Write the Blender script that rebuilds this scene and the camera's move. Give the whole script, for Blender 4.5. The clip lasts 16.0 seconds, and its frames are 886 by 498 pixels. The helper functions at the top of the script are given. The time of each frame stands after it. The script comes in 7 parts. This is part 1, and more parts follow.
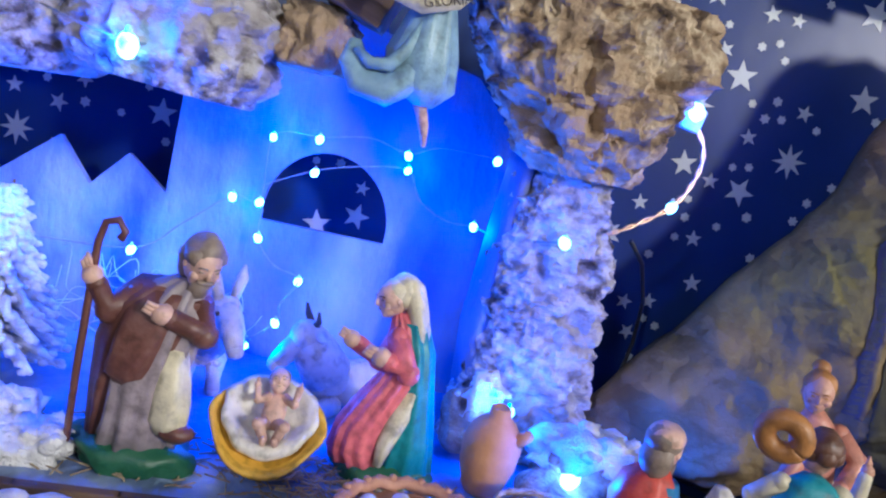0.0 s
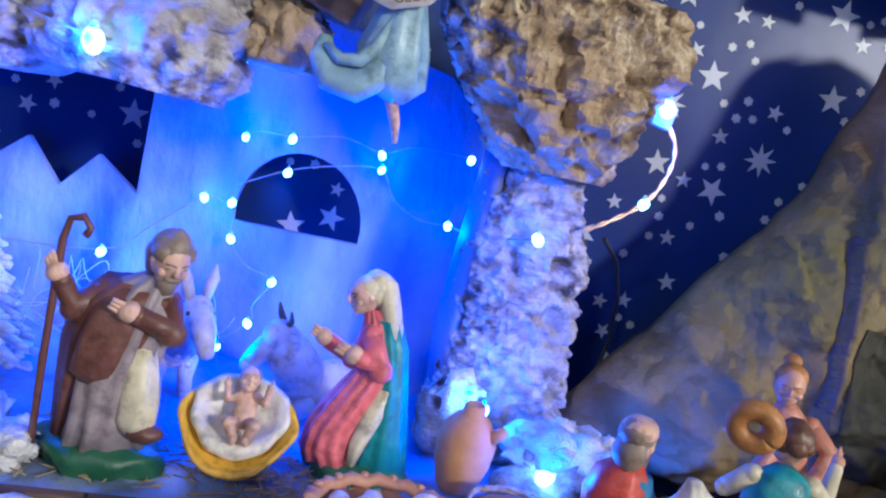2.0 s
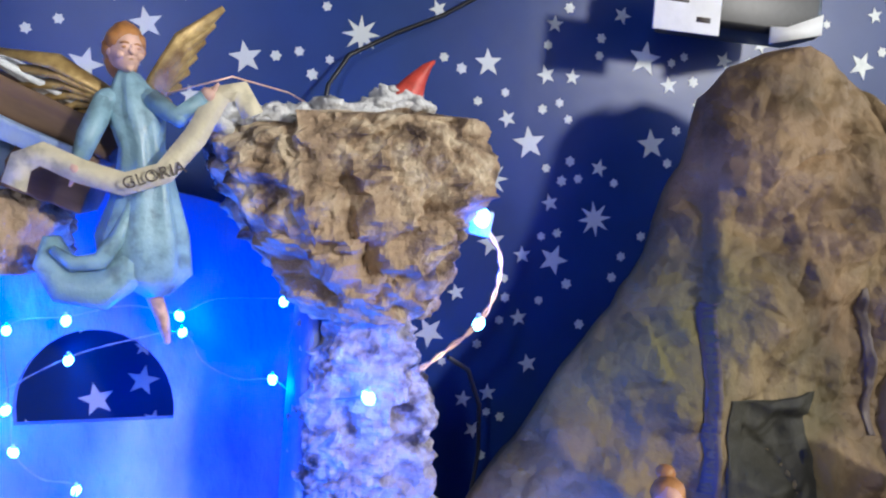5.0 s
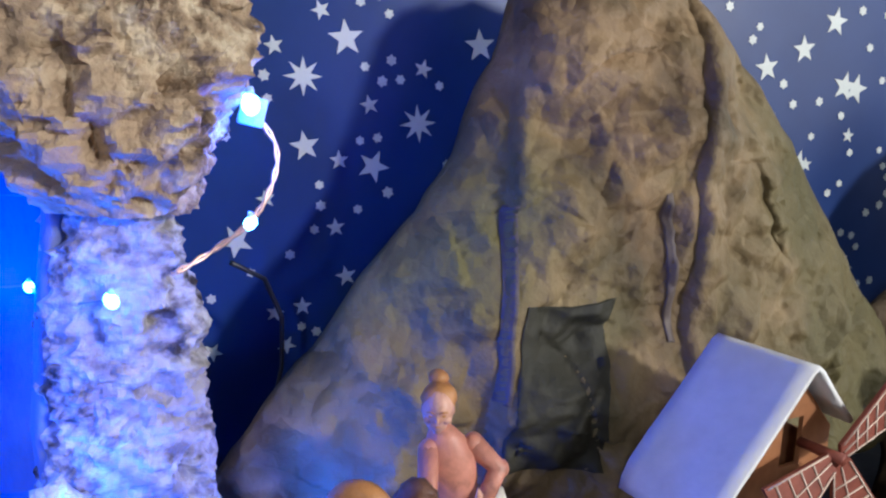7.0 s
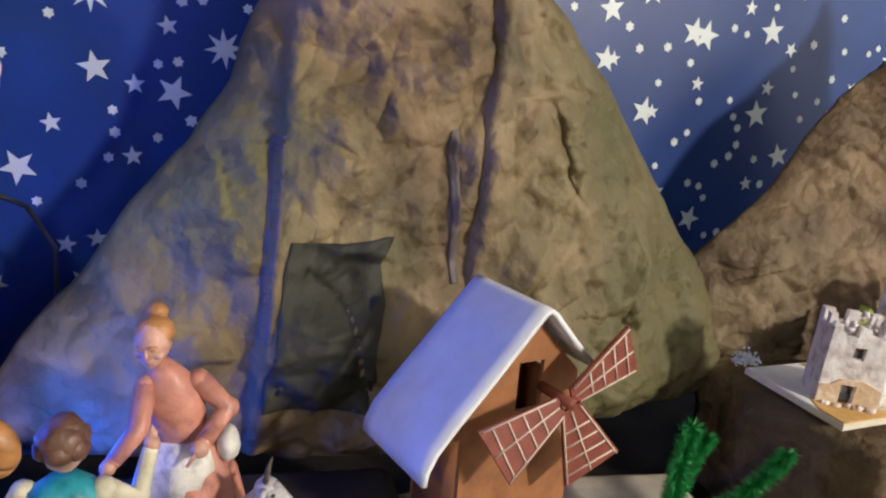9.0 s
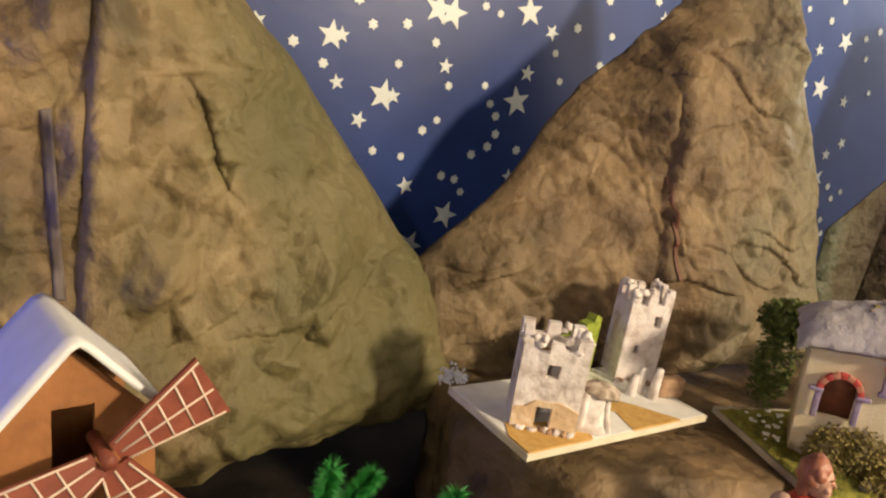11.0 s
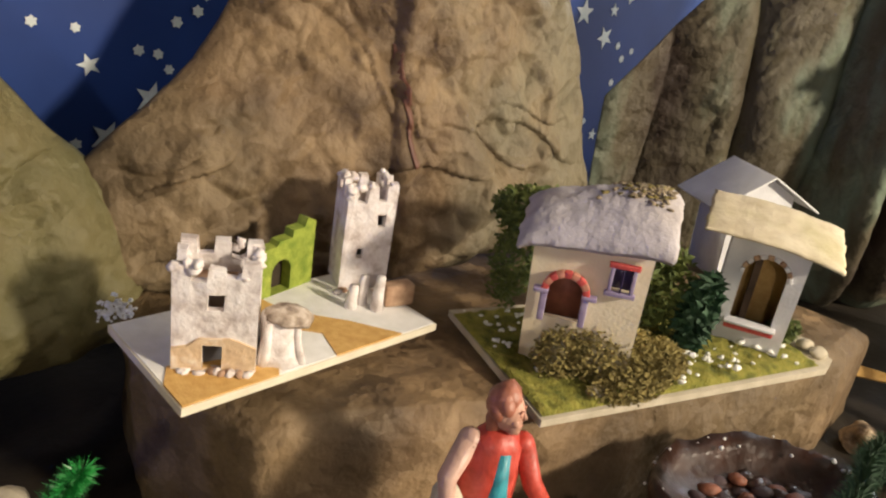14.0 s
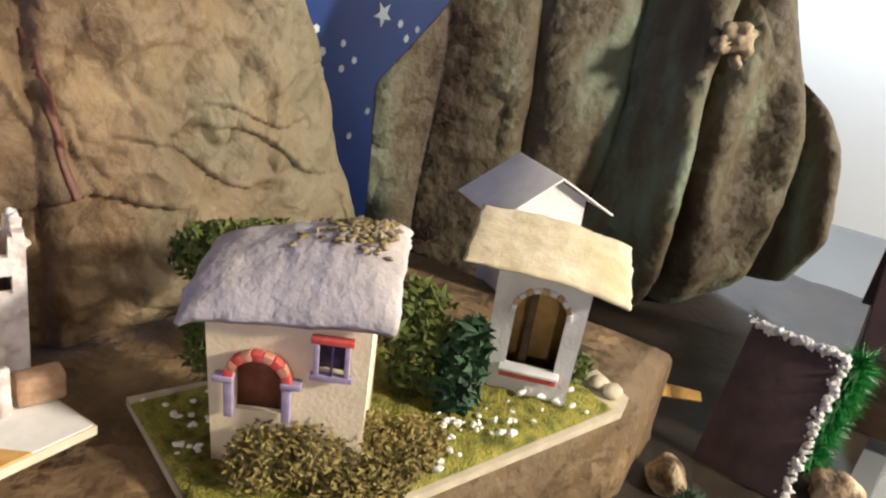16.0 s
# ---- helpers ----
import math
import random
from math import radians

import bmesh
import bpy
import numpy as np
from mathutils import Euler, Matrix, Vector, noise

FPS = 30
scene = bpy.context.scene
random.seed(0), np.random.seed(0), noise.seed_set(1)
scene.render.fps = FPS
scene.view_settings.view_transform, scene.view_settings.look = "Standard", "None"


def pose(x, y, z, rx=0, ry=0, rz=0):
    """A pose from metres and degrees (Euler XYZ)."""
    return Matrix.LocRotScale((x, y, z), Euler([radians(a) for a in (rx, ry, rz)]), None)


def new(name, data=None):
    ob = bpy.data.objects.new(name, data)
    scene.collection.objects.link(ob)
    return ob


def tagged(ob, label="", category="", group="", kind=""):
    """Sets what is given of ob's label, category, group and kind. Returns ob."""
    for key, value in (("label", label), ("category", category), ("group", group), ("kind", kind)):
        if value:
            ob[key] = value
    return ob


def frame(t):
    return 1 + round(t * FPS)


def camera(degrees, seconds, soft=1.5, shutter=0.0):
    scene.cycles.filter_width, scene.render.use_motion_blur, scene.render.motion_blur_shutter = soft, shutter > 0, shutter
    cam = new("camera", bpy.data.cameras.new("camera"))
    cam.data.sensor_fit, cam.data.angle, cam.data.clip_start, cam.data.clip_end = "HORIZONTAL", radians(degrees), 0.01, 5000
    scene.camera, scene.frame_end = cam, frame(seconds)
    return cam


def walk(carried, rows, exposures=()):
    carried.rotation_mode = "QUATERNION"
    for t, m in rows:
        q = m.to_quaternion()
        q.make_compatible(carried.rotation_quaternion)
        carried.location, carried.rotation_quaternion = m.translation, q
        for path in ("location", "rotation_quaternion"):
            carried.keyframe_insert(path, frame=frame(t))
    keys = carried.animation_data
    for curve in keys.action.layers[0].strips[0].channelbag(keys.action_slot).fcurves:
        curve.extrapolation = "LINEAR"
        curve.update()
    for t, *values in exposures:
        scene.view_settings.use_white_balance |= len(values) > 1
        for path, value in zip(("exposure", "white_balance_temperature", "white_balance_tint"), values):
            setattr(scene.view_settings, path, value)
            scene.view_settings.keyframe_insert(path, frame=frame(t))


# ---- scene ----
from mathutils import geometry

cam = camera(61.2, 16.0, soft=2.2)
METRES, EYE, TILT, LEAN, TURN = 1.0, 0.30, -8.0, -12.0, 0.0
ROWS = [
    (0.0, 0.0, 0.0, 0.0, 0.0, 0.0, 0.0),
    (0.5, 0.0019, 0.0001, -0.0069, 0.05, -0.39, -0.35),
    (1.0, 0.0034, -0.0021, -0.019, -0.6, -0.13, -0.22),
    (1.5, 0.0034, -0.006, -0.0166, -0.53, -0.52, -0.24),
    (2.0, 0.0055, 0.0018, -0.0077, -1.44, 0.65, 0.45),
    (2.5, 0.0206, 0.027, 0.0183, -3.57, 1.82, 2.14),
    (3.0, 0.023, 0.0322, 0.0527, -3.62, 3.72, 5.87),
    (5.5, 0.0853, 0.0728, 0.0749, -11.98, -0.59, 12.55),
    (6.0, 0.1072, 0.0823, 0.0616, -13.97, -2.26, 11.86),
    (6.5, 0.1246, 0.0873, 0.0492, -15.62, -4.31, 11.83),
    (7.0, 0.1512, 0.0819, 0.0344, -16.87, -5.53, 11.49),
    (7.5, 0.1812, 0.0849, 0.0201, -18.71, -6.79, 10.97),
    (8.0, 0.2071, 0.0775, -0.0005, -19.07, -8.11, 9.91),
    (10.5, 0.4153, 0.0587, -0.0017, -22.98, -11.56, 9.49),
    (11.0, 0.4627, 0.0803, -0.0333, -27.0, -11.79, 8.31),
    (11.5, 0.5078, 0.0955, -0.0481, -29.45, -12.59, 8.27),
    (12.0, 0.5222, 0.0978, -0.0608, -30.21, -13.64, 6.99),
    (12.5, 0.5123, 0.0838, -0.0717, -29.68, -15.96, 6.76),
    (13.0, 0.5395, 0.077, -0.0714, -30.36, -18.62, 6.95),
    (13.5, 0.568, 0.0896, -0.0656, -33.74, -21.33, 7.73),
    (14.0, 0.6119, 0.1064, -0.0579, -37.84, -23.46, 8.72),
    (14.5, 0.6399, 0.1203, -0.0584, -40.34, -24.18, 8.73),
    (15.0, 0.6832, 0.1342, -0.0664, -43.32, -24.86, 8.29),
    (15.5, 0.7257, 0.1424, -0.0713, -45.83, -24.84, 8.24),
    (16.0, 0.7605, 0.1514, -0.0877, -49.61, -26.83, 7.36),
]

walk(cam, [(t, pose(0, 0, EYE, TILT, LEAN, TURN) @ pose(METRES * x, METRES * y, METRES * z, 90 + pitch, roll, yaw)) for t, x, y, z, yaw, pitch, roll in ROWS],
     exposures=((0, -0.24, 4950, 10), (3, -0.14, 4950, 10), (5.5, -0.02, 4950, 10), (8, -0.10, 4850, 10), (10.5, 0.10, 6500, 10), (12, 0.12, 6800, 10), (13, 0.15, 6500, 10), (14.5, 0.24, 5700, 10), (16, 0.46, 5600, 10)))

# ---- light ----
world = bpy.data.worlds.new("world")
scene.world = world
world.use_nodes = True
world.node_tree.nodes["Background"].inputs["Color"].default_value = (0.5, 0.55, 0.65, 1)
world.node_tree.nodes["Background"].inputs["Strength"].default_value = 0.012


def point_lamp(name, place, watts, colour, radius=0.004):
    data = bpy.data.lights.new(name, "POINT")
    data.energy, data.color, data.shadow_soft_size = watts, colour, radius
    ob = new(name, data)
    ob.location = place
    return ob


point_lamp("standing_lamp", (-0.38, -0.75, 0.80), 17.0, (1.0, 0.87, 0.75), 0.05)
point_lamp("room_lamp", (1.68, -1.50, 1.00), 225.0, (1.0, 0.81, 0.57), 0.10)
# added fill that brightens the white east wall; no lamp is known there
point_lamp("east_wall_fill", (2.22, 0.48, 0.72), 14.0, (0.92, 0.97, 1.0), 0.05)
LED_BLUE = (0.02, 0.115, 1.0)
# the string lights that light the grotto and what stands round it
for p, watts in (((-0.125, 0.618, 0.287), 0.26), ((-0.148, 0.618, 0.212), 0.26), ((-0.025, 0.618, 0.280), 0.26), ((0.035, 0.600, 0.238), 0.23),
                 ((-0.235, 0.600, 0.165), 0.34), ((-0.33, 0.585, 0.16), 0.39), ((-0.10, 0.60, 0.165), 0.20), ((-0.10, 0.52, 0.135), 0.28), ((-0.15, 0.56, 0.325), 0.39),
                 ((0.125, 0.435, 0.125), 0.34), ((0.075, 0.49, 0.14), 0.46), ((-0.19, 0.425, 0.318), 0.46), ((0.178, 0.53, 0.346), 0.28),
                 ((0.098, 0.495, 0.255), 0.23), ((0.205, 0.52, 0.118), 0.40), ((-0.26, 0.45, 0.22), 0.72), ((-0.03, 0.50, 0.26), 0.57)):
    point_lamp("led_light", p, watts, LED_BLUE)


# ---- materials ----
def material(name, colours, scale=60.0, rough=0.6, bump=0.3, bump_scale=300.0, metallic=0.0, coat=0.0, second=None, spread=(0.3, 0.7), distance=0.001, stretch=(1, 1, 1)):
    """Noise between colours, a second larger noise towards another colour, and a fine relief."""
    m = bpy.data.materials.new(name)
    m.use_nodes = True
    nt = m.node_tree
    n, l = nt.nodes, nt.links
    b = n["Principled BSDF"]
    b.inputs["Roughness"].default_value = rough
    b.inputs["Metallic"].default_value = metallic
    b.inputs["Coat Weight"].default_value = coat
    b.inputs["Coat Roughness"].default_value = 0.15
    tc = n.new("ShaderNodeTexCoord")
    mp = n.new("ShaderNodeMapping")
    mp.inputs["Scale"].default_value = stretch
    l.new(tc.outputs["Object"], mp.inputs["Vector"])
    t = n.new("ShaderNodeTexNoise")
    t.inputs["Scale"].default_value = scale
    t.inputs["Detail"].default_value = 6
    l.new(mp.outputs["Vector"], t.inputs["Vector"])
    r = n.new("ShaderNodeValToRGB")
    e = r.color_ramp.elements
    e[0].position, e[1].position = spread
    e[0].color, e[1].color = (*colours[0], 1), (*colours[-1], 1)
    for i, c in enumerate(colours[1:-1]):
        k = e.new(spread[0] + (spread[1] - spread[0]) * (i + 1) / (len(colours) - 1))
        k.color = (*c, 1)
    l.new(t.outputs["Fac"], r.inputs["Fac"])
    out = r.outputs["Color"]
    if second:
        t2 = n.new("ShaderNodeTexNoise")
        t2.inputs["Scale"].default_value = scale * 0.17
        t2.inputs["Detail"].default_value = 3
        l.new(mp.outputs["Vector"], t2.inputs["Vector"])
        r2 = n.new("ShaderNodeMapRange")
        r2.inputs["From Min"].default_value, r2.inputs["From Max"].default_value = 0.45, 0.65
        l.new(t2.outputs["Fac"], r2.inputs["Value"])
        mx = n.new("ShaderNodeMix")
        mx.data_type = "RGBA"
        l.new(r2.outputs["Result"], mx.inputs["Factor"])
        l.new(out, mx.inputs["A"])
        mx.inputs["B"].default_value = (*second, 1)
        out = mx.outputs["Result"]
    l.new(out, b.inputs["Base Color"])
    if bump:
        t3 = n.new("ShaderNodeTexNoise")
        t3.inputs["Scale"].default_value = bump_scale
        t3.inputs["Detail"].default_value = 5
        l.new(mp.outputs["Vector"], t3.inputs["Vector"])
        bp = n.new("ShaderNodeBump")
        bp.inputs["Strength"].default_value = bump
        bp.inputs["Distance"].default_value = distance
        l.new(t3.outputs["Fac"], bp.inputs["Height"])
        l.new(bp.outputs["Normal"], b.inputs["Normal"])
    return m


def glow(name, colour, strength):
    m = bpy.data.materials.new(name)
    m.use_nodes = True
    b = m.node_tree.nodes["Principled BSDF"]
    b.inputs["Base Color"].default_value = (*colour, 1)
    b.inputs["Emission Color"].default_value = (*colour, 1)
    b.inputs["Emission Strength"].default_value = strength
    return m


def glazed(name, c, rough=0.46):
    """Hand-painted plaster under thin varnish, worn and unevenly brushed."""
    d = tuple(v * 0.55 for v in c)
    p = tuple(min(0.9, v * 1.12 + 0.03) for v in c)
    return material(name, (d, c, p), 130, rough, 0.45, 420, coat=0.06, distance=0.0009, second=tuple(v * 0.82 for v in c))


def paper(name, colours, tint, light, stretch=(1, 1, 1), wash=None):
    """Crumpled painted paper: blotches of paint, paler raised facets and sharp relief; wash (x0, x1, colour) is a
    second coat brushed on one side.
    """
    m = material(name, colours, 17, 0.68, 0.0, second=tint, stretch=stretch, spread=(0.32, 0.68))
    nt = m.node_tree
    n, l = nt.nodes, nt.links
    b = n["Principled BSDF"]
    tc = n.new("ShaderNodeTexCoord")
    warp = n.new("ShaderNodeTexNoise")
    warp.inputs["Scale"].default_value = 12
    l.new(tc.outputs["Object"], warp.inputs["Vector"])
    mixv = n.new("ShaderNodeVectorMath")
    mixv.operation = "MULTIPLY_ADD"
    mixv.inputs[1].default_value = (0.05, 0.05, 0.05)
    l.new(warp.outputs["Color"], mixv.inputs[0])
    l.new(tc.outputs["Object"], mixv.inputs[2])
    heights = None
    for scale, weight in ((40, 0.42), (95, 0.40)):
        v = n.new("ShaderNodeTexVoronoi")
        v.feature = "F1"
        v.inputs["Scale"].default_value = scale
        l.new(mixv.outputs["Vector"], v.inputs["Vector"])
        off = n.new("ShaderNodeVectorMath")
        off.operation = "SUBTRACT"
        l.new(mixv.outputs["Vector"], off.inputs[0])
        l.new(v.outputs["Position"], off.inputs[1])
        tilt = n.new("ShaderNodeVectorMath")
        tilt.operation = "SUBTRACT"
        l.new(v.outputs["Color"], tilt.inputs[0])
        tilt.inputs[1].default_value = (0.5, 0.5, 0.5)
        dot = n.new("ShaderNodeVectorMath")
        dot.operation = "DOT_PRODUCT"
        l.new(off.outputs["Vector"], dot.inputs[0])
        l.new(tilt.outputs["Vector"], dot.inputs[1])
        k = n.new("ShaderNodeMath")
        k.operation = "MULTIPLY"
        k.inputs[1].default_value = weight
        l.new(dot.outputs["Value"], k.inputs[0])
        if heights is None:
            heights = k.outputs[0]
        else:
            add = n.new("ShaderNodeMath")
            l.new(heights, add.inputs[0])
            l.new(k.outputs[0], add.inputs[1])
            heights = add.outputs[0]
    fine = n.new("ShaderNodeTexNoise")
    fine.inputs["Scale"].default_value = 160
    fine.inputs["Detail"].default_value = 6
    l.new(tc.outputs["Object"], fine.inputs["Vector"])
    k = n.new("ShaderNodeMath")
    k.operation = "MULTIPLY_ADD"
    k.inputs[1].default_value = 0.0026
    l.new(fine.outputs["Fac"], k.inputs[0])
    crease = n.new("ShaderNodeTexNoise")
    crease.noise_type = "RIDGED_MULTIFRACTAL"
    crease.inputs["Scale"].default_value = 11
    crease.inputs["Detail"].default_value = 2.5
    crease.inputs["Roughness"].default_value = 0.55
    crease.inputs["Distortion"].default_value = 0.25
    l.new(tc.outputs["Object"], crease.inputs["Vector"])
    ridge = n.new("ShaderNodeMath")
    ridge.operation = "MULTIPLY_ADD"
    ridge.inputs[1].default_value = 0.004
    l.new(crease.outputs["Fac"], ridge.inputs[0])
    l.new(heights, ridge.inputs[2])
    l.new(ridge.outputs[0], k.inputs[2])
    bp = n.new("ShaderNodeBump")
    bp.inputs["Strength"].default_value = 1.0
    bp.inputs["Distance"].default_value = 0.82
    l.new(k.outputs[0], bp.inputs["Height"])
    l.new(bp.outputs["Normal"], b.inputs["Normal"])
    # the high side of each facet is mixed slightly towards the pale colour
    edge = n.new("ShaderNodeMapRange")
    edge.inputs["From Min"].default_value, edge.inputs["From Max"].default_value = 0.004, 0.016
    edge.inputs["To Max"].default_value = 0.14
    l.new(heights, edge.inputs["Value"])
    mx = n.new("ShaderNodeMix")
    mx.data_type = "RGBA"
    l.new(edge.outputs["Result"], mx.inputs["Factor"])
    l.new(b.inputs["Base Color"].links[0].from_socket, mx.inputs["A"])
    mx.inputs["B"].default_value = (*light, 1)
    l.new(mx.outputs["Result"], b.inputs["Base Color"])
    if wash:
        x0, x1, colour = wash
        sep = n.new("ShaderNodeSeparateXYZ")
        l.new(tc.outputs["Object"], sep.inputs["Vector"])
        brush = n.new("ShaderNodeTexNoise")
        brush.inputs["Scale"].default_value = 13
        brush.inputs["Detail"].default_value = 5
        l.new(tc.outputs["Object"], brush.inputs["Vector"])
        wob = n.new("ShaderNodeMath")
        wob.operation = "MULTIPLY_ADD"
        wob.inputs[1].default_value = 0.30
        l.new(brush.outputs["Fac"], wob.inputs[0])
        l.new(sep.outputs["X"], wob.inputs[2])
        side = n.new("ShaderNodeMapRange")
        side.inputs["From Min"].default_value, side.inputs["From Max"].default_value = x0 + 0.15, x1 + 0.15
        side.inputs["To Max"].default_value = 0.75
        l.new(wob.outputs[0], side.inputs["Value"])
        coat = n.new("ShaderNodeMix")
        coat.data_type = "RGBA"
        l.new(side.outputs["Result"], coat.inputs["Factor"])
        l.new(mx.outputs["Result"], coat.inputs["A"])
        coat.inputs["B"].default_value = (*colour, 1)
        l.new(coat.outputs["Result"], b.inputs["Base Color"])
    return m


M_SKY = material("printed_night_paper", ((0.014, 0.034, 0.145), (0.022, 0.050, 0.20)), 9, 0.34, 0.3, 6, distance=0.006)
M_SKY.node_tree.nodes["Principled BSDF"].inputs["Specular IOR Level"].default_value = 0.30
M_STAR = material("printed_star_ink", ((0.50, 0.54, 0.54), (0.66, 0.70, 0.68)), 120, 0.35, 0.1, 400)
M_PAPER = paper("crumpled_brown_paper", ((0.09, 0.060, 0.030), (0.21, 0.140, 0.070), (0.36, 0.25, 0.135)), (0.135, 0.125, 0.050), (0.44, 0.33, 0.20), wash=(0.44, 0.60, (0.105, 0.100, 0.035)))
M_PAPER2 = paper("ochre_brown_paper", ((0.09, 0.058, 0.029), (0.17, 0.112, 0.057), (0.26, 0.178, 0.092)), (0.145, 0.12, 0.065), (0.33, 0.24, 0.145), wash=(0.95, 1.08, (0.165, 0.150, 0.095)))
# dark olive of the broad strip laid on the tall hill
M_PATCH = material("dark_olive_patch", ((0.018, 0.018, 0.011), (0.036, 0.034, 0.021)), 30, 0.7, 0.6, 150, distance=0.002)
M_SEAM = material("violet_seam_paper", ((0.085, 0.066, 0.062), (0.15, 0.12, 0.11)), 40, 0.6, 0.6, 160)
M_SEAM2 = material("russet_seam_paper", ((0.09, 0.035, 0.02), (0.15, 0.06, 0.035)), 60, 0.6, 0.4, 200)
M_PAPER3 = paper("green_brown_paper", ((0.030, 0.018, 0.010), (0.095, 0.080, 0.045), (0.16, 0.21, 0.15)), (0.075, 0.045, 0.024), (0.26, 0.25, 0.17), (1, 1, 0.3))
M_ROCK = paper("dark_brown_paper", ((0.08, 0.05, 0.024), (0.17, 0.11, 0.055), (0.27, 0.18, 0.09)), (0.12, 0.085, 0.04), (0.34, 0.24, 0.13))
M_GROUND = material("black_brown_paper", ((0.012, 0.009, 0.006), (0.035, 0.026, 0.016)), 20, 0.6, 0.5, 120, distance=0.002)
M_WALL = material("white_wall_paint", ((0.72, 0.74, 0.74), (0.8, 0.82, 0.82)), 3, 0.6, 0.1, 90)
# for the unseen sides of the room, dark so that little light bounces
M_DIM = material("low_bounce_brown", ((0.07, 0.06, 0.05), (0.10, 0.09, 0.08)), 3, 0.7, 0.1, 90)
M_FLOOR = material("grey_floor", ((0.10, 0.11, 0.115), (0.15, 0.16, 0.17)), 4, 0.5, 0.1, 60)
M_CORK = material("cork_bark", ((0.07, 0.045, 0.028), (0.34, 0.25, 0.155), (0.62, 0.52, 0.36)), 60, 0.85, 1.0, 260, second=(0.42, 0.31, 0.20), distance=0.003, spread=(0.36, 0.62))
M_CORKPALE = material("frosted_cork", ((0.040, 0.033, 0.032), (0.30, 0.28, 0.28), (0.55, 0.54, 0.55)), 80, 0.85, 1.0, 200, second=(0.40, 0.37, 0.37), distance=0.004, spread=(0.36, 0.60), stretch=(0.9, 0.9, 1.3))
M_POWDER = material("painted_snow", ((0.76, 0.75, 0.72), (0.88, 0.87, 0.85)), 90, 0.9, 0.35, 420, distance=0.0006)
M_SNOW = material("cotton_snow", ((0.70, 0.70, 0.70), (0.86, 0.86, 0.85)), 120, 0.95, 1.0, 500, distance=0.003)
# whitewashed boards; the blue cast of the string lights is put into their colour
M_PANEL = material("board_with_led_blue", ((0.07, 0.12, 0.32), (0.26, 0.36, 0.58), (0.46, 0.56, 0.74)), 13, 0.6, 0.8, 70, second=(0.14, 0.17, 0.36), distance=0.004, stretch=(1.5, 1, 0.8))
M_WOOD = material("old_wood", ((0.07, 0.042, 0.025), (0.20, 0.125, 0.07)), 60, 0.7, 0.5, 200, stretch=(0.25, 1, 1))
M_STRAW = material("straw", ((0.20, 0.15, 0.09), (0.42, 0.34, 0.22)), 200, 0.8, 0.6, 600)
M_COPPER = material("copper_wire", ((0.75, 0.48, 0.33), (0.85, 0.6, 0.45)), 200, 0.3, 0.0, metallic=0.8)
M_WIRE = material("clear_wire", ((0.16, 0.18, 0.22), (0.26, 0.28, 0.32)), 200, 0.3, 0.0)
M_CABLE = material("black_cable", ((0.008, 0.008, 0.01), (0.015, 0.015, 0.018)), 200, 0.4, 0.0)
M_LED = glow("led_glow", (0.25, 0.66, 1.0), 14.0)
M_LEDBASE = material("clear_plastic", ((0.45, 0.55, 0.65), (0.6, 0.7, 0.8)), 200, 0.2, 0.0)
M_SKIN = glazed("painted_skin", (0.66, 0.43, 0.34))
M_SKIN2 = glazed("painted_tan_skin", (0.56, 0.31, 0.22))
M_ROBE = glazed("lilac_grey_paint", (0.30, 0.25, 0.27))
M_CLOAK = glazed("dark_brown_paint", (0.15, 0.062, 0.048))
M_CREAM = glazed("cream_paint", (0.66, 0.60, 0.42))
M_AUBURN = glazed("auburn_paint", (0.36, 0.13, 0.075))
M_HAIR = glazed("grey_brown_paint", (0.26, 0.20, 0.16))
M_BROWNHAIR = glazed("brown_hair_paint", (0.13, 0.06, 0.035))
M_GREEN = glazed("dark_green_paint", (0.025, 0.12, 0.06))
M_PINK = glazed("rose_paint", (0.68, 0.16, 0.20))
M_TEAL = glazed("teal_paint", (0.03, 0.26, 0.32))
M_WHITE = glazed("ivory_paint", (0.74, 0.70, 0.62))
M_YELLOW = glazed("yellow_paint", (0.70, 0.42, 0.04))
M_TERRA = material("terracotta", ((0.50, 0.24, 0.12), (0.62, 0.32, 0.17)), 70, 0.75, 0.25, 350)
M_RED = glazed("red_paint", (0.52, 0.06, 0.035))
M_ORANGE = glazed("salmon_paint", (0.60, 0.26, 0.18))
M_BLUE = glazed("blue_paint", (0.05, 0.22, 0.45))
M_HAT = glazed("ochre_hat_paint", (0.42, 0.19, 0.05))
M_GOLD = material("gilded_paint", ((0.25, 0.16, 0.05), (0.55, 0.40, 0.15)), 160, 0.4, 0.6, 420, metallic=0.3)
M_ANGEL = glazed("pale_blue_paint", (0.24, 0.38, 0.47))
M_INK = material("dark_ink", ((0.05, 0.04, 0.03), (0.08, 0.06, 0.05)), 200, 0.5, 0.0)
M_ASH = glazed("ash_grey_paint", (0.52, 0.48, 0.48))
M_CASTLE = material("whitewashed_cork", ((0.50, 0.42, 0.38), (0.76, 0.70, 0.67), (0.86, 0.82, 0.80)), 110, 0.9, 0.9, 240, distance=0.0012)
M_SAND = material("ochre_sand", ((0.52, 0.30, 0.08), (0.66, 0.42, 0.14)), 160, 0.9, 0.4, 700)
M_SANDSTONE = material("ochre_washed_stone", ((0.58, 0.42, 0.26), (0.70, 0.52, 0.32), (0.80, 0.70, 0.56)), 130, 0.9, 0.9, 260, distance=0.0012)
M_BOARD = material("cream_board", ((0.66, 0.60, 0.45), (0.78, 0.73, 0.58)), 60, 0.7, 0.2, 300)
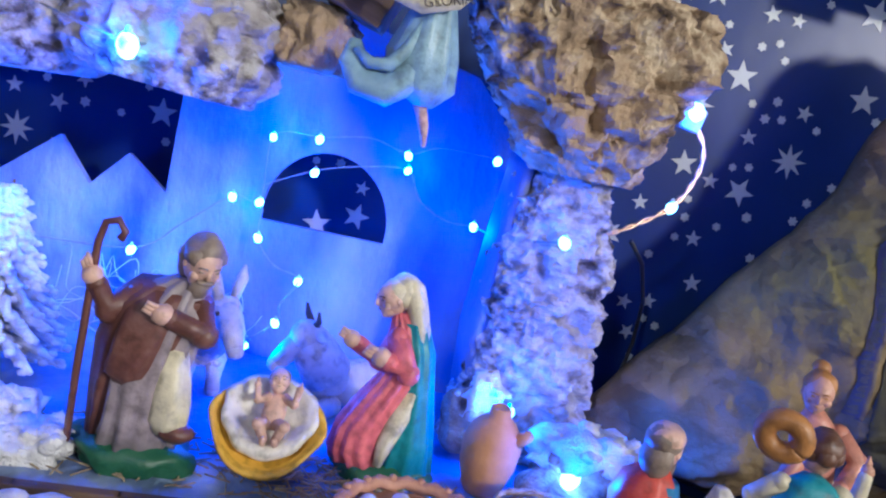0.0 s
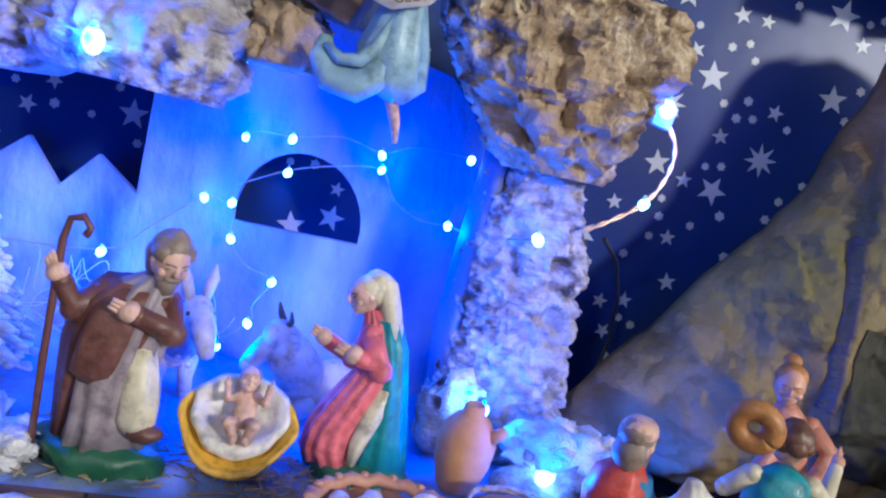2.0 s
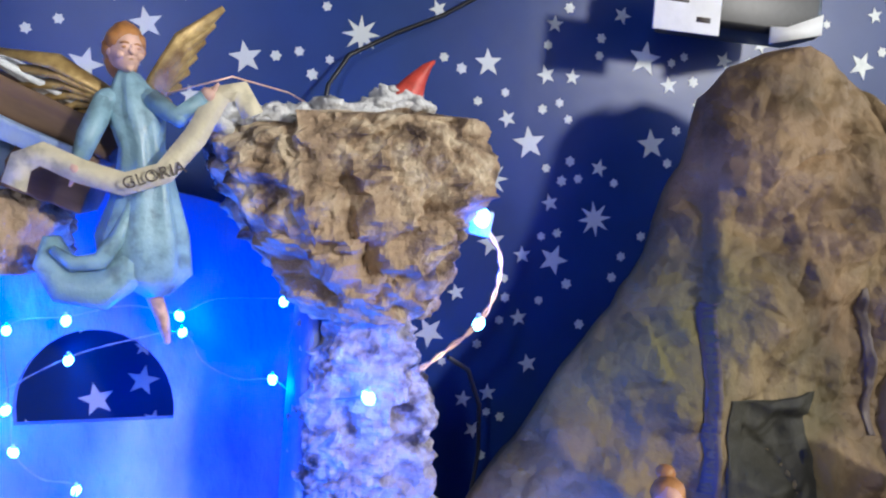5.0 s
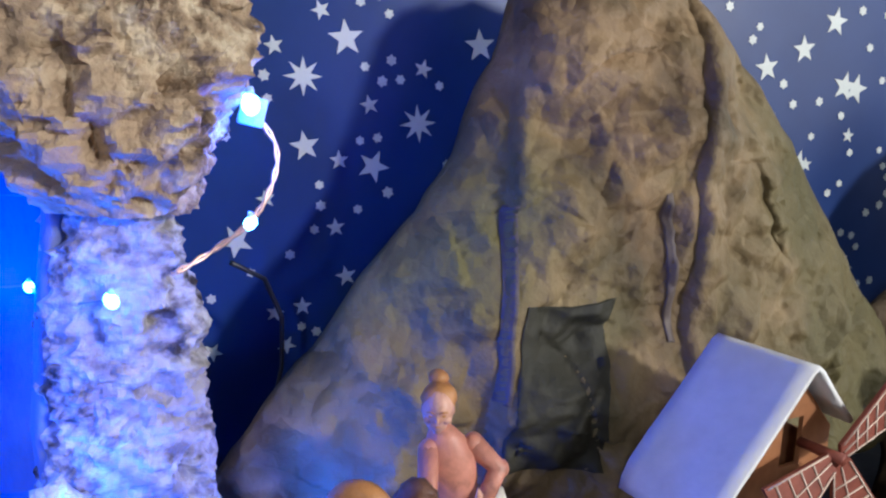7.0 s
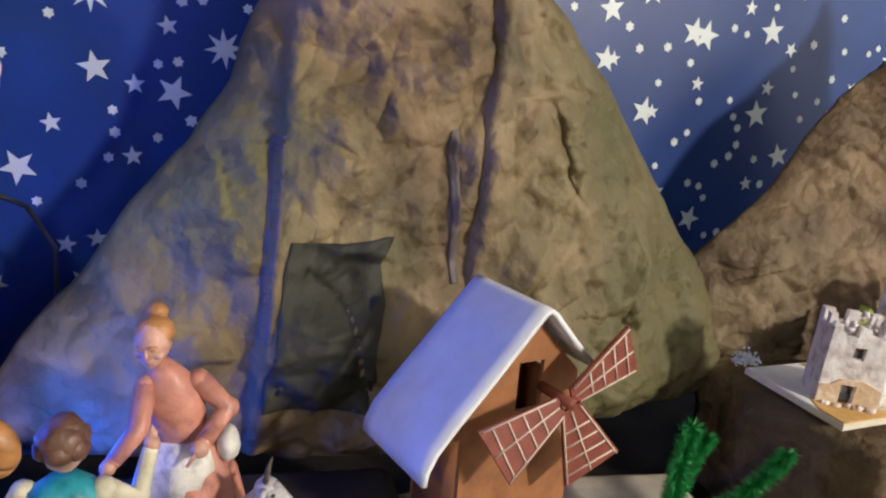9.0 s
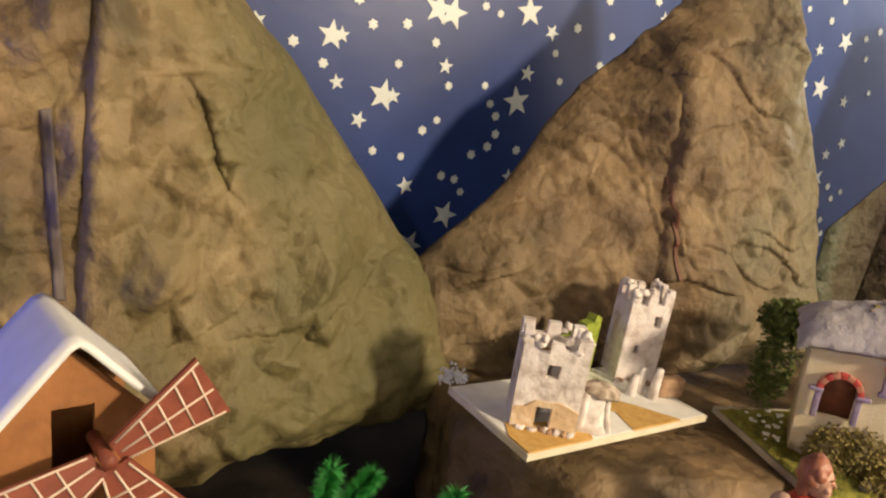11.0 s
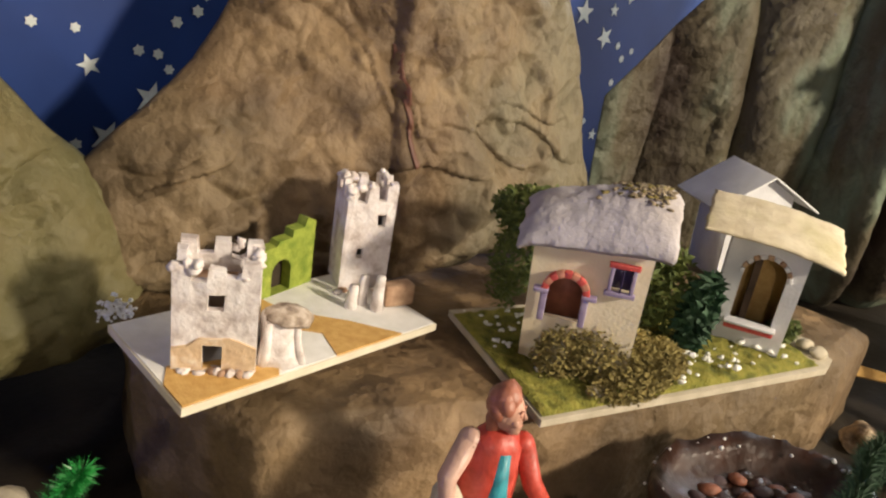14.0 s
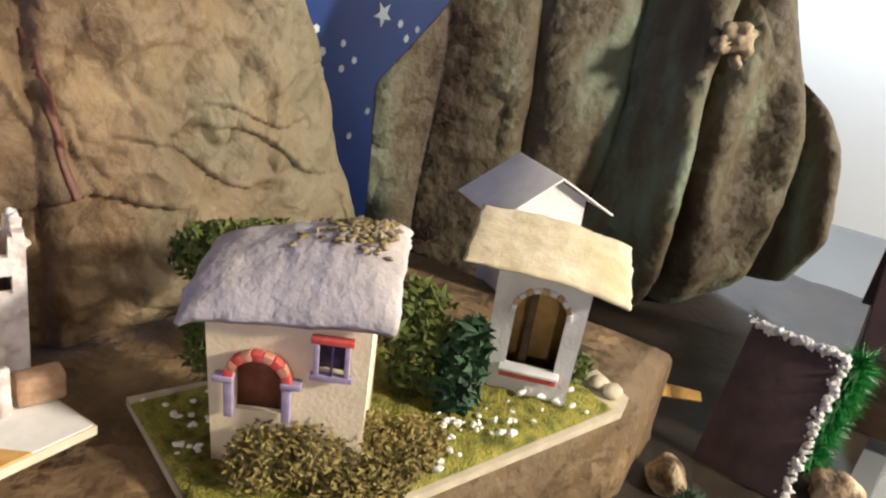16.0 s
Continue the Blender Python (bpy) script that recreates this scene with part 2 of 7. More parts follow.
M_LIME = material("green_stucco", ((0.16, 0.24, 0.02), (0.36, 0.42, 0.06)), 120, 0.9, 0.7, 420)
M_DARK = material("arch_shade_brown", ((0.03, 0.02, 0.012), (0.05, 0.035, 0.02)), 100, 0.9, 0.0)
M_HUSK = material("weathered_grey_cork", ((0.20, 0.15, 0.11), (0.42, 0.34, 0.27), (0.66, 0.58, 0.50)), 170, 0.9, 0.9, 380, distance=0.001)
M_BRICK = material("sandy_brick", ((0.34, 0.20, 0.12), (0.55, 0.38, 0.25)), 150, 0.9, 0.6, 420)
M_CREAMWALL = material("cream_stucco", ((0.78, 0.67, 0.46), (0.88, 0.79, 0.58)), 60, 0.85, 0.4, 420)
M_PALEWALL = material("pale_grey_stucco", ((0.62, 0.62, 0.64), (0.76, 0.76, 0.78)), 60, 0.85, 0.4, 420)
M_THATCH = material("grey_thatch", ((0.40, 0.37, 0.40), (0.56, 0.53, 0.57)), 80, 0.95, 0.8, 300, second=(0.50, 0.45, 0.42), distance=0.0012)
M_TANROOF = material("sandy_roof", ((0.58, 0.49, 0.33), (0.74, 0.66, 0.49)), 90, 0.95, 0.7, 350, second=(0.52, 0.46, 0.24), distance=0.001)
M_ARCHRED = material("red_brick_paint", ((0.50, 0.05, 0.05), (0.64, 0.12, 0.10)), 200, 0.7, 0.3, 400)
M_LILAC = material("lilac_frame_paint", ((0.30, 0.24, 0.40), (0.42, 0.36, 0.52)), 200, 0.7, 0.2, 400)
M_WINDOW = material("dark_blue_window", ((0.02, 0.015, 0.05), (0.05, 0.035, 0.10)), 200, 0.4, 0.0)
M_DOOR = material("red_brown_door", ((0.14, 0.045, 0.02), (0.26, 0.09, 0.045)), 120, 0.6, 0.3, 400)
M_MOSS = material("moss_turf", ((0.10, 0.11, 0.015), (0.25, 0.24, 0.035), (0.36, 0.32, 0.06)), 120, 0.95, 1.0, 600, distance=0.003)
M_LEAF = material("moss_foliage", ((0.03, 0.055, 0.008), (0.13, 0.15, 0.025)), 160, 0.8, 0.3, 500)
M_DRY = material("dry_moss_foliage", ((0.10, 0.08, 0.02), (0.30, 0.24, 0.07)), 220, 0.85, 0.3, 500)
M_DKLEAF = material("dark_green_foliage", ((0.01, 0.035, 0.012), (0.03, 0.085, 0.035)), 160, 0.7, 0.3, 500)
M_FLOWER = material("white_flower", ((0.72, 0.72, 0.68), (0.85, 0.85, 0.80)), 200, 0.7, 0.0)
M_TINSEL = material("green_tinsel", ((0.01, 0.13, 0.02), (0.04, 0.32, 0.06)), 300, 0.35, 0.0)
M_FLOCK = material("flocked_branch", ((0.55, 0.58, 0.62), (0.82, 0.84, 0.86)), 200, 0.9, 0.5, 500)
M_CARD = material("white_card", ((0.70, 0.70, 0.70), (0.80, 0.80, 0.80)), 60, 0.7, 0.25, 220)
M_MILL = material("red_brown_card", ((0.15, 0.035, 0.02), (0.26, 0.07, 0.04)), 70, 0.6, 0.3, 300)
M_MILLWALL = material("orange_brown_card", ((0.22, 0.09, 0.03), (0.36, 0.15, 0.05)), 60, 0.75, 0.4, 260)
M_LINE = material("chalk_line", ((0.60, 0.48, 0.38), (0.74, 0.62, 0.52)), 200, 0.8, 0.2, 500)
M_STONE = material("beige_stone", ((0.42, 0.37, 0.27), (0.58, 0.52, 0.40)), 60, 0.85, 0.5, 300)
M_PLUM = material("dark_plum_card", ((0.035, 0.018, 0.02), (0.07, 0.04, 0.04)), 60, 0.6, 0.3, 300)
M_FOIL = material("dark_brown_foil", ((0.014, 0.008, 0.006), (0.060, 0.024, 0.014)), 40, 0.34, 0.8, 120, coat=0.15, distance=0.002)
M_MELON = glazed("melon_green_paint", (0.05, 0.20, 0.05), 0.35)
M_FLESH = glazed("melon_red_paint", (0.62, 0.06, 0.07), 0.35)
M_BASKET = material("basket_cane", ((0.40, 0.19, 0.12), (0.60, 0.33, 0.22)), 120, 0.6, 0.4, 400)


# ---- mesh tools ----
def finish(bm, smooth=True):
    me = bpy.data.meshes.new("mesh")
    bmesh.ops.recalc_face_normals(bm, faces=bm.faces[:])
    for f in bm.faces:
        f.smooth = smooth
    bm.to_mesh(me)
    bm.free()
    return me


def part(name, bm, mats, parent=None, label="", smooth=True):
    me = finish(bm, smooth)
    for m in (mats if isinstance(mats, (list, tuple)) else [mats]):
        me.materials.append(m)
    me.name = name
    ob = new(name, me)
    if parent:
        ob.parent = parent
    if label:
        ob["label"] = label
    return ob


def thing(name, m, label, category, group="", kind=""):
    ob = new(name)
    ob.empty_display_size = 0.02
    ob.matrix_world = m
    return tagged(ob, label, category, group, kind)


def mark(geom, mi):
    for g in geom:
        if isinstance(g, bmesh.types.BMFace):
            g.material_index = mi
        elif isinstance(g, bmesh.types.BMVert):
            for f in g.link_faces:
                f.material_index = mi


def box(bm, size, m=Matrix(), bevel=0.0, mi=0):
    r = bmesh.ops.create_cube(bm, size=1.0, matrix=m @ Matrix.Diagonal((*size, 1)))
    mark(r["verts"], mi)
    if bevel:
        es = list({e for v in r["verts"] for e in v.link_edges})
        bmesh.ops.bevel(bm, geom=es, offset=bevel, segments=2, affect="EDGES", profile=0.6)
    return bm


def tube(bm, pts, radii, seg=8, mi=0, flat=1.0):
    """A swept round bar through pts."""
    if not isinstance(radii, (list, tuple)):
        radii = [radii] * len(pts)
    pts = [Vector(p) for p in pts]
    rings = []
    side = None
    for i, p in enumerate(pts):
        d = (pts[min(i + 1, len(pts) - 1)] - pts[max(i - 1, 0)]).normalized()
        if side is None:
            side = d.orthogonal().normalized()
        side = (side - d * side.dot(d)).normalized()
        up = d.cross(side)
        rings.append([bm.verts.new(p + (side * math.cos(a) + up * math.sin(a) * flat) * radii[i]) for a in (2 * math.pi * k / seg for k in range(seg))])
    for a, b in zip(rings, rings[1:]):
        for k in range(seg):
            bm.faces.new((a[k], a[(k + 1) % seg], b[(k + 1) % seg], b[k])).material_index = mi
    for r, rev in ((rings[0], True), (rings[-1], False)):
        bm.faces.new(r[::-1] if rev else r).material_index = mi
    return bm


def loft(bm, rings, seg=28, folds=0, depth=0.0, mi=0, phase=0.0):
    """A body through elliptic rings (x, y, z, rx, ry), with folds like drapery."""
    made = []
    for i, (x, y, z, rx, ry) in enumerate(rings):
        ring = []
        for k in range(seg):
            a = 2 * math.pi * k / seg
            w = 1 + depth * math.cos(folds * a + phase + 0.5 * math.sin(i * 1.3)) * (0.6 + 0.4 * math.sin(a * 2 + i)) if folds else 1
            ring.append(bm.verts.new((x + rx * w * math.cos(a), y + ry * w * math.sin(a), z)))
        made.append(ring)
    for a, b in zip(made, made[1:]):
        for k in range(seg):
            bm.faces.new((a[k], a[(k + 1) % seg], b[(k + 1) % seg], b[k])).material_index = mi
    bm.faces.new(made[0][::-1]).material_index = mi
    bm.faces.new(made[-1]).material_index = mi
    return bm


def ball(bm, c, r, mi=0, sub=2, rough=0.0, freq=60.0, m=None):
    """An ellipsoid, lumpy where rough is given."""
    r = (r, r, r) if isinstance(r, (int, float)) else r
    mat = Matrix.Translation(c) @ (m or Matrix()) @ Matrix.Diagonal((*r, 1))
    g = bmesh.ops.create_icosphere(bm, subdivisions=sub, radius=1.0, matrix=mat)
    mark(g["verts"], mi)
    if rough:
        cv = Vector(c)
        for v in g["verts"]:
            v.co = cv + (v.co - cv) * (1 + rough * noise.noise(v.co * freq) * 2)
    return bm


def prism(bm, pts, z0, z1, mi=0, m=Matrix()):
    """An upright prism over the outline pts (x, y)."""
    lo = [bm.verts.new(m @ Vector((x, y, z0))) for x, y in pts]
    hi = [bm.verts.new(m @ Vector((x, y, z1))) for x, y in pts]
    bm.faces.new(lo[::-1]).material_index = mi
    bm.faces.new(hi).material_index = mi
    for k in range(len(pts)):
        j = (k + 1) % len(pts)
        bm.faces.new((lo[k], lo[j], hi[j], hi[k])).material_index = mi
    return bm


def plate(bm, outline, holes, thick, m=Matrix(), mi=0):
    """A flat plate in x and z with holes through it."""
    edges = []
    for loop in (outline, *holes):
        vs = [bm.verts.new((x, 0, z)) for x, z in loop]
        edges += [bm.edges.new((vs[i], vs[(i + 1) % len(vs)])) for i in range(len(vs))]
    g = bmesh.ops.triangle_fill(bm, edges=edges, use_beauty=True)
    faces = [f for f in g["geom"] if isinstance(f, bmesh.types.BMFace)]
    mark(faces, mi)
    ex = bmesh.ops.extrude_face_region(bm, geom=faces)
    vs = [v for v in ex["geom"] if isinstance(v, bmesh.types.BMVert)]
    for v in vs:
        v.co.y += thick
    both = {v for f in faces for v in f.verts} | set(vs)
    for v in both:
        v.co = m @ v.co
        for f in v.link_faces:
            f.material_index = mi
    return bm


def ramp(table, z):
    """A value between the rows (z, value) of a table."""
    return float(np.interp(z, [r[0] for r in table], [r[1] for r in table]))


def crumple(p, size=1.0):
    """Sharp creases like those of crumpled paper, about -1 to 1."""
    q = Vector(p) * 16 / size
    q += noise.noise_vector(q * 0.7) * 0.35
    a = 1 - 2 * abs(noise.noise(q))
    b = 1 - 2 * abs(noise.noise(q * 2.3 + Vector((7, 3, 1))))
    c = 1 - 2 * abs(noise.noise(q * 5.1 + Vector((2, 9, 4))))
    return a * 0.55 + b * 0.3 + c * 0.15


def arc(cx, cz, r, a0, a1, n, rz=None):
    return [(cx + r * math.cos(radians(a0 + (a1 - a0) * i / n)), cz + (rz or r) * math.sin(radians(a0 + (a1 - a0) * i / n))) for i in range(n + 1)]


def axes(origin, right, back):
    """A frame with its origin at one corner of a board, x and y along its edges."""
    o, u, v = Vector(origin), Vector(right) - Vector(origin), Vector(back) - Vector(origin)
    x = u.normalized()
    z = x.cross(v).normalized()
    y = z.cross(x)
    m = Matrix((x, y, z)).transposed().to_4x4()
    return Matrix.Translation(o) @ m


# ---- the room and the table ----
def slab(name, lo, hi, mat, label, category, bevel=0.0):
    bm = bmesh.new()
    c = [(a + b) / 2 for a, b in zip(lo, hi)]
    box(bm, [b - a for a, b in zip(lo, hi)], Matrix.Translation(c), bevel)
    return tagged(part(name, bm, mat, smooth=False), label, category, kind="structure")


slab("floor", (-2.2, -2.6, -0.85), (3.0, 1.3, -0.78), M_FLOOR, "plain grey floor of the room", "floor")
# the unseen ceiling and the dark walls are added to hold back fill light
slab("ceiling", (-2.2, -2.6, 1.75), (3.0, 1.3, 1.8), M_DIM, "unseen ceiling, dark to cut bounced light", "ceiling")
slab("wall_east", (2.5, -2.5, -0.78), (2.6, 1.2, 1.75), M_WALL, "bright white painted room wall", "wall")
slab("wall_west", (-2.2, -2.6, -0.78), (-2.1, 1.3, 1.75), M_DIM, "unseen room wall, dark to cut bounced light", "wall")
slab("wall_north", (-2.1, 1.2, -0.78), (2.9, 1.3, 1.75), M_DIM, "unseen room wall behind the crib, dark to cut bounced light", "wall")
slab("wall_south", (-2.1, -2.6, -0.78), (2.9, -2.5, 1.75), M_DIM, "unseen facing room wall, dark to cut bounced light", "wall")


def ground_sheet():
    bm = bmesh.new()
    nx, ny = 150, 70
    g = [[bm.verts.new((x, y, 0.006 * crumple((x, y, 0.3), 1.6))) for x in np.linspace(-0.75, 1.75, nx)] for y in np.linspace(0.16, 0.98, ny)]
    for j in range(ny - 1):
        for i in range(nx - 1):
            bm.faces.new((g[j][i], g[j][i + 1], g[j + 1][i + 1], g[j + 1][i]))
    return tagged(part("ground", bm, M_GROUND), "crumpled black-brown paper laid over the table", "ground", kind="structure")


ground_sheet()
table = thing("table", pose(0.5, 0.57, -0.78), "plain grey table under the whole crib", "table")
bm = bmesh.new()
box(bm, (2.9, 0.86, 0.03), Matrix.Translation((0.15, 0, 0.752)), 0.004)
part("tabletop", bm, M_FLOOR, table)
for x in (-1.1, 1.5):
    for y in (-0.36, 0.36):
        bm = bmesh.new()
        box(bm, (0.05, 0.05, 0.737), Matrix.Translation((x, y, 0.3685)), 0.004)
        part("leg", bm, M_FLOOR, table)


# ---- the night sky paper ----
def star_mesh(points, inner):
    bm = bmesh.new()
    pts = []
    for k in range(points * 2):
        a = math.pi * k / points
        r = 1.0 if k % 2 == 0 else inner
        pts.append((r * math.sin(a), r * math.cos(a)))
    front = [bm.verts.new((x, -0.0005, z)) for x, z in pts]
    back = [bm.verts.new((x, 0.0001, z)) for x, z in pts]
    bm.faces.new(front)
    for k in range(len(pts)):
        j = (k + 1) % len(pts)
        bm.faces.new((front[k], front[j], back[j], back[k]))
    me = finish(bm, False)
    me.materials.append(M_STAR)
    return me


def sky_paper():
    bm = bmesh.new()
    nx, nz = 120, 40
    rows = [[bm.verts.new((x, 0.7235, z)) for x in np.linspace(-0.75, 1.72, nx)] for z in np.linspace(-0.02, 0.82, nz)]
    for j in range(nz - 1):
        for i in range(nx - 1):
            bm.faces.new((rows[j][i], rows[j][i + 1], rows[j + 1][i + 1], rows[j + 1][i]))
    g = bmesh.ops.extrude_face_region(bm, geom=bm.faces[:])
    for v in g["geom"]:
        if isinstance(v, bmesh.types.BMVert):
            v.co.y += 0.003
    ob = tagged(part("backdrop", bm, M_SKY), "dark blue night-sky paper printed with silver stars", "backdrop", kind="structure")
    five, eight, blob = star_mesh(5, 0.42), star_mesh(8, 0.40), star_mesh(6, 0.68)
    placed = []

    rest = bmesh.new()

    def put(x, z, r, me, turn):
        if len(placed) >= 300:
            rest.from_mesh(me)
            rest.verts.ensure_lookup_table()
            bmesh.ops.transform(rest, matrix=pose(x, 0.7234, z, 0, turn, 0) @ Matrix.Diagonal((r, 1, r, 1)), verts=rest.verts[-len(me.vertices):])
            placed.append((x, z, r))
            return
        s = new("star", me)
        s.parent = ob
        s.matrix_basis = pose(x, 0.7234, z, 0, turn, 0) @ Matrix.Diagonal((r, 1, r, 1))
        placed.append((x, z, r))

    rnd = random.Random(4)
    large = [(-0.061, 0.506), (0.016, 0.483), (0.223, 0.489), (0.372, 0.500), (0.263, 0.420), (0.382, 0.422), (0.230, 0.330), (-0.068, 0.214),
             (0.794, 0.409), (0.895, 0.419), (0.692, 0.374), (0.745, 0.326), (0.892, 0.331), (0.773, 0.473), (0.736, 0.443), (0.692, 0.422), (0.809, 0.407), (-0.283, 0.447), (1.342, 0.295), (1.356, 0.383), (-0.267, 0.273)]
    burst = [(0.111, 0.507), (0.228, 0.387), (0.328, 0.352), (-0.401, 0.231)]
    middle = [(0.277, 0.481), (0.302, 0.480), (0.284, 0.526), (0.257, 0.261), (0.267, 0.218), (0.198, 0.285), (0.397, 0.477), (0.206, 0.187), (0.807, 0.358), (0.776, 0.242), (0.699, 0.334), (0.901, 0.360), (0.755, 0.326), (0.701, 0.375), (-0.067, 0.242), (-0.365, 0.263), (-0.360, 0.223)]
    for x, z in large:
        put(x, z, rnd.uniform(0.0125, 0.0165), five, rnd.uniform(-14, 14))
    for x, z in burst:
        put(x, z, 0.0165, eight, rnd.uniform(-10, 10))
    for x, z in middle:
        put(x, z, rnd.uniform(0.0075, 0.0095), five, rnd.uniform(-20, 20))
    tries = 0
    while len(placed) < 760 and tries < 30000:
        tries += 1
        x, z = rnd.uniform(-0.45, 1.46), rnd.uniform(0.09, 0.62)
        kind = rnd.random()
        r = 0.0145 if kind < 0.05 else 0.0085 if kind < 0.26 else rnd.uniform(0.0042, 0.0055)
        if all((x - a) ** 2 + (z - b) ** 2 > (r + c + 0.0045) ** 2 for a, b, c in placed):
            put(x, z, r, five if kind < 0.26 else blob, rnd.uniform(-30, 30))
    tagged(part("small_stars", rest, M_STAR, ob, smooth=False), kind="stuff")
    return ob


# ---- paper mountains ----
def facet_map(w, h, cell, nx, nz, seed):
    """Heights of a sheet creased into flat facets: random corners joined into triangles, sampled on a grid."""
    r = random.Random(seed)
    kx, kz = max(3, int(w / cell)), max(3, int(h / cell))
    pts, high = [], []
    for j in range(-1, kz + 2):
        for i in range(-1, kx + 2):
            pts.append(Vector(((i + r.uniform(-0.48, 0.48)) * w / kx, (j + r.uniform(-0.48, 0.48)) * h / kz)))
            high.append(r.gauss(0, 0.5))
    verts, _, faces, orig, _, _ = geometry.delaunay_2d_cdt(pts, [], [], 0, 1e-7)
    hs = [high[o[0]] if o else 0.0 for o in orig]
    out = np.zeros((nz, nx))
    for f in faces:
        (ax, ay), (bx, by), (cx, cy) = (verts[k] for k in f)
        ha, hb, hc = (hs[k] for k in f)
        i0, i1 = max(0, int(min(ax, bx, cx) / w * (nx - 1))), min(nx - 1, int(max(ax, bx, cx) / w * (nx - 1)) + 1)
        j0, j1 = max(0, int(min(ay, by, cy) / h * (nz - 1))), min(nz - 1, int(max(ay, by, cy) / h * (nz - 1)) + 1)
        if i1 < i0 or j1 < j0:
            continue
        gx, gz = np.meshgrid(np.arange(i0, i1 + 1) * w / (nx - 1), np.arange(j0, j1 + 1) * h / (nz - 1))
        den = (by - cy) * (ax - cx) + (cx - bx) * (ay - cy)
        if abs(den) < 1e-12:
            continue
        p = ((by - cy) * (gx - cx) + (cx - bx) * (gz - cy)) / den
        q = ((cy - ay) * (gx - cx) + (ax - cx) * (gz - cy)) / den
        inside = (p >= -1e-6) & (q >= -1e-6) & (p + q <= 1 + 1e-6)
        part_map = out[j0:j1 + 1, i0:i1 + 1]
        part_map[inside] = (p * ha + q * hb + (1 - p - q) * hc)[inside]
    return out


def creased(w, h, nx, nz, seed, folds=30, scale=1.0):
    """Crumpled paper relief in metres: facets at three sizes and a few long sharp folds."""
    m = 0.013 * facet_map(w, h, 0.085, nx, nz, seed) + 0.0115 * facet_map(w, h, 0.038, nx, nz, seed + 1) + 0.0062 * facet_map(w, h, 0.017, nx, nz, seed + 2) + 0.0019 * facet_map(w, h, 0.0075, nx, nz, seed + 3)
    gx, gz = np.meshgrid(np.linspace(0, w, nx), np.linspace(0, h, nz))
    r = random.Random(seed + 9)
    for k in range(folds):
        cx, cz, a, ln, d = r.uniform(0, w), r.uniform(0, h), radians(r.choice((-28, 20, 35, -50, 8)) + r.uniform(-15, 15)), r.uniform(0.025, 0.075), r.uniform(0.002, 0.0052)
        along = (gx - cx) * math.cos(a) + (gz - cz) * math.sin(a)
        across = -(gx - cx) * math.sin(a) + (gz - cz) * math.cos(a) + 0.006 * np.sin(along * 60)
        fade = np.clip(1 - (along / ln) ** 2, 0, 1)
        m += d * fade * (np.exp(-np.maximum(across, 0) / 0.014) * (across > 0) - 0.8 * np.exp(np.minimum(across, 0) / 0.004) * (across <= 0))
    return m * scale


def mountain(name, left, right, z0, z1, y_edge, bulge, mat, label, pleats=(), seed=0, curl=0.05, n=(330, 240), lean=0.0, pleat_depth=0.012, y_right=None, seams=()):
    """A hollow hill of crumpled paper: tables (z, x) for both outlines, a table (z, depth) for how far it bulges forward."""
    bm = bmesh.new()
    grid = []
    nu, nv = n
    x0, x1 = min(r[1] for r in left), max(r[1] for r in right)
    relief = creased(x1 - x0, z1 - z0, 400, nv, seed)
    cols_at = np.arange(400)
    for j in range(nv):
        v = j / (nv - 1)
        row = []
        for i in range(nu):
            u = i / (nu - 1)
            z = z0 + (z1 - z0) * v
            xl, xr = ramp(left, z), ramp(right, z)
            x = xl + (xr - xl) * u
            y = y_edge + ((y_right if y_right is not None else y_edge) - y_edge) * u + lean * (z - z0) - ramp(bulge, z) * math.sin(math.pi * u) ** 0.6
            fade = min(1.0, 8 * u, 8 * (1 - u)) * 0.75 + 0.25
            y -= float(np.interp((x - x0) / (x1 - x0) * 399, cols_at, relief[j])) * fade
            x += 0.004 * noise.noise(Vector((x * 25, seed, z * 25))) * (1 - fade)
            z += 0.006 * noise.noise(Vector((x * 20, seed, z * 20)))
            for px, tilt in pleats:
                d = x - (px + tilt * (z - 0.25))
                y -= pleat_depth * (1 - math.exp(-max(d, 0) / 0.003)) * math.exp(-max(d, 0) / 0.05)
            if v < 0.12:
                w = 1 - v / 0.12
                y += curl * w * w
                z += 0.012 * w * w
            row.append(bm.verts.new((x, y, z)))
        grid.append(row)
    for j in range(nv - 1):
        for i in range(nu - 1):
            bm.faces.new((grid[j][i], grid[j][i + 1], grid[j + 1][i + 1], grid[j + 1][i]))
    strips = []
    for (xa, za), (xb, zb), width, seam_mat, what in seams:
        sb = bmesh.new()
        prev = None
        cols = max(4, int(width / 0.0022))
        for row in grid:
            z = row[nu // 2].co.z
            if not zb <= z <= za:
                continue
            xm = xa + (xb - xa) * (za - z) / (za - zb)
            cur = []
            for k in range(cols):
                x = xm + width * (k / (cols - 1) - 0.5) * (1 + 0.15 * noise.noise(Vector((z * 40, k, 0))))
                near = min(row, key=lambda v: abs(v.co.x - x))
                cur.append(sb.verts.new((x, near.co.y - 0.0026, near.co.z)))
            if prev:
                for k in range(cols - 1):
                    sb.faces.new((prev[k], prev[k + 1], cur[k + 1], cur[k]))
            prev = cur
        strips.append((sb, seam_mat, what))
    ob = tagged(part(name, bm, mat), label, "paper hill")
    for sb, seam_mat, what in strips:
        st = part(what, sb, seam_mat, ob, "narrow folded paper seam" if what == "seam" else "dark olive patch")
        st.modifiers.new("thickness", "SOLIDIFY").thickness = 0.0004
    s = ob.modifiers.new("thickness", "SOLIDIFY")
    s.thickness, s.offset = 0.0015, 1.0
    return ob


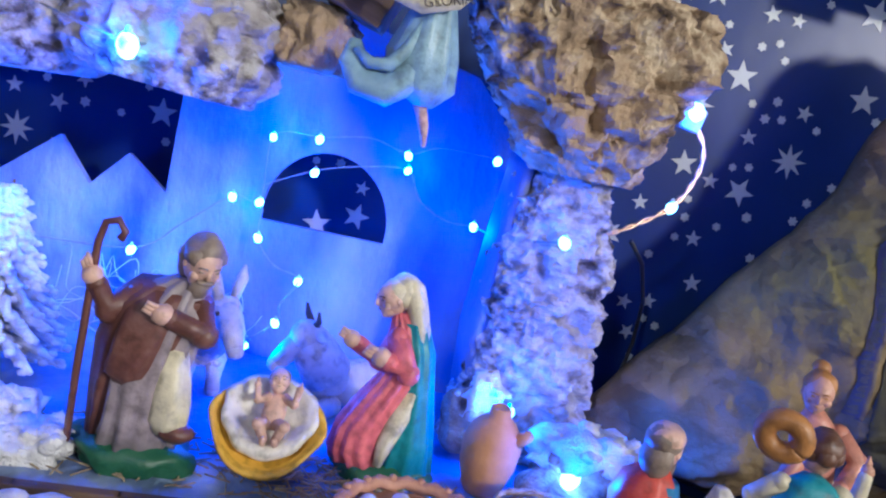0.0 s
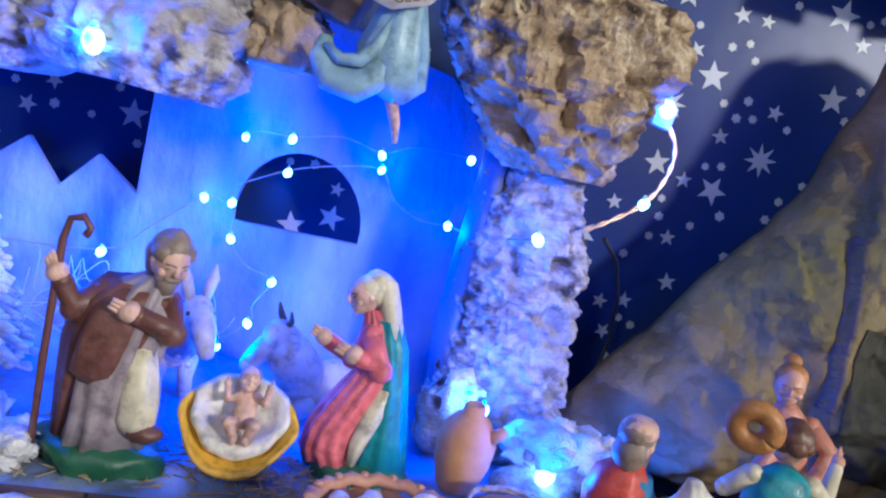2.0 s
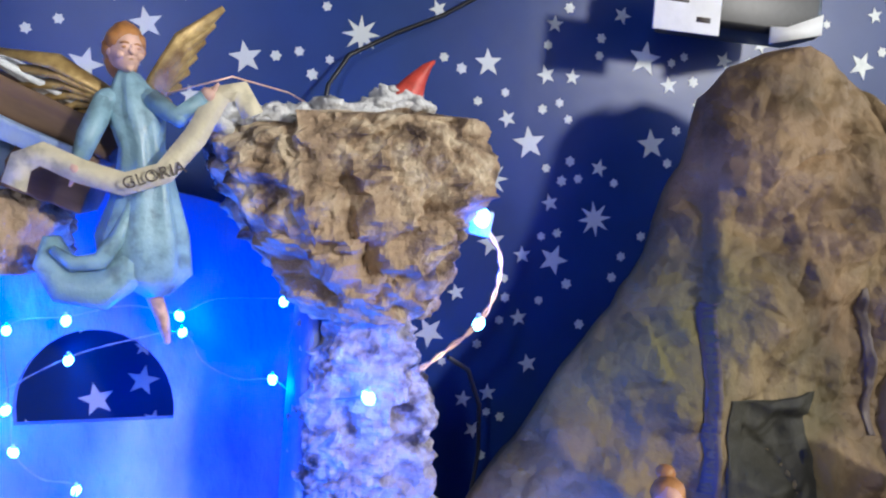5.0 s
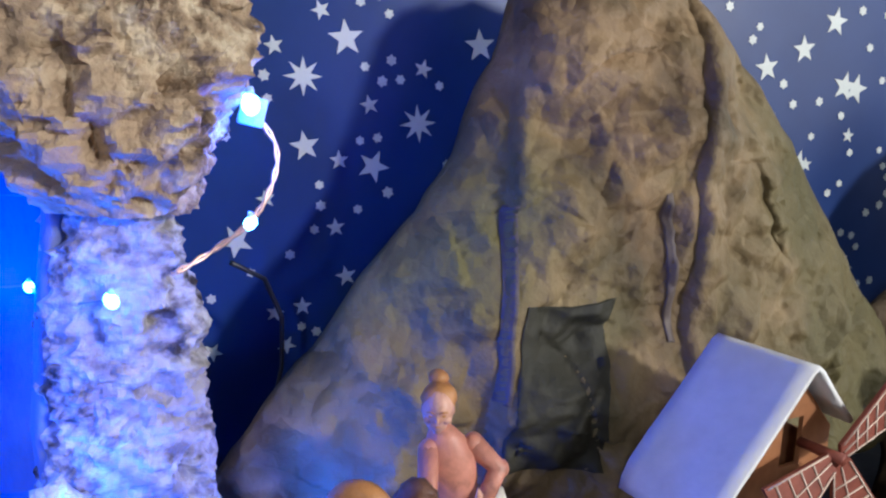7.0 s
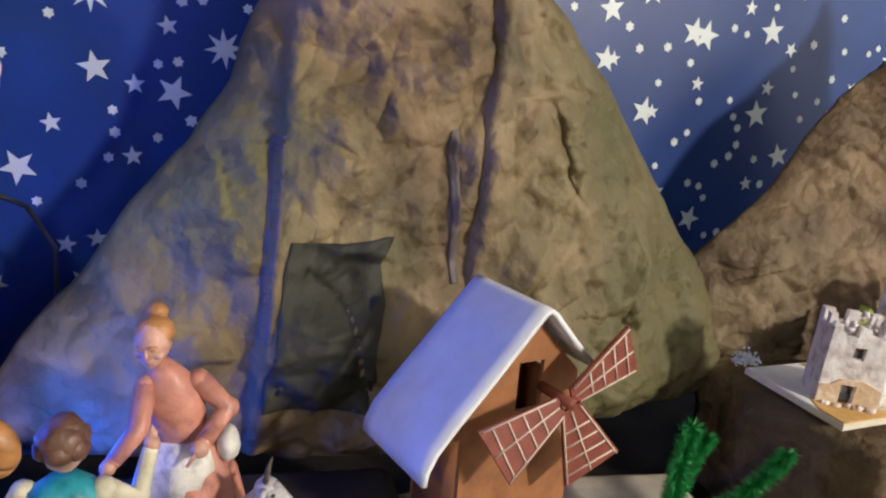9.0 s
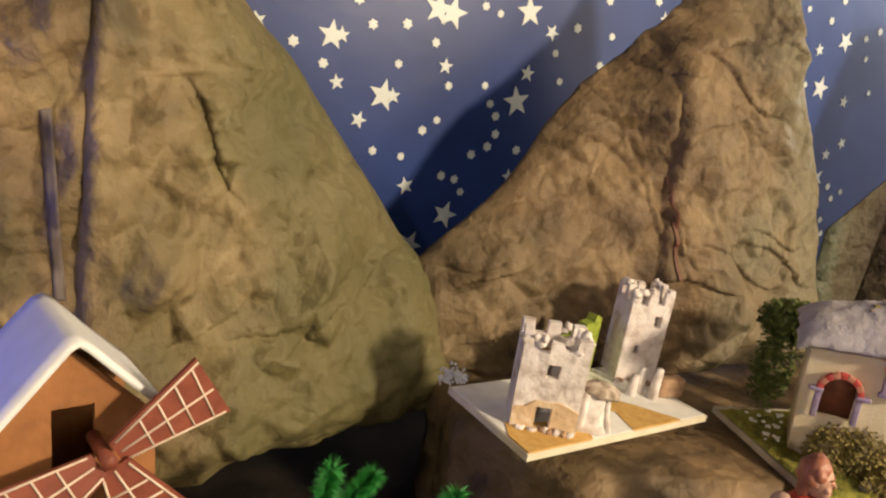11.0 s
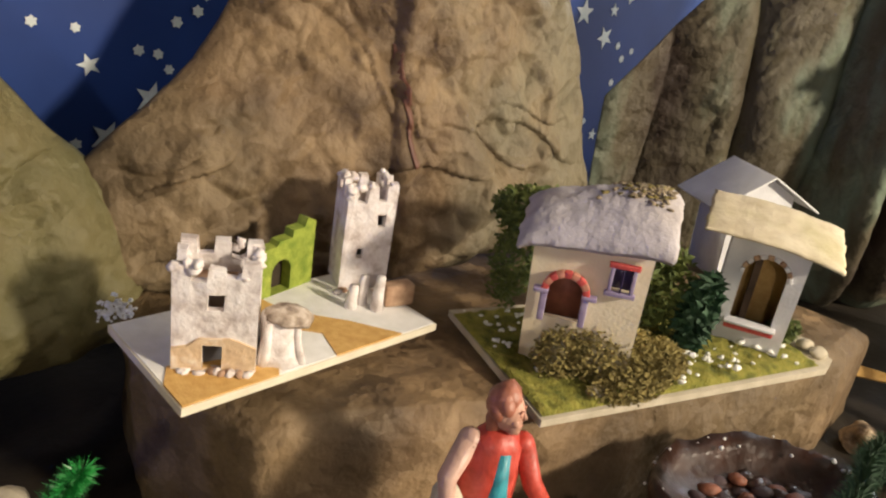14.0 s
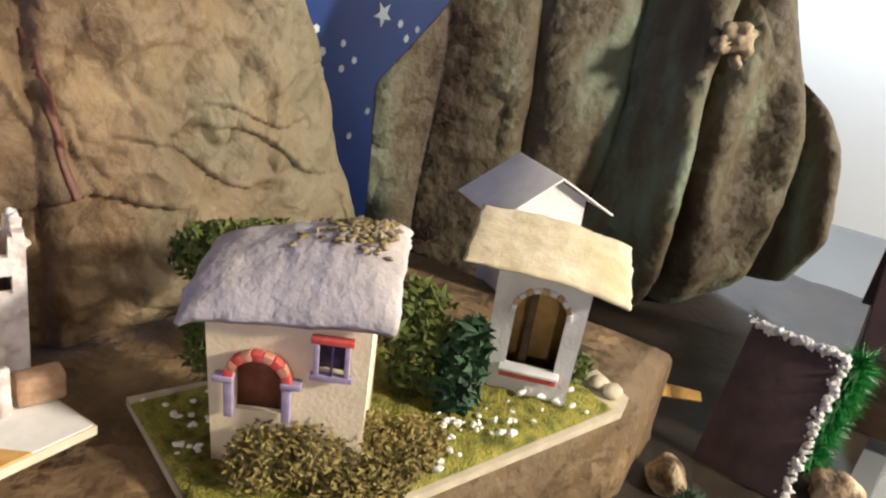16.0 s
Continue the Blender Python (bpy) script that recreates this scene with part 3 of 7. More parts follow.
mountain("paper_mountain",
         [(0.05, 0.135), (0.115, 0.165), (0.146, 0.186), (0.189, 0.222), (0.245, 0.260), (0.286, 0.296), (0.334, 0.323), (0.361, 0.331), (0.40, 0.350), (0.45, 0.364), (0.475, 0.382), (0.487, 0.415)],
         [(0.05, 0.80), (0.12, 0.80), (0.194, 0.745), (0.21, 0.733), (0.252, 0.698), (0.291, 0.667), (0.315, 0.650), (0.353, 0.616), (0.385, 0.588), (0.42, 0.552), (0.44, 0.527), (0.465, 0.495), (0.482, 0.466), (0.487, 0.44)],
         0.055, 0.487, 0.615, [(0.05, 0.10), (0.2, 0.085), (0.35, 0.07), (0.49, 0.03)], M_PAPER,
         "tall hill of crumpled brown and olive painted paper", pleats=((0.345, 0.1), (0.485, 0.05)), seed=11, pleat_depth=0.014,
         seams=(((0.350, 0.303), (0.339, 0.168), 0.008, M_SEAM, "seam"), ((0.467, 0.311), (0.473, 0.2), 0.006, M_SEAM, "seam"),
                ((0.391, 0.234), (0.372, 0.120), 0.070, M_PATCH, "dark_patch")))
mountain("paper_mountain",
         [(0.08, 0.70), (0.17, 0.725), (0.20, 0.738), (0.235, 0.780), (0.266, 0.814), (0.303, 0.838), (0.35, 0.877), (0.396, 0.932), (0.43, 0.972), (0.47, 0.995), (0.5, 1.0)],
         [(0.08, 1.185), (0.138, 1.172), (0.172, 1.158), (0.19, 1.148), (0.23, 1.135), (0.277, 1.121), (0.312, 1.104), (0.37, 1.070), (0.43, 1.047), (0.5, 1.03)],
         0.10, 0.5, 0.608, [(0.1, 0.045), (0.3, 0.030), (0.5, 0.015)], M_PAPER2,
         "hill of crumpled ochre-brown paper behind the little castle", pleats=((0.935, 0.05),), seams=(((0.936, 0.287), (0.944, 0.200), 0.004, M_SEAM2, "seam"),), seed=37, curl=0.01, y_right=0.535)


def folded_hill():
    """The draped hill at the end of the crib, with deep upright folds and a rounded free end."""
    bm = bmesh.new()
    nu, nv = 300, 190
    relief = creased(0.5, 0.52, nu, nv, 71, 6, 0.30)
    along, back = Vector((0.754, -0.656, 0)), Vector((0.656, 0.754, 0))
    first = [(0.0, 0.03), (0.05, 0.0), (0.22, 0.0), (0.332, 0.09), (0.4, 0.15), (0.53, 0.24)]
    last = [(0.0, 0.385), (0.02, 0.42), (0.05, 0.47), (0.11, 0.50), (0.2, 0.475), (0.27, 0.43), (0.35, 0.385), (0.53, 0.33)]
    grid = []
    for j in range(nv):
        v = j / (nv - 1)
        z = 0.003 + 0.527 * v
        s0, s1 = ramp(first, z), ramp(last, z)
        row = []
        for i in range(nu):
            s = s0 + (s1 - s0) * i / (nu - 1)
            w = s * 12.5 + 0.30 * math.sin(v * 2.2 + s * 9) + 0.8 * noise.noise(Vector((s * 9, v * 1.4, 5)))
            deep = 0.018 + 0.066 * min(1.0, max(0.0, (s - 0.12) * 5))
            fold = abs(math.sin(w * math.pi)) ** 0.5 * deep * (0.8 + 0.6 * noise.noise(Vector((s * 12, v * 2.5, 9))))
            swell = 0.035 * math.sin(math.pi * min(1, 0.15 + v * 0.85))
            p = Vector((1.262, 0.606, z)) + along * s + back * (0.058 - fold - swell - float(relief[j, i]))
            edge = max(0.0, 1 - (s1 - s) / 0.05)
            p += back * 0.05 * edge * edge
            if v < 0.12:
                k = 1 - v / 0.12
                p += back * 0.03 * k * k
            row.append(bm.verts.new(p))
        grid.append(row)
    for j in range(nv - 1):
        for i in range(nu - 1):
            bm.faces.new((grid[j][i], grid[j][i + 1], grid[j + 1][i + 1], grid[j + 1][i]))
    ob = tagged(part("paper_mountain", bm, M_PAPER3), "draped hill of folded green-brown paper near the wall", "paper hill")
    s = ob.modifiers.new("thickness", "SOLIDIFY")
    s.thickness, s.offset = 0.0015, 1.0
    # torn pale knot where the folds are gathered
    bm = bmesh.new()
    for dx, dy, dz, a in ((0, 0, 0, 0.016), (-0.018, 0.006, -0.006, 0.010), (0.012, -0.004, -0.014, 0.008), (-0.004, -0.004, -0.020, 0.007)):
        ball(bm, (1.448 + dx, 0.360 + dy, 0.300 + dz), (a, a * 0.8, a * 0.8), 0, 3, 0.45, 130)
    part("torn_knot", bm, M_STRAW, ob, "torn pale paper knot gathering the folds")
    return ob


folded_hill()


def rock_block(name, outline, z0, z1, mat, label, seed=0.0, amp=0.010, drop=0.0):
    """A paper-covered block: rings from the foot up over the shoulder to the middle of the top."""
    bm = bmesh.new()
    pts = []
    for (ax, ay), (bx, by) in zip(outline, outline[1:] + outline[:1]):
        k = max(3, int(math.hypot(bx - ax, by - ay) / 0.008))
        pts += [(ax + (bx - ax) * i / k, ay + (by - ay) * i / k) for i in range(k)]
    cx, cy = sum(p[0] for p in pts) / len(pts), sum(p[1] for p in pts) / len(pts)
    prof = [(1.0, z0 + (z1 - 0.012 - z0) * i / 9) for i in range(10)] + [(0.985, z1 - 0.006), (0.96, z1 - 0.001)] + [(0.95 - 0.94 * i / 22, z1) for i in range(23)]
    rings = []
    for s, z in prof:
        ring = []
        for x, y in pts:
            px, py = cx + (x - cx) * s, cy + (y - cy) * s
            c = crumple((px + seed, py, z), 1.5)
            out = Vector((px - cx, py - cy, 0)).normalized() if s > 0.5 else Vector()
            wall = 1.0 if s > 0.97 else 0.0
            q = Vector((px, py, z - drop * (px - outline[0][0]))) + out * amp * c * wall + Vector((0, 0, amp * 0.25 * c * (1 - wall)))
            ring.append(bm.verts.new(q))
        rings.append(ring)
    for a, b in zip(rings, rings[1:]):
        for k in range(len(pts)):
            j = (k + 1) % len(pts)
            bm.faces.new((a[k], a[j], b[j], b[k]))
    bm.faces.new(rings[-1])
    return tagged(part(name, bm, mat), label, "rock base")


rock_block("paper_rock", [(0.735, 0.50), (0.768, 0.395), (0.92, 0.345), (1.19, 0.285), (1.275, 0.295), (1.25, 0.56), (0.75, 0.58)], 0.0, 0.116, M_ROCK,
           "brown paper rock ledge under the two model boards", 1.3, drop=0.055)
rock_block("paper_rock", [(0.13, 0.375), (0.27, 0.345), (0.42, 0.38), (0.43, 0.53), (0.2, 0.56), (0.12, 0.5)], 0.0, 0.068, M_GROUND,
           "low dark paper rock ledge under the village figures", 5.1, amp=0.006)
rock_block("paper_rock", [(0.40, 0.375), (0.655, 0.43), (0.665, 0.50), (0.52, 0.525), (0.40, 0.52)], 0.0, 0.05, M_STONE,
           "flat beige stone slab under the windmill", 8.2, amp=0.003)
rock_block("paper_rock", [(-0.24, 0.22), (0.12, 0.25), (0.12, 0.355), (-0.24, 0.345)], 0.0, 0.080, M_GROUND,
           "low dark paper ledge before the grotto", 9.4, amp=0.005)


# ---- the grotto ----
def bark_chunk(name, rings, mat, parent=None, label="", seg=64, amp=0.010, seed=0.0, freq=1.0, smooth=True, grain=(1.9, 1.9, 1.4)):
    """A rough piece of bark: elliptic rings along z, broken up by ridges and pits."""
    bm = bmesh.new()
    made = []
    dense = []
    for a, b in zip(rings, rings[1:]):
        k = max(2, int(abs(b[2] - a[2]) / 0.0026))
        dense += [tuple(a[c] + (b[c] - a[c]) * i / k for c in range(5)) for i in range(k)]
    dense.append(rings[-1])
    for x, y, z, rx, ry in dense:
        ring = []
        for k in range(seg):
            a = 2 * math.pi * k / seg
            ca, sa = math.cos(a), math.sin(a)
            ca, sa = math.copysign(abs(ca) ** 0.8, ca), math.copysign(abs(sa) ** 0.8, sa)
            p = Vector((x + rx * ca, y + ry * sa, z))
            q = (p + Vector((seed, 0, 0))) * 45 * freq
            q += noise.noise_vector(q * 1.3) * 0.35
            lump = 0.55 - noise.voronoi(q * Vector(grain))[0][0]
            small = 0.5 - noise.voronoi(q * 4.1)[0][0]
            h = 0.5 * noise.noise(q * 0.8) + 1.0 * lump + 0.4 * small + 0.25 * noise.noise(q * 6)
            pit = max(0.0, noise.noise(q * 1.1 + Vector((5, 5, 5))) - 0.2) * 2.0
            ring.append(bm.verts.new(p + Vector((ca, sa, 0.25 * noise.noise(q * 2))) * amp * (h * 0.75 - pit)))
        made.append(ring)
    for a, b in zip(made, made[1:]):
        for k in range(seg):
            bm.faces.new((a[k], a[(k + 1) % seg], b[(k + 1) % seg], b[k]))
    bm.faces.new(made[0][::-1])
    bm.faces.new(made[-1])
    return part(name, bm, mat, parent, label, smooth)


def snow_heap(bm, blobs, sub=3, mi=0):
    r = random.Random(len(blobs))
    for x, y, z, rx, ry, rz in blobs:
        ball(bm, (x, y, z), (rx, ry, rz), mi, sub, 0.34, 110)
        for k in range(14):
            a, q = r.uniform(0, 6.28), r.uniform(0.3, 1.0)
            t = r.uniform(0.12, 0.3) * min(rx, ry)
            ball(bm, (x + rx * q * math.cos(a), y + ry * q * math.sin(a), z + rz * 0.9 * math.sqrt(max(0, 1 - q * q)) + t * 0.1), (t * 1.3, t * 1.2, t * 0.8), mi, 2, 0.5, 420)
    return bm


grotto = thing("nativity_grotto", pose(0, 0, 0), "bark and whitewashed board grotto lit by blue string lights", "grotto")
bm = bmesh.new()
hole = arc(-0.088, 0.212, 0.055, -8, 188, 18, 0.060)
jag = [(-0.224, 0.300), (-0.226, 0.209), (-0.262, 0.236), (-0.292, 0.203), (-0.322, 0.240), (-0.372, 0.198), (-0.43, 0.24), (-0.43, 0.300)]
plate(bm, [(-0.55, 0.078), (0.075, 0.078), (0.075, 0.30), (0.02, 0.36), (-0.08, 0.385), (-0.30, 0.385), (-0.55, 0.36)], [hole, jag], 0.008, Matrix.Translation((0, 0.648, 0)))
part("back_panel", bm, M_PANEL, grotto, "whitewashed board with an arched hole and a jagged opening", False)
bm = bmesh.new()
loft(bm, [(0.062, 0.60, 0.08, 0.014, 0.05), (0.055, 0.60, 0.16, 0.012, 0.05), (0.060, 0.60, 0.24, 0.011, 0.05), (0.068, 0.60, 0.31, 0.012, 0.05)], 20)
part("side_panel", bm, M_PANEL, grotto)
bark_chunk("tree_trunk", [(0.098, 0.565, 0.078, 0.060, 0.045), (0.100, 0.568, 0.12, 0.052, 0.042), (0.101, 0.57, 0.17, 0.047, 0.038), (0.100, 0.57, 0.23, 0.047, 0.036), (0.097, 0.57, 0.265, 0.038, 0.034), (0.094, 0.57, 0.31, 0.034, 0.030)],
           M_CORKPALE, grotto, "pale frosted cork bark trunk", 150, 0.0115, 2.0, 1.0, False, grain=(0.8, 0.8, 2.9))
bark_chunk("bark_cap", [(0.105, 0.555, 0.296, 0.036, 0.035), (0.098, 0.555, 0.312, 0.048, 0.05), (0.095, 0.55, 0.335, 0.058, 0.058), (0.092, 0.55, 0.36, 0.074, 0.062), (0.090, 0.55, 0.385, 0.086, 0.064), (0.090, 0.55, 0.405, 0.088, 0.062), (0.098, 0.55, 0.42, 0.072, 0.05), (0.105, 0.55, 0.426, 0.03, 0.02)],
           M_CORK, grotto, "thick rough piece of brown cork bark", 200, 0.017, 4.0, 0.85, False, grain=(1.5, 1.5, 2.2))
bm = bmesh.new()
snow_heap(bm, [(0.035, 0.53, 0.417, 0.032, 0.022, 0.006), (0.085, 0.535, 0.424, 0.03, 0.02, 0.006), (0.012, 0.53, 0.412, 0.014, 0.018, 0.01), (0.115, 0.54, 0.426, 0.02, 0.018, 0.006)])
part("snow", bm, M_SNOW, grotto, "white cotton snow")

# rough bark slabs of the roof
for c, size, seed, turn in (((-0.185, 0.50, 0.338), (0.068, 0.05, 0.040), 1.0, 4), ((-0.30, 0.51, 0.335), (0.07, 0.05, 0.045), 6.0, -4), ((-0.10, 0.53, 0.352), (0.026, 0.04, 0.022), 9.0, 0)):
    x, y, z = c
    a, b, h = size
    ob = bark_chunk("roof_bark", [(0, 0, -h, a * 0.8, b * 0.8), (0, 0, -h * 0.6, a, b), (0, 0, h * 0.4, a * 0.97, b), (0, 0, h, a * 0.75, b * 0.7)], M_CORK if seed == 9 else M_CORKPALE, grotto, "rough brown bark slab", 130, 0.015, seed, 1.1)
    ob.matrix_basis = pose(x, y, z, 0, turn, 0)
bm = bmesh.new()
snow_heap(bm, [(-0.19, 0.49, 0.378, 0.04, 0.03, 0.010), (-0.25, 0.50, 0.372, 0.05, 0.03, 0.014), (-0.31, 0.51, 0.376, 0.05, 0.03, 0.012)])
part("snow", bm, M_SNOW, grotto, "white cotton snow")
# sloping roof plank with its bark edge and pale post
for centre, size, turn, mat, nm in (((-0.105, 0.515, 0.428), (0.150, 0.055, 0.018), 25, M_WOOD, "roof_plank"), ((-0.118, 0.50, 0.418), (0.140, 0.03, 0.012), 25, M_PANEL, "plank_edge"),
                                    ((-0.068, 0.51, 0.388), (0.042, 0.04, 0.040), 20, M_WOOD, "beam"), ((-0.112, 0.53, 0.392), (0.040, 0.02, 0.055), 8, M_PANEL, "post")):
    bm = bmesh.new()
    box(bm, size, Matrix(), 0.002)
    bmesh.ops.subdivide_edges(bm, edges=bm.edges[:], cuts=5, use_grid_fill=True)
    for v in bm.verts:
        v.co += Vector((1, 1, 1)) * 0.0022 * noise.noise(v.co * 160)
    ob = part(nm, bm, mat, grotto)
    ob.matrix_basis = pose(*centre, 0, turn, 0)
bm = bmesh.new()
rnd = random.Random(3)
for k in range(9):
    y = 0.495 + 0.004 * k
    tube(bm, [(-0.16 + rnd.uniform(-.01, .01), y, 0.462), (-0.11, y - 0.003, 0.446 + rnd.uniform(0, .004)), (-0.05 + rnd.uniform(-.01, .02), y, 0.415)], 0.0022, 6)
tagged(part("straw_thatch", bm, M_FLOCK, grotto, "pale frosted straw strands"), kind="stuff")

# platform with plank edge and litter
stage = thing("wooden_platform", pose(0, 0, 0), "dark wooden platform with straw and snow under the grotto", "platform")
bm = bmesh.new()
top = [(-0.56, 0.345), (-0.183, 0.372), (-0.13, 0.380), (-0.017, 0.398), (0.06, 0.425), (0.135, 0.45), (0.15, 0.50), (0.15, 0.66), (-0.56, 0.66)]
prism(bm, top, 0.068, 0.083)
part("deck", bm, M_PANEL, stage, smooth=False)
for a, b in zip(top[:5], top[1:6]):
    bm = bmesh.new()
    d = Vector((b[0] - a[0], b[1] - a[1], 0))
    box(bm, (d.length + 0.004, 0.008, 0.020), Matrix.Translation(((a[0] + b[0]) / 2, (a[1] + b[1]) / 2 - 0.003, 0.0735)) @ Matrix.Rotation(math.atan2(d.y, d.x), 4, "Z"), 0.0012)
    part("edge_plank", bm, M_WOOD, stage)
for x in (-0.5, -0.2, 0.1):
    for y in (0.47, 0.63):
        bm = bmesh.new()
        box(bm, (0.03, 0.03, 0.07), Matrix.Translation((x, y, 0.034)), 0.002)
        part("leg", bm, M_WOOD, stage)

straw = bmesh.new()
for k in range(420):
    x = rnd.uniform(-0.22, 0.06)
    y = rnd.uniform(0.385 + 0.09 * (x + 0.18), 0.46)
    if rnd.random() < 0.4:
        x, y = rnd.gauss(-0.02, 0.03), rnd.gauss(0.43, 0.012)
    y = max(y, 0.40 + 0.11 * x)
    a, ln = rnd.uniform(0, math.pi), rnd.uniform(0.006, 0.018)
    p = Vector((x, y, 0.0842 + rnd.uniform(0, 0.002)))
    d = Vector((math.cos(a), math.sin(a), rnd.uniform(-0.03, 0.12))) * ln * 0.5
    tube(straw, [p - d, p + d], 0.00055, 4)
tagged(part("straw_litter", straw, M_STRAW), "scattered dry straw on the wooden platform", "straw", kind="stuff")
bm = bmesh.new()
snow_heap(bm, [(-0.20, 0.40, 0.088, 0.03, 0.022, 0.012), (-0.235, 0.42, 0.09, 0.03, 0.03, 0.016), (-0.185, 0.425, 0.086, 0.02, 0.02, 0.008), (-0.28, 0.41, 0.09, 0.04, 0.03, 0.014), (-0.215, 0.385, 0.086, 0.02, 0.012, 0.007)])
tagged(part("snow", bm, M_SNOW), "fluffy white cotton snow on the platform", "snow", kind="stuff")


def snowy_rock(blobs, snow, label, seed):
    ob = thing("snowy_rock", pose(0, 0, 0), label, "rock")
    bm = bmesh.new()
    for x, y, z, a, b, c in blobs:
        ball(bm, (x, y, z), (a, b, c), 0, 4, 0.2, 45 + seed)
    part("rock_body", bm, M_CORK, ob)
    bm = bmesh.new()
    snow_heap(bm, snow)
    part("snow", bm, M_SNOW, ob)
    return ob


snowy_rock([(0.145, 0.49, 0.10, 0.035, 0.028, 0.020), (0.125, 0.475, 0.09, 0.03, 0.02, 0.015)], [(0.143, 0.485, 0.118, 0.036, 0.024, 0.013), (0.120, 0.49, 0.112, 0.02, 0.02, 0.012), (0.165, 0.48, 0.112, 0.014, 0.015, 0.010)], "brown rock capped with white cotton snow", 0)
snowy_rock([(0.060, 0.52, 0.112, 0.022, 0.02, 0.026)], [(0.066, 0.515, 0.125, 0.018, 0.016, 0.022)], "frosted bark lump beside the trunk", 7)


# ---- string lights ----
def light_string(name, pts, bulbs, wire, label, r=0.0004):
    ob = thing(name, pose(0, 0, 0), label, "string lights")
    pts = [Vector(p) for p in pts]
    dense = []
    for i in range(len(pts) - 1):
        p0, p1, p2, p3 = pts[max(i - 1, 0)], pts[i], pts[i + 1], pts[min(i + 2, len(pts) - 1)]
        for k in range(6):
            t = k / 6
            dense.append(0.5 * (2 * p1 + (p2 - p0) * t + (2 * p0 - 5 * p1 + 4 * p2 - p3) * t * t + (3 * p1 - p0 - 3 * p2 + p3) * t ** 3))
    dense.append(pts[-1])
    bm = bmesh.new()
    for s in (0, 1):
        tube(bm, [p + Vector((math.cos(i * 1.1 + s * math.pi), 0, math.sin(i * 1.1 + s * math.pi))) * r * 1.1 for i, p in enumerate(dense)], r, 5)
    part("wire", bm, wire, ob)
    for x, y, z, s in bulbs:
        bm = bmesh.new()
        turn = Matrix.Rotation(rnd.uniform(-0.6, 0.6), 4, "Y")
        ball(bm, (x, y, z), (0.0033 * s, 0.0033 * s, 0.0042 * s), 0, 2, m=turn)
        b = part("bulb", bm, M_LED, ob, "glowing blue-white bulb")
        bm = bmesh.new()
        tube(bm, [(x, y, z + 0.003 * s), (x, y, z + 0.006 * s)], [0.0018 * s, 0.0011 * s], 8)
        part("socket", bm, M_LEDBASE, b)
    return ob


light_string("string_lights", [(-0.36, 0.56, 0.150), (-0.335, 0.60, 0.157), (-0.237, 0.62, 0.162), (-0.20, 0.625, 0.19), (-0.164, 0.63, 0.221), (-0.141, 0.632, 0.222), (-0.139, 0.632, 0.277), (-0.10, 0.634, 0.284), (-0.06, 0.63, 0.292), (-0.026, 0.632, 0.286), (0.0, 0.63, 0.296), (0.047, 0.62, 0.297)],
             [(-0.345, 0.60, 0.157, 1.3), (-0.331, 0.60, 0.155, 1.0), (-0.237, 0.62, 0.160, 1.1), (-0.164, 0.63, 0.220, 1), (-0.141, 0.63, 0.220, 1), (-0.139, 0.63, 0.276, 0.9), (-0.101, 0.63, 0.282, 1), (-0.026, 0.63, 0.284, 1), (0.047, 0.62, 0.295, 1)],
             M_WIRE, "thin clear wire of glowing blue lights inside the grotto")
light_string("string_lights", [(-0.137, 0.63, 0.215), (-0.137, 0.63, 0.19), (-0.12, 0.63, 0.17), (-0.097, 0.63, 0.162), (-0.10, 0.58, 0.15), (-0.096, 0.55, 0.143), (-0.13, 0.55, 0.118), (-0.16, 0.56, 0.12)],
             [(-0.137, 0.63, 0.190, 1), (-0.097, 0.63, 0.160, 1), (-0.096, 0.55, 0.143, 0.9), (-0.130, 0.55, 0.116, 0.9), (-0.115, 0.55, 0.121, 0.7)], M_WIRE, "thin clear wire of blue lights behind the animals")
light_string("string_lights", [(-0.141, 0.63, 0.235), (-0.10, 0.63, 0.256), (-0.06, 0.625, 0.268), (-0.024, 0.63, 0.272), (-0.01, 0.63, 0.25), (0.015, 0.625, 0.238), (0.039, 0.62, 0.238), (0.06, 0.56, 0.24), (0.098, 0.525, 0.250)],
             [(-0.100, 0.63, 0.254, 1), (-0.024, 0.63, 0.272, 0.9), (0.039, 0.62, 0.238, 1), (0.098, 0.522, 0.250, 1.2)], M_WIRE, "thin clear wire of blue lights across the arched hole")
light_string("string_lights", [(0.13, 0.535, 0.262), (0.15, 0.545, 0.272), (0.174, 0.55, 0.290), (0.187, 0.555, 0.312), (0.190, 0.56, 0.335), (0.176, 0.56, 0.357)],
             [(0.174, 0.55, 0.289, 1.2), (0.174, 0.548, 0.360, 1.7), (0.110, 0.548, 0.287, 1.0)], M_COPPER, "twisted copper wire with blue lights beside the trunk", 0.0011)
light_string("string_lights", [(-0.24, 0.44, 0.33), (-0.19, 0.445, 0.32), (-0.165, 0.55, 0.33), (-0.14, 0.56, 0.334), (-0.11, 0.57, 0.34)],
             [(-0.188, 0.440, 0.317, 1.9), (-0.155, 0.57, 0.327, 1.2), (-0.137, 0.57, 0.331, 1.2), (-0.181, 0.46, 0.392, 1.3)], M_WIRE, "thin clear wire of blue lights on the roof bark")
light_string("string_lights", [(0.07, 0.505, 0.125), (0.10, 0.49, 0.11), (0.128, 0.470, 0.105), (0.16, 0.50, 0.10), (0.19, 0.52, 0.112)],
             [(0.126, 0.462, 0.106, 1.9), (0.083, 0.50, 0.128, 1.2), (0.188, 0.51, 0.113, 1.2)], M_WIRE, "thin clear wire of blue lights on the snowy rocks")
tangle = thing("wire_tangle", pose(0, 0, 0), "loose tangle of thin clear light wire behind the figures", "wire")
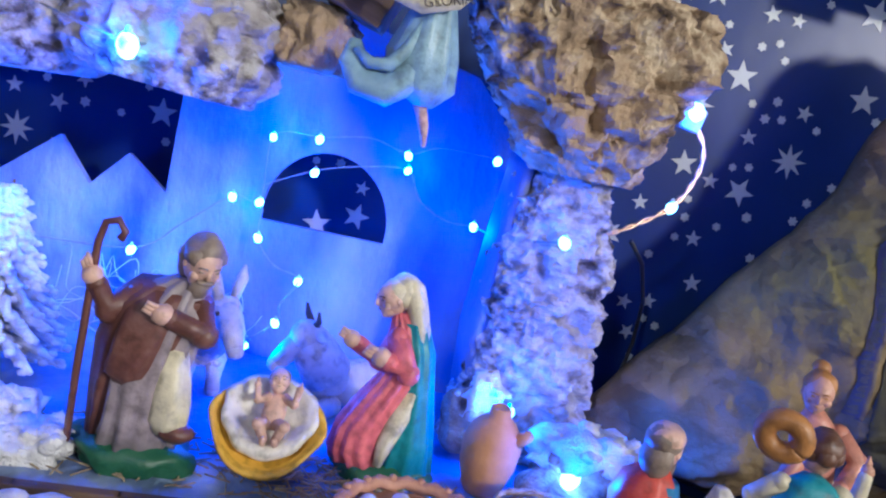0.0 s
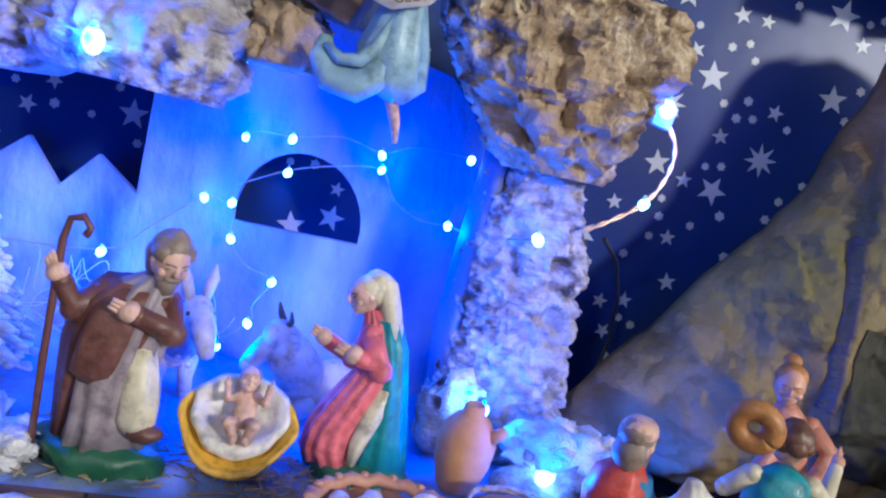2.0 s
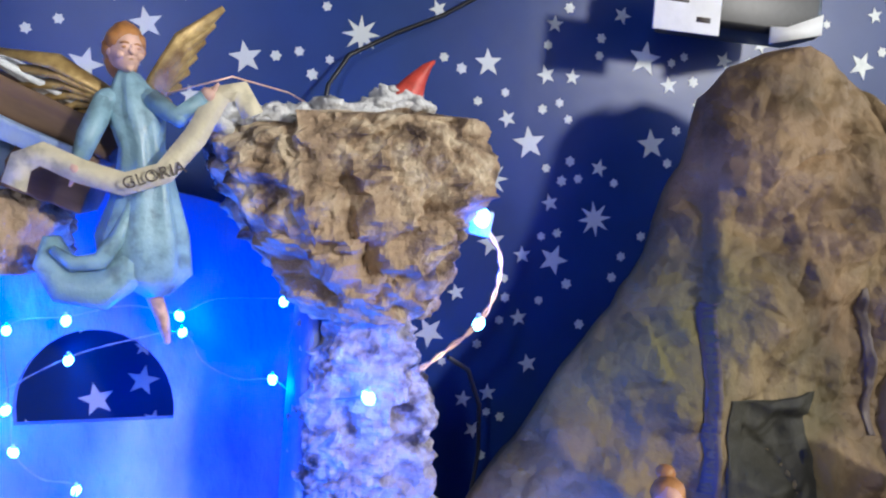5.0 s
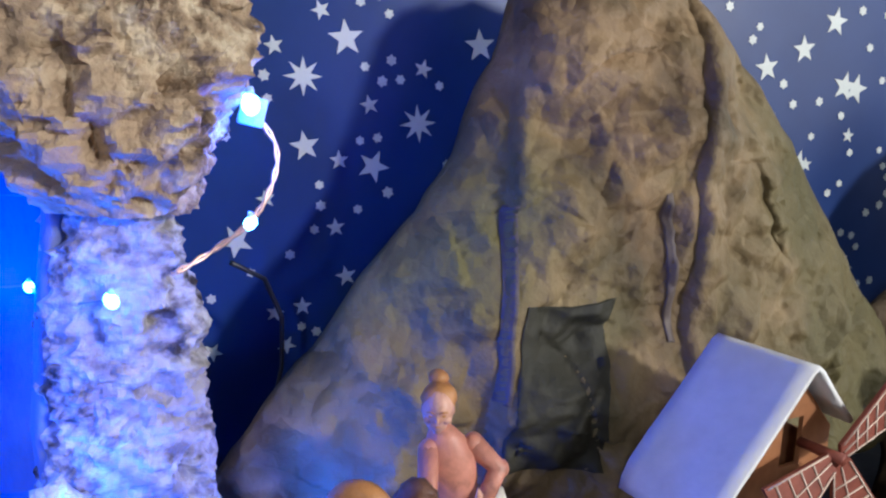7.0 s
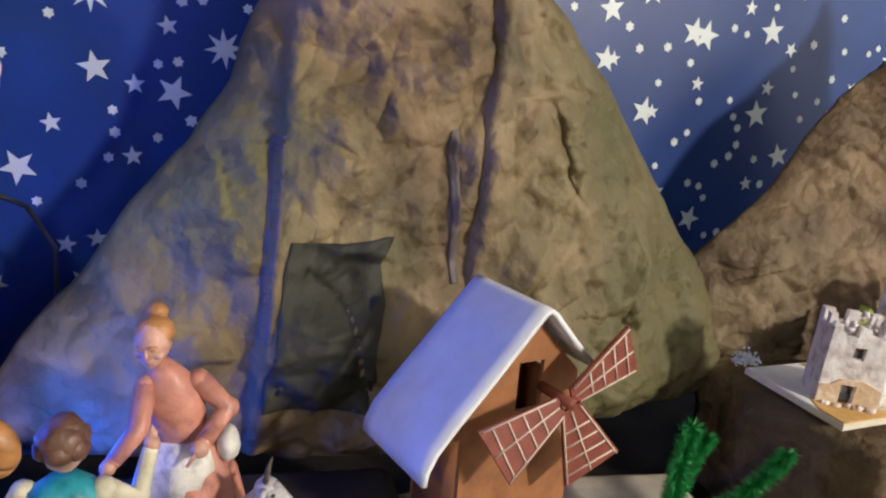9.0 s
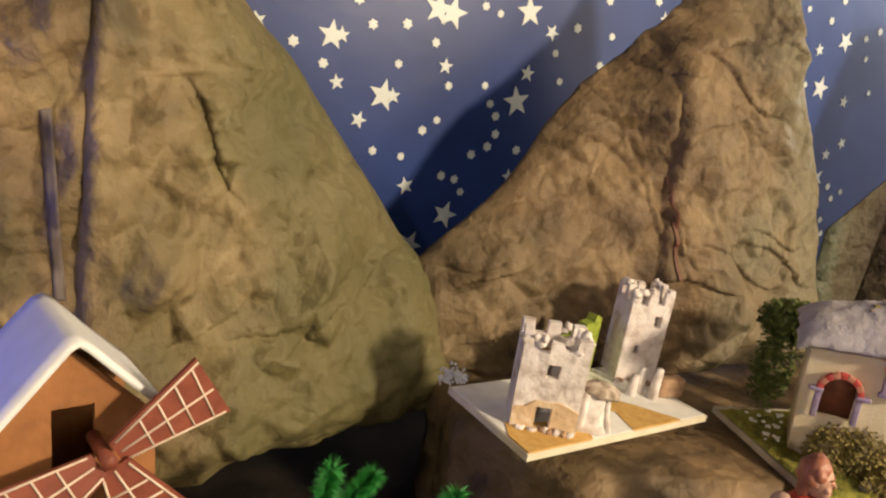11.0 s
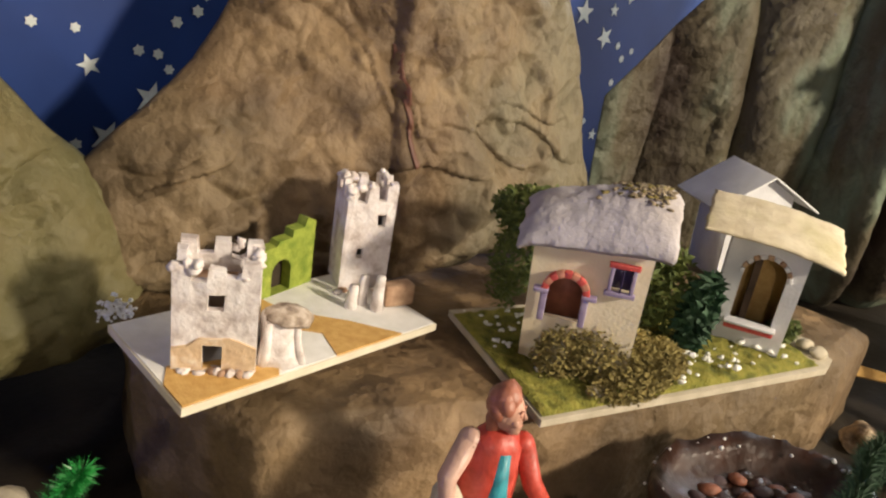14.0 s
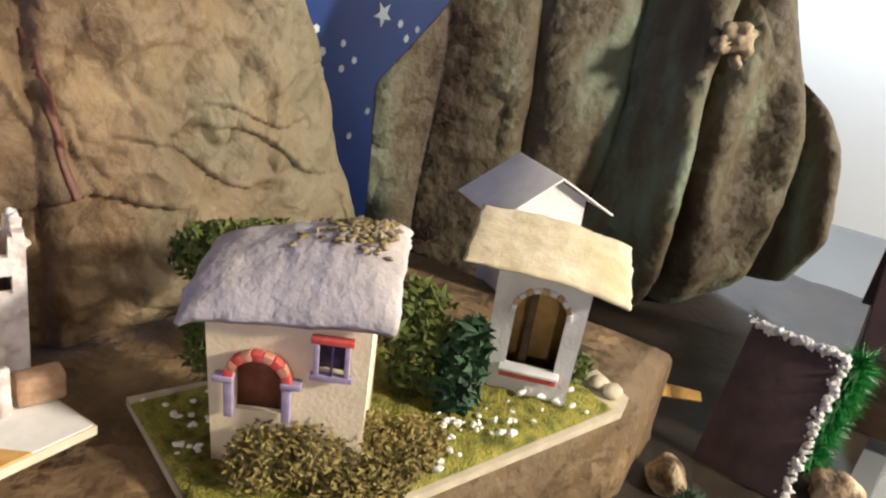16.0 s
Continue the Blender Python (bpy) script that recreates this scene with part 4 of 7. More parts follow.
for k in range(9):
    x0, ph, ln = rnd.uniform(-0.36, -0.16), rnd.uniform(0, 6), rnd.uniform(0.06, 0.14)
    pts = [(x0 + ln * j / 27 + 0.006 * math.sin(j * 0.5 + ph), 0.605 + 0.022 * math.sin(j * 0.31 + ph), 0.122 + 0.024 * math.sin(j * 0.22 + ph) + 0.008 * math.sin(j * 0.7 + k)) for j in range(28)]
    bm = bmesh.new()
    tube(bm, pts, 0.0005, 5)
    part("wire_loop", bm, M_LEDBASE, tangle)
# frosted block behind the outer bulb
bm = bmesh.new()
box(bm, (0.016, 0.012, 0.018), pose(0.176, 0.562, 0.356, 0, 12, 0), 0.002)
tagged(part("ice_cube", bm, M_LEDBASE), "small frosted clear plastic ice block on the bark", "decoration")

# black cable over the sky paper
for pts in ([(0.075, 0.69, 0.42), (0.082, 0.70, 0.46), (0.10, 0.71, 0.487), (0.14, 0.712, 0.508), (0.18, 0.712, 0.525), (0.22, 0.71, 0.548), (0.28, 0.705, 0.562), (0.36, 0.70, 0.558)],
            [(0.165, 0.60, 0.255), (0.19, 0.64, 0.235), (0.205, 0.66, 0.20), (0.205, 0.66, 0.16), (0.195, 0.65, 0.12), (0.18, 0.64, 0.085)]):
    bm = bmesh.new()
    tube(bm, pts, 0.0019, 8)
    tagged(part("cable", bm, M_CABLE), "thin black power cable hanging on the sky paper", "cable")
plug = thing("power_adapter", pose(0.372, 0.665, 0.536, 0, 3, 0), "black power adapter with white paper label tags", "adapter")
bm = bmesh.new()
box(bm, (0.13, 0.05, 0.052), Matrix.Translation((0.055, 0.0, 0.005)), 0.006)
part("case", bm, M_CABLE, plug)
bm = bmesh.new()
box(bm, (0.058, 0.002, 0.046), Matrix.Translation((-0.010, -0.034, -0.008)), 0.0006)
tag = part("tag", bm, M_CARD, plug, "white paper rating tag")
for x, z, w, h in ((-0.018, 0.008, 0.026, 0.004), (0.006, 0.006, 0.006, 0.005), (0.004, -0.014, 0.012, 0.004), (-0.02, -0.001, 0.02, 0.002)):
    bm = bmesh.new()
    box(bm, (w, 0.0006, h), Matrix.Translation((x, -0.0352, z - 0.006)))
    part("printed_bar", bm, M_INK, tag)
bm = bmesh.new()
prism(bm, [(0.07, -0.03), (0.118, -0.018), (0.118, -0.001), (0.085, -0.015), (0.07, -0.016)], 0.026, 0.028, 0, Matrix.Rotation(radians(90), 4, "X"))
part("flap", bm, M_CARD, plug, "white torn paper flap")


# ---- figures ----
def head(bm, c, r, skin, hair, beard=None, turn=0.0, nod=0.0, cap=None, long_hair=False, full=False):
    """A plain painted head with nose, ears, hair and perhaps a beard; it faces -y before the turn."""
    m = Matrix.Rotation(radians(turn), 4, "Z") @ Matrix.Rotation(radians(nod), 4, "X")
    c = Vector(c)

    def at(x, y, z):
        return c + m @ Vector((x * r, y * r, z * r))
    ball(bm, c, (r * 0.78, r * 0.88, r * 1.05), skin, 3, m=m)
    ball(bm, at(0, -0.30, -0.50), (r * 0.56, r * 0.56, r * 0.60), skin, 3, m=m)
    ball(bm, at(0, -0.62, -0.86), (r * 0.24, r * 0.20, r * 0.20), skin, 2, m=m)
    tube(bm, [at(0, -0.80, 0.22), at(0, -0.98, -0.12), at(0, -0.86, -0.24)], [r * 0.07, r * 0.12, r * 0.08], 8, skin)
    tube(bm, [at(-0.16, -0.80, -0.52), at(0, -0.86, -0.50), at(0.16, -0.80, -0.52)], [r * 0.03, r * 0.055, r * 0.03], 6, hair)
    for s in (-1, 1):
        ball(bm, at(s * 0.76, 0.05, -0.1), (r * 0.09, r * 0.18, r * 0.24), skin, 2, m=m)
        tube(bm, [at(s * 0.14, -0.84, 0.26), at(s * 0.32, -0.82, 0.32), at(s * 0.50, -0.70, 0.24)], r * 0.045, 6, hair)
        ball(bm, at(s * 0.32, -0.76, 0.08), (r * 0.13, r * 0.08, r * 0.06), hair, 2, m=m)
        ball(bm, at(s * 0.42, -0.56, -0.28), (r * 0.26, r * 0.24, r * 0.24), skin, 2, m=m)
    ball(bm, at(0, 0.30, 0.34), (r * 0.88, r * 0.86, r * 0.80), hair if cap is None else cap, 3, 0.06, 220, m=m)
    if full:
        for x, y, z, q in ((0, 0.12, 0.50, 0.82), (0.45, -0.05, 0.38, 0.50), (-0.45, -0.05, 0.38, 0.50), (0.5, 0.4, 0.0, 0.5), (-0.5, 0.4, 0.0, 0.5), (0, 0.6, 0.0, 0.6)):
            ball(bm, at(x, y, z), r * q, hair, 2, 0.12, 260, m=m)
    if long_hair:
        ball(bm, at(0, 0.55, -0.5), (r * 0.8, r * 0.5, r * 1.0), hair, 2, 0.06, 200, m=m)
    if beard is not None:
        ball(bm, at(0, -0.55, -0.85), (r * 0.52, r * 0.45, r * 0.62), beard, 2, 0.12, 260, m=m)
        ball(bm, at(0, -0.85, -0.42), (r * 0.42, r * 0.18, r * 0.14), beard, 2, m=m)
    return bm


def limb(bm, pts, radii, mi, hand=None, seg=12):
    tube(bm, pts, radii, seg, mi)
    for p, r in zip(pts, radii):
        ball(bm, p, r * 1.0, mi, 2)
    if hand is not None:
        p = Vector(pts[-1])
        d = (p - Vector(pts[-2])).normalized()
        ball(bm, p + d * radii[-1] * 0.9, radii[-1] * 1.05, hand, 2)
        for k in (-1, 0, 1):
            q = p + d * radii[-1] * 1.4 + Vector((0.2 * k, 0, 0.35 * k)) * radii[-1]
            tube(bm, [q, q + d * radii[-1] * 1.3], [radii[-1] * 0.32, radii[-1] * 0.2], 6, hand)
    return bm


def statue(name, m, bm, mats, label):
    for v in bm.verts:
        v.co += noise.noise_vector(v.co * 170) * 0.0007 + noise.noise_vector(v.co * 60) * 0.0008
    ob = part(name, bm, mats)
    ob.matrix_world = m
    return tagged(ob, label, "figurine")


# bearded man with a staff, bending towards the crib
bm = bmesh.new()
ball(bm, (0, 0, 0.006), (0.036, 0.024, 0.013), 0, 3, 0.18, 90)
loft(bm, [(0.000, 0, 0.010, 0.022, 0.019), (0.000, 0, 0.03, 0.0205, 0.0185), (-0.001, 0, 0.055, 0.021, 0.018), (0.000, 0, 0.075, 0.0225, 0.018), (0.003, 0, 0.095, 0.022, 0.017), (0.008, 0, 0.108, 0.016, 0.013), (0.012, 0, 0.114, 0.009, 0.009)], 56, 11, 0.13, 1)
loft(bm, [(-0.020, 0.006, 0.012, 0.008, 0.014), (-0.021, 0.006, 0.04, 0.010, 0.015), (-0.018, 0.005, 0.07, 0.014, 0.018), (-0.010, 0.003, 0.095, 0.019, 0.018), (0.000, 0.002, 0.108, 0.017, 0.014)], 30, 7, 0.13, 2)
loft(bm, [(-0.010, -0.008, 0.050, 0.006, 0.008), (-0.009, -0.012, 0.056, 0.012, 0.010), (-0.004, -0.010, 0.075, 0.017, 0.012), (0.000, -0.006, 0.095, 0.019, 0.013), (0.004, -0.002, 0.106, 0.015, 0.012)], 28, 6, 0.12, 2, 1.0)
limb(bm, [(-0.012, -0.004, 0.100), (-0.026, -0.008, 0.088), (-0.034, -0.012, 0.102)], [0.0085, 0.0080, 0.006], 2, 3)
limb(bm, [(0.020, -0.002, 0.100), (0.028, -0.010, 0.086), (0.010, -0.019, 0.094)], [0.0085, 0.008, 0.006], 2, 3)
loft(bm, [(0.019, -0.012, 0.026, 0.006, 0.006), (0.019, -0.012, 0.034, 0.010, 0.009), (0.018, -0.011, 0.046, 0.0105, 0.010), (0.016, -0.009, 0.060, 0.009, 0.009), (0.014, -0.007, 0.074, 0.007, 0.008)], 24, 5, 0.12, 4)
ball(bm, (0.024, -0.012, 0.028), (0.010, 0.008, 0.006), 2, 3, 0.1, 120)
tube(bm, [(-0.033, -0.012, 0.008), (-0.035, -0.013, 0.06), (-0.037, -0.014, 0.125), (-0.035, -0.014, 0.136), (-0.028, -0.014, 0.139), (-0.024, -0.014, 0.134), (-0.026, -0.014, 0.129)], 0.0023, 8, 2)
head(bm, (0.018, -0.007, 0.126), 0.0130, 3, 5, 5, 38, 26, None, True, True)
statue("man_figurine", pose(-0.141, 0.415, 0.084, 0, 3, 4), bm, [M_GREEN, M_ROBE, M_CLOAK, M_SKIN, M_CREAM, M_HAIR], "glazed bearded figurine in brown cloak holding a crook")

# kneeling woman in a rose dress and teal mantle
bm = bmesh.new()
ball(bm, (0.002, 0, 0.004), (0.033, 0.024, 0.011), 0, 3, 0.14, 90)
loft(bm, [(-0.010, 0, 0.009, 0.021, 0.018), (-0.015, -0.001, 0.018, 0.018, 0.018), (-0.014, -0.002, 0.032, 0.017, 0.017), (-0.007, -0.002, 0.048, 0.016, 0.015), (0.002, -0.002, 0.064, 0.014, 0.012), (0.007, 0, 0.074, 0.012, 0.011), (0.006, 0, 0.090, 0.013, 0.011), (0.003, 0, 0.102, 0.009, 0.009), (-0.001, 0, 0.109, 0.005, 0.005)], 64, 13, 0.13, 1)
loft(bm, [(0.014, 0.003, 0.006, 0.020, 0.021), (0.016, 0.003, 0.03, 0.015, 0.019), (0.015, 0.003, 0.06, 0.011, 0.016), (0.012, 0.003, 0.085, 0.011, 0.015), (0.007, 0.002, 0.104, 0.009, 0.011)], 40, 9, 0.12, 2)
loft(bm, [(0.000, -0.016, 0.014, 0.003, 0.005), (0.002, -0.015, 0.028, 0.006, 0.006), (0.008, -0.012, 0.046, 0.007, 0.006), (0.014, -0.008, 0.062, 0.005, 0.005)], 22, 5, 0.14, 3)
limb(bm, [(0.000, -0.009, 0.094), (0.009, -0.015, 0.074), (-0.004, -0.017, 0.080)], [0.007, 0.0075, 0.0062], 1, 4)
limb(bm, [(0.000, 0.006, 0.094), (-0.010, 0.004, 0.074), (-0.026, -0.006, 0.086)], [0.007, 0.0072, 0.0055], 1, 4)
head(bm, (-0.0085, -0.002, 0.117), 0.0108, 4, 5, None, -62, 14, 3)
ball(bm, (-0.0015, 0.002, 0.1215), (0.0108, 0.0112, 0.0118), 3, 3, m=Matrix.Rotation(radians(-20), 4, "Y"))
loft(bm, [(0.013, 0.001, 0.086, 0.006, 0.009), (0.011, 0.001, 0.10, 0.007, 0.0105), (0.007, 0.001, 0.115, 0.007, 0.0105), (0.003, 0.001, 0.127, 0.007, 0.008), (0.000, 0.001, 0.132, 0.003, 0.003)], 24, 6, 0.05, 3)
statue("woman_figurine", pose(0.002, 0.460, 0.084, 0, -2, 0), bm, [M_GREEN, M_PINK, M_TEAL, M_CREAM, M_SKIN, M_BROWNHAIR], "glazed kneeling figurine in rose dress and teal mantle")

# crib with draped cloth and the small doll in it
crib = thing("crib_basket", pose(-0.070, 0.442, 0.096, 42, 4, 4) @ Matrix.Diagonal((0.90, 1.19, 0.95, 1.0)), "yellow painted crib basket lined with white cloth", "crib")
bm = bmesh.new()
loft(bm, [(0, 0, 0.0, 0.022, 0.015), (0, 0, 0.006, 0.025, 0.017), (0, 0.001, 0.016, 0.030, 0.021)], 36)
part("foot", bm, M_WOOD, crib, "dark brown wooden foot")
bm = bmesh.new()
loft(bm, [(0, 0.001, 0.012, 0.028, 0.019), (0, 0.002, 0.022, 0.034, 0.024), (0, 0.003, 0.034, 0.0375, 0.028), (0, 0.003, 0.036, 0.0365, 0.027), (0, 0.003, 0.034, 0.034, 0.0245), (0, 0.003, 0.026, 0.028, 0.02)], 40, 6, 0.03)
for v in bm.verts:
    v.co.x *= 1 + 5.0 * v.co.y
    v.co.y = v.co.y * (0.78 if v.co.y > 0 else 1.08) - 0.002
part("basket", bm, M_YELLOW, crib)
bm = bmesh.new()
loft(bm, [(0, 0.003, 0.026, 0.030, 0.021), (0, 0.004, 0.033, 0.0335, 0.0245), (0, 0.005, 0.038, 0.034, 0.025), (0, 0.005, 0.039, 0.030, 0.021), (0, 0.005, 0.035, 0.025, 0.016), (0, 0.004, 0.031, 0.019, 0.011), (0, 0.004, 0.029, 0.010, 0.005)], 60, 9, 0.035)
for v in bm.verts:
    v.co.x *= 0.90 * (1 + 5.0 * v.co.y)
    v.co.y *= 0.84 if v.co.y > 0 else 0.92
    v.co.z -= 0.001
part("cloth", bm, M_WHITE, crib, "white folded cloth with dark lines")
bm = bmesh.new()
ball(bm, (0, 0, 0.0), (0.008, 0.013, 0.0065), 0, 3)
head(bm, (0, 0.019, 0.005), 0.0082, 0, 1, None, 0, -75)
for s in (-1, 1):
    limb(bm, [(s * 0.006, 0.008, 0.003), (s * 0.012, 0.004, 0.006), (s * 0.013, 0.011, 0.009)], [0.0035, 0.003, 0.0025], 0, 0)
    limb(bm, [(s * 0.004, -0.009, 0.001), (s * 0.008, -0.013, 0.009), (s * 0.004, -0.020, 0.003)], [0.0048, 0.0042, 0.003], 0)
    ball(bm, (s * 0.004, -0.022, 0.004), (0.0025, 0.003, 0.0045), 0, 2)
statue("doll_figurine", crib.matrix_world @ Matrix.Diagonal((1, 1 / 1.32, 1, 1)) @ pose(0.002, 0.007, 0.038, 6, 0, 6), bm, [M_SKIN, M_HAIR], "small glazed doll lying on white cloth in the crib")


def beast(name, m, mat, label, horns=False, ears=False, lying=False):
    """A four-legged figurine facing -y."""
    bm = bmesh.new()
    ball(bm, (0, 0.02, 0.035), (0.019, 0.034, 0.019), 0, 3, 0.05, 90)
    limb(bm, [(0, -0.008, 0.042), (0, -0.022, 0.060), (0, -0.030, 0.070)], [0.015 if not lying else 0.019, 0.011 if not lying else 0.017, 0.010 if not lying else 0.014], 0)
    limb(bm, [(0, -0.028, 0.072), (0, -0.042, 0.060), (0, -0.050, 0.050)], [0.0105, 0.0085, 0.0065], 0)
    for s in (-1, 1):
        if ears:
            limb(bm, [(s * 0.006, -0.024, 0.080), (s * 0.010, -0.022, 0.093), (s * 0.011, -0.021, 0.102)], [0.004, 0.0045, 0.0015], 0)
        else:
            limb(bm, [(s * 0.008, -0.026, 0.074), (s * 0.018, -0.025, 0.073)], [0.004, 0.002], 0)
        if horns:
            tube(bm, [(s * 0.005, -0.027, 0.081), (s * 0.011, -0.028, 0.086), (s * 0.013, -0.030, 0.093)], [0.0026, 0.0022, 0.0008], 8, 1)
        ball(bm, (s * 0.0085, -0.034, 0.071), 0.002, 1, 2)
        if lying:
            limb(bm, [(s * 0.012, -0.006, 0.022), (s * 0.014, -0.024, 0.014), (s * 0.010, -0.012, 0.006)], [0.008, 0.007, 0.005], 0)
            limb(bm, [(s * 0.016, 0.04, 0.022), (s * 0.020, 0.026, 0.010), (s * 0.018, 0.04, 0.006)], [0.011, 0.008, 0.005], 0)
        else:
            for y in (-0.002, 0.044):
                limb(bm, [(s * 0.011, y, 0.026), (s * 0.011, y, 0.012), (s * 0.011, y - 0.002, 0.002)], [0.008, 0.0055, 0.0055], 0)
    return statue(name, m, bm, [mat, M_INK], label)


beast("donkey_figurine", pose(-0.142, 0.535, 0.084, 0, 0, 40), M_ASH, "grey glazed donkey figurine standing behind the crib", ears=True)
beast("ox_figurine", pose(-0.042, 0.548, 0.072, 0, 0, -60), M_ASH, "grey glazed ox figurine lying behind the crib", horns=True, lying=True)

# angel hanging in front of the roof, with a banner
bm = bmesh.new()
loft(bm, [(0.012, 0, -0.072, 0.006, 0.006), (0.008, 0, -0.060, 0.021, 0.014), (0.006, 0, -0.040, 0.021, 0.015), (0.008, 0, -0.015, 0.014, 0.012), (0.007, 0, 0.005, 0.011, 0.010), (0.004, 0, 0.022, 0.014, 0.010), (0.002, 0, 0.034, 0.010, 0.008), (0.001, 0, 0.042, 0.005, 0.005)], 40, 8, 0.11, 0)
tube(bm, [(-0.036, -0.004, -0.040), (-0.036, -0.004, -0.052), (-0.028, -0.004, -0.063), (-0.014, -0.003, -0.066), (-0.002, 0, -0.056), (0.006, 0, -0.040)], [0.004, 0.010, 0.0135, 0.015, 0.016, 0.014], 16, 0, 0.75)
tube(bm, [(-0.034, -0.012, -0.046), (-0.024, -0.014, -0.054), (-0.012, -0.014, -0.052), (-0.002, -0.012, -0.040), (0.004, -0.010, -0.022)], [0.002, 0.004, 0.0045, 0.004, 0.002], 10, 0)
limb(bm, [(0.010, 0.002, -0.070), (0.016, 0, -0.085), (0.018, -0.002, -0.095)], [0.0045, 0.0035, 0.002], 1)
limb(bm, [(-0.009, -0.004, 0.028), (-0.016, -0.010, 0.010), (-0.020, -0.014, -0.004)], [0.006, 0.0055, 0.004], 0, 1)
limb(bm, [(0.012, -0.004, 0.028), (0.026, -0.010, 0.020), (0.038, -0.012, 0.030)], [0.006, 0.005, 0.0035], 0, 1)
head(bm, (0, -0.002, 0.053), 0.0105, 1, 2, None, 30, 5, None, True, True)
for s, tip in ((-1, (-0.066, 0.010, 0.052)), (1, (0.046, 0.012, 0.080))):
    for k in range(7):
        f = k / 6
        a = Vector((s * 0.006, 0.008, 0.030 - 0.006 * f))
        b = Vector(tip) + Vector((-s * 0.028 * f, 0.002 * k, -0.050 * f))
        tube(bm, [a, a.lerp(b, 0.5) + Vector((0, 0, 0.006)), b], [0.004, 0.0062, 0.0015], 8, 3, 0.35)
ban = [(-0.050, -0.012, -0.016), (-0.046, -0.014, -0.004), (-0.036, -0.016, 0.000), (-0.018, -0.019, -0.008), (0.002, -0.021, -0.014), (0.020, -0.020, -0.008), (0.034, -0.016, 0.010), (0.046, -0.013, 0.032), (0.056, -0.010, 0.034), (0.062, -0.008, 0.022)]
ribbon = [Vector(p) for p in ban]
prev = None
for i, p in enumerate(ribbon):
    d = (ribbon[min(i + 1, 9)] - ribbon[max(i - 1, 0)]).normalized()
    up = Vector((0, -1, 0)).cross(d).normalized() * 0.0058
    if up.z < 0:
        up = -up
    cur = [bm.verts.new(p + up), bm.verts.new(p - up), bm.verts.new(p - up + Vector((0, 0.0012, 0))), bm.verts.new(p + up + Vector((0, 0.0012, 0)))]
    if prev:
        for k in range(4):
            bm.faces.new((prev[k], prev[(k + 1) % 4], cur[(k + 1) % 4], cur[k])).material_index = 4
    prev = cur
ANGEL = pose(-0.030, 0.482, 0.392, 0, 0, 0)
statue("angel_figurine", ANGEL, bm, [M_ANGEL, M_SKIN, M_HAT, M_GOLD, M_CREAM], "hanging pale blue angel figurine with gold wings and banner")


def lettering(name, text, size, m, mat, label, category):
    cu = bpy.data.curves.new(name, "FONT")
    cu.body, cu.size, cu.extrude, cu.align_x, cu.align_y = text, size, 0.0003, "CENTER", "CENTER"
    tmp = new(name + "_shape", cu)
    bpy.context.view_layer.update()
    me = bpy.data.meshes.new_from_object(tmp.evaluated_get(bpy.context.evaluated_depsgraph_get()))
    bpy.data.objects.remove(tmp)
    me.materials.append(mat)
    ob = new(name, me)
    ob.matrix_world = m
    return tagged(ob, label, category)


lettering("banner_lettering", "GLORIA", 0.0085, ANGEL @ pose(0.016, -0.0226, -0.0095, 90, -18, 12), M_INK, "dark painted word on the cream banner", "lettering")
bm = bmesh.new()
tube(bm, [(-0.012, 0.487, 0.425), (0.02, 0.50, 0.437), (0.05, 0.52, 0.432), (0.075, 0.54, 0.421)], 0.0005, 5)
tagged(part("hanging_thread", bm, M_COPPER), "thin pale thread holding the angel to the bark", "thread")

# red pointed hat in cotton on the bark
gnome = thing("red_pointed_hat", pose(0.118, 0.548, 0.424, 0, 22, 0), "shiny red pointed hat in a tuft of white cotton", "ornament")
bm = bmesh.new()
loft(bm, [(0, 0, 0.004, 0.012, 0.010), (0, 0, 0.014, 0.010, 0.009), (0.002, 0, 0.026, 0.006, 0.006), (0.005, 0, 0.036, 0.003, 0.003), (0.008, 0, 0.041, 0.001, 0.001)], 24, 5, 0.06)
part("hat", bm, M_RED, gnome)
bm = bmesh.new()
snow_heap(bm, [(-0.006, -0.004, 0.006, 0.016, 0.010, 0.008), (0.002, -0.006, 0.008, 0.010, 0.006, 0.008)])
part("cotton", bm, M_SNOW, gnome)

# terracotta jug
jug = thing("terracotta_jug", pose(0.070, 0.467, 0.0835, 0, 3, 0), "plain terracotta jug with a narrow neck beside the trunk", "jug")
bm = bmesh.new()
loft(bm, [(0, 0, 0, 0.011, 0.011), (0, 0, 0.004, 0.0135, 0.0135), (0, 0, 0.02, 0.0185, 0.0185), (0, 0, 0.034, 0.0195, 0.0195), (0, 0, 0.044, 0.0165, 0.0165), (0, 0, 0.050, 0.0115, 0.0115), (0, 0, 0.053, 0.0075, 0.0075), (0, 0, 0.058, 0.0072, 0.0072), (0, 0, 0.0595, 0.0055, 0.0055), (0, 0, 0.054, 0.004, 0.004)], 36)
part("jug_body", bm, M_TERRA, jug)
bm = bmesh.new()
tube(bm, [(0.012, -0.006, 0.040), (0.0185, -0.009, 0.046), (0.021, -0.010, 0.049)], [0.005, 0.0042, 0.0032], 10)
part("spout", bm, M_TERRA, jug)

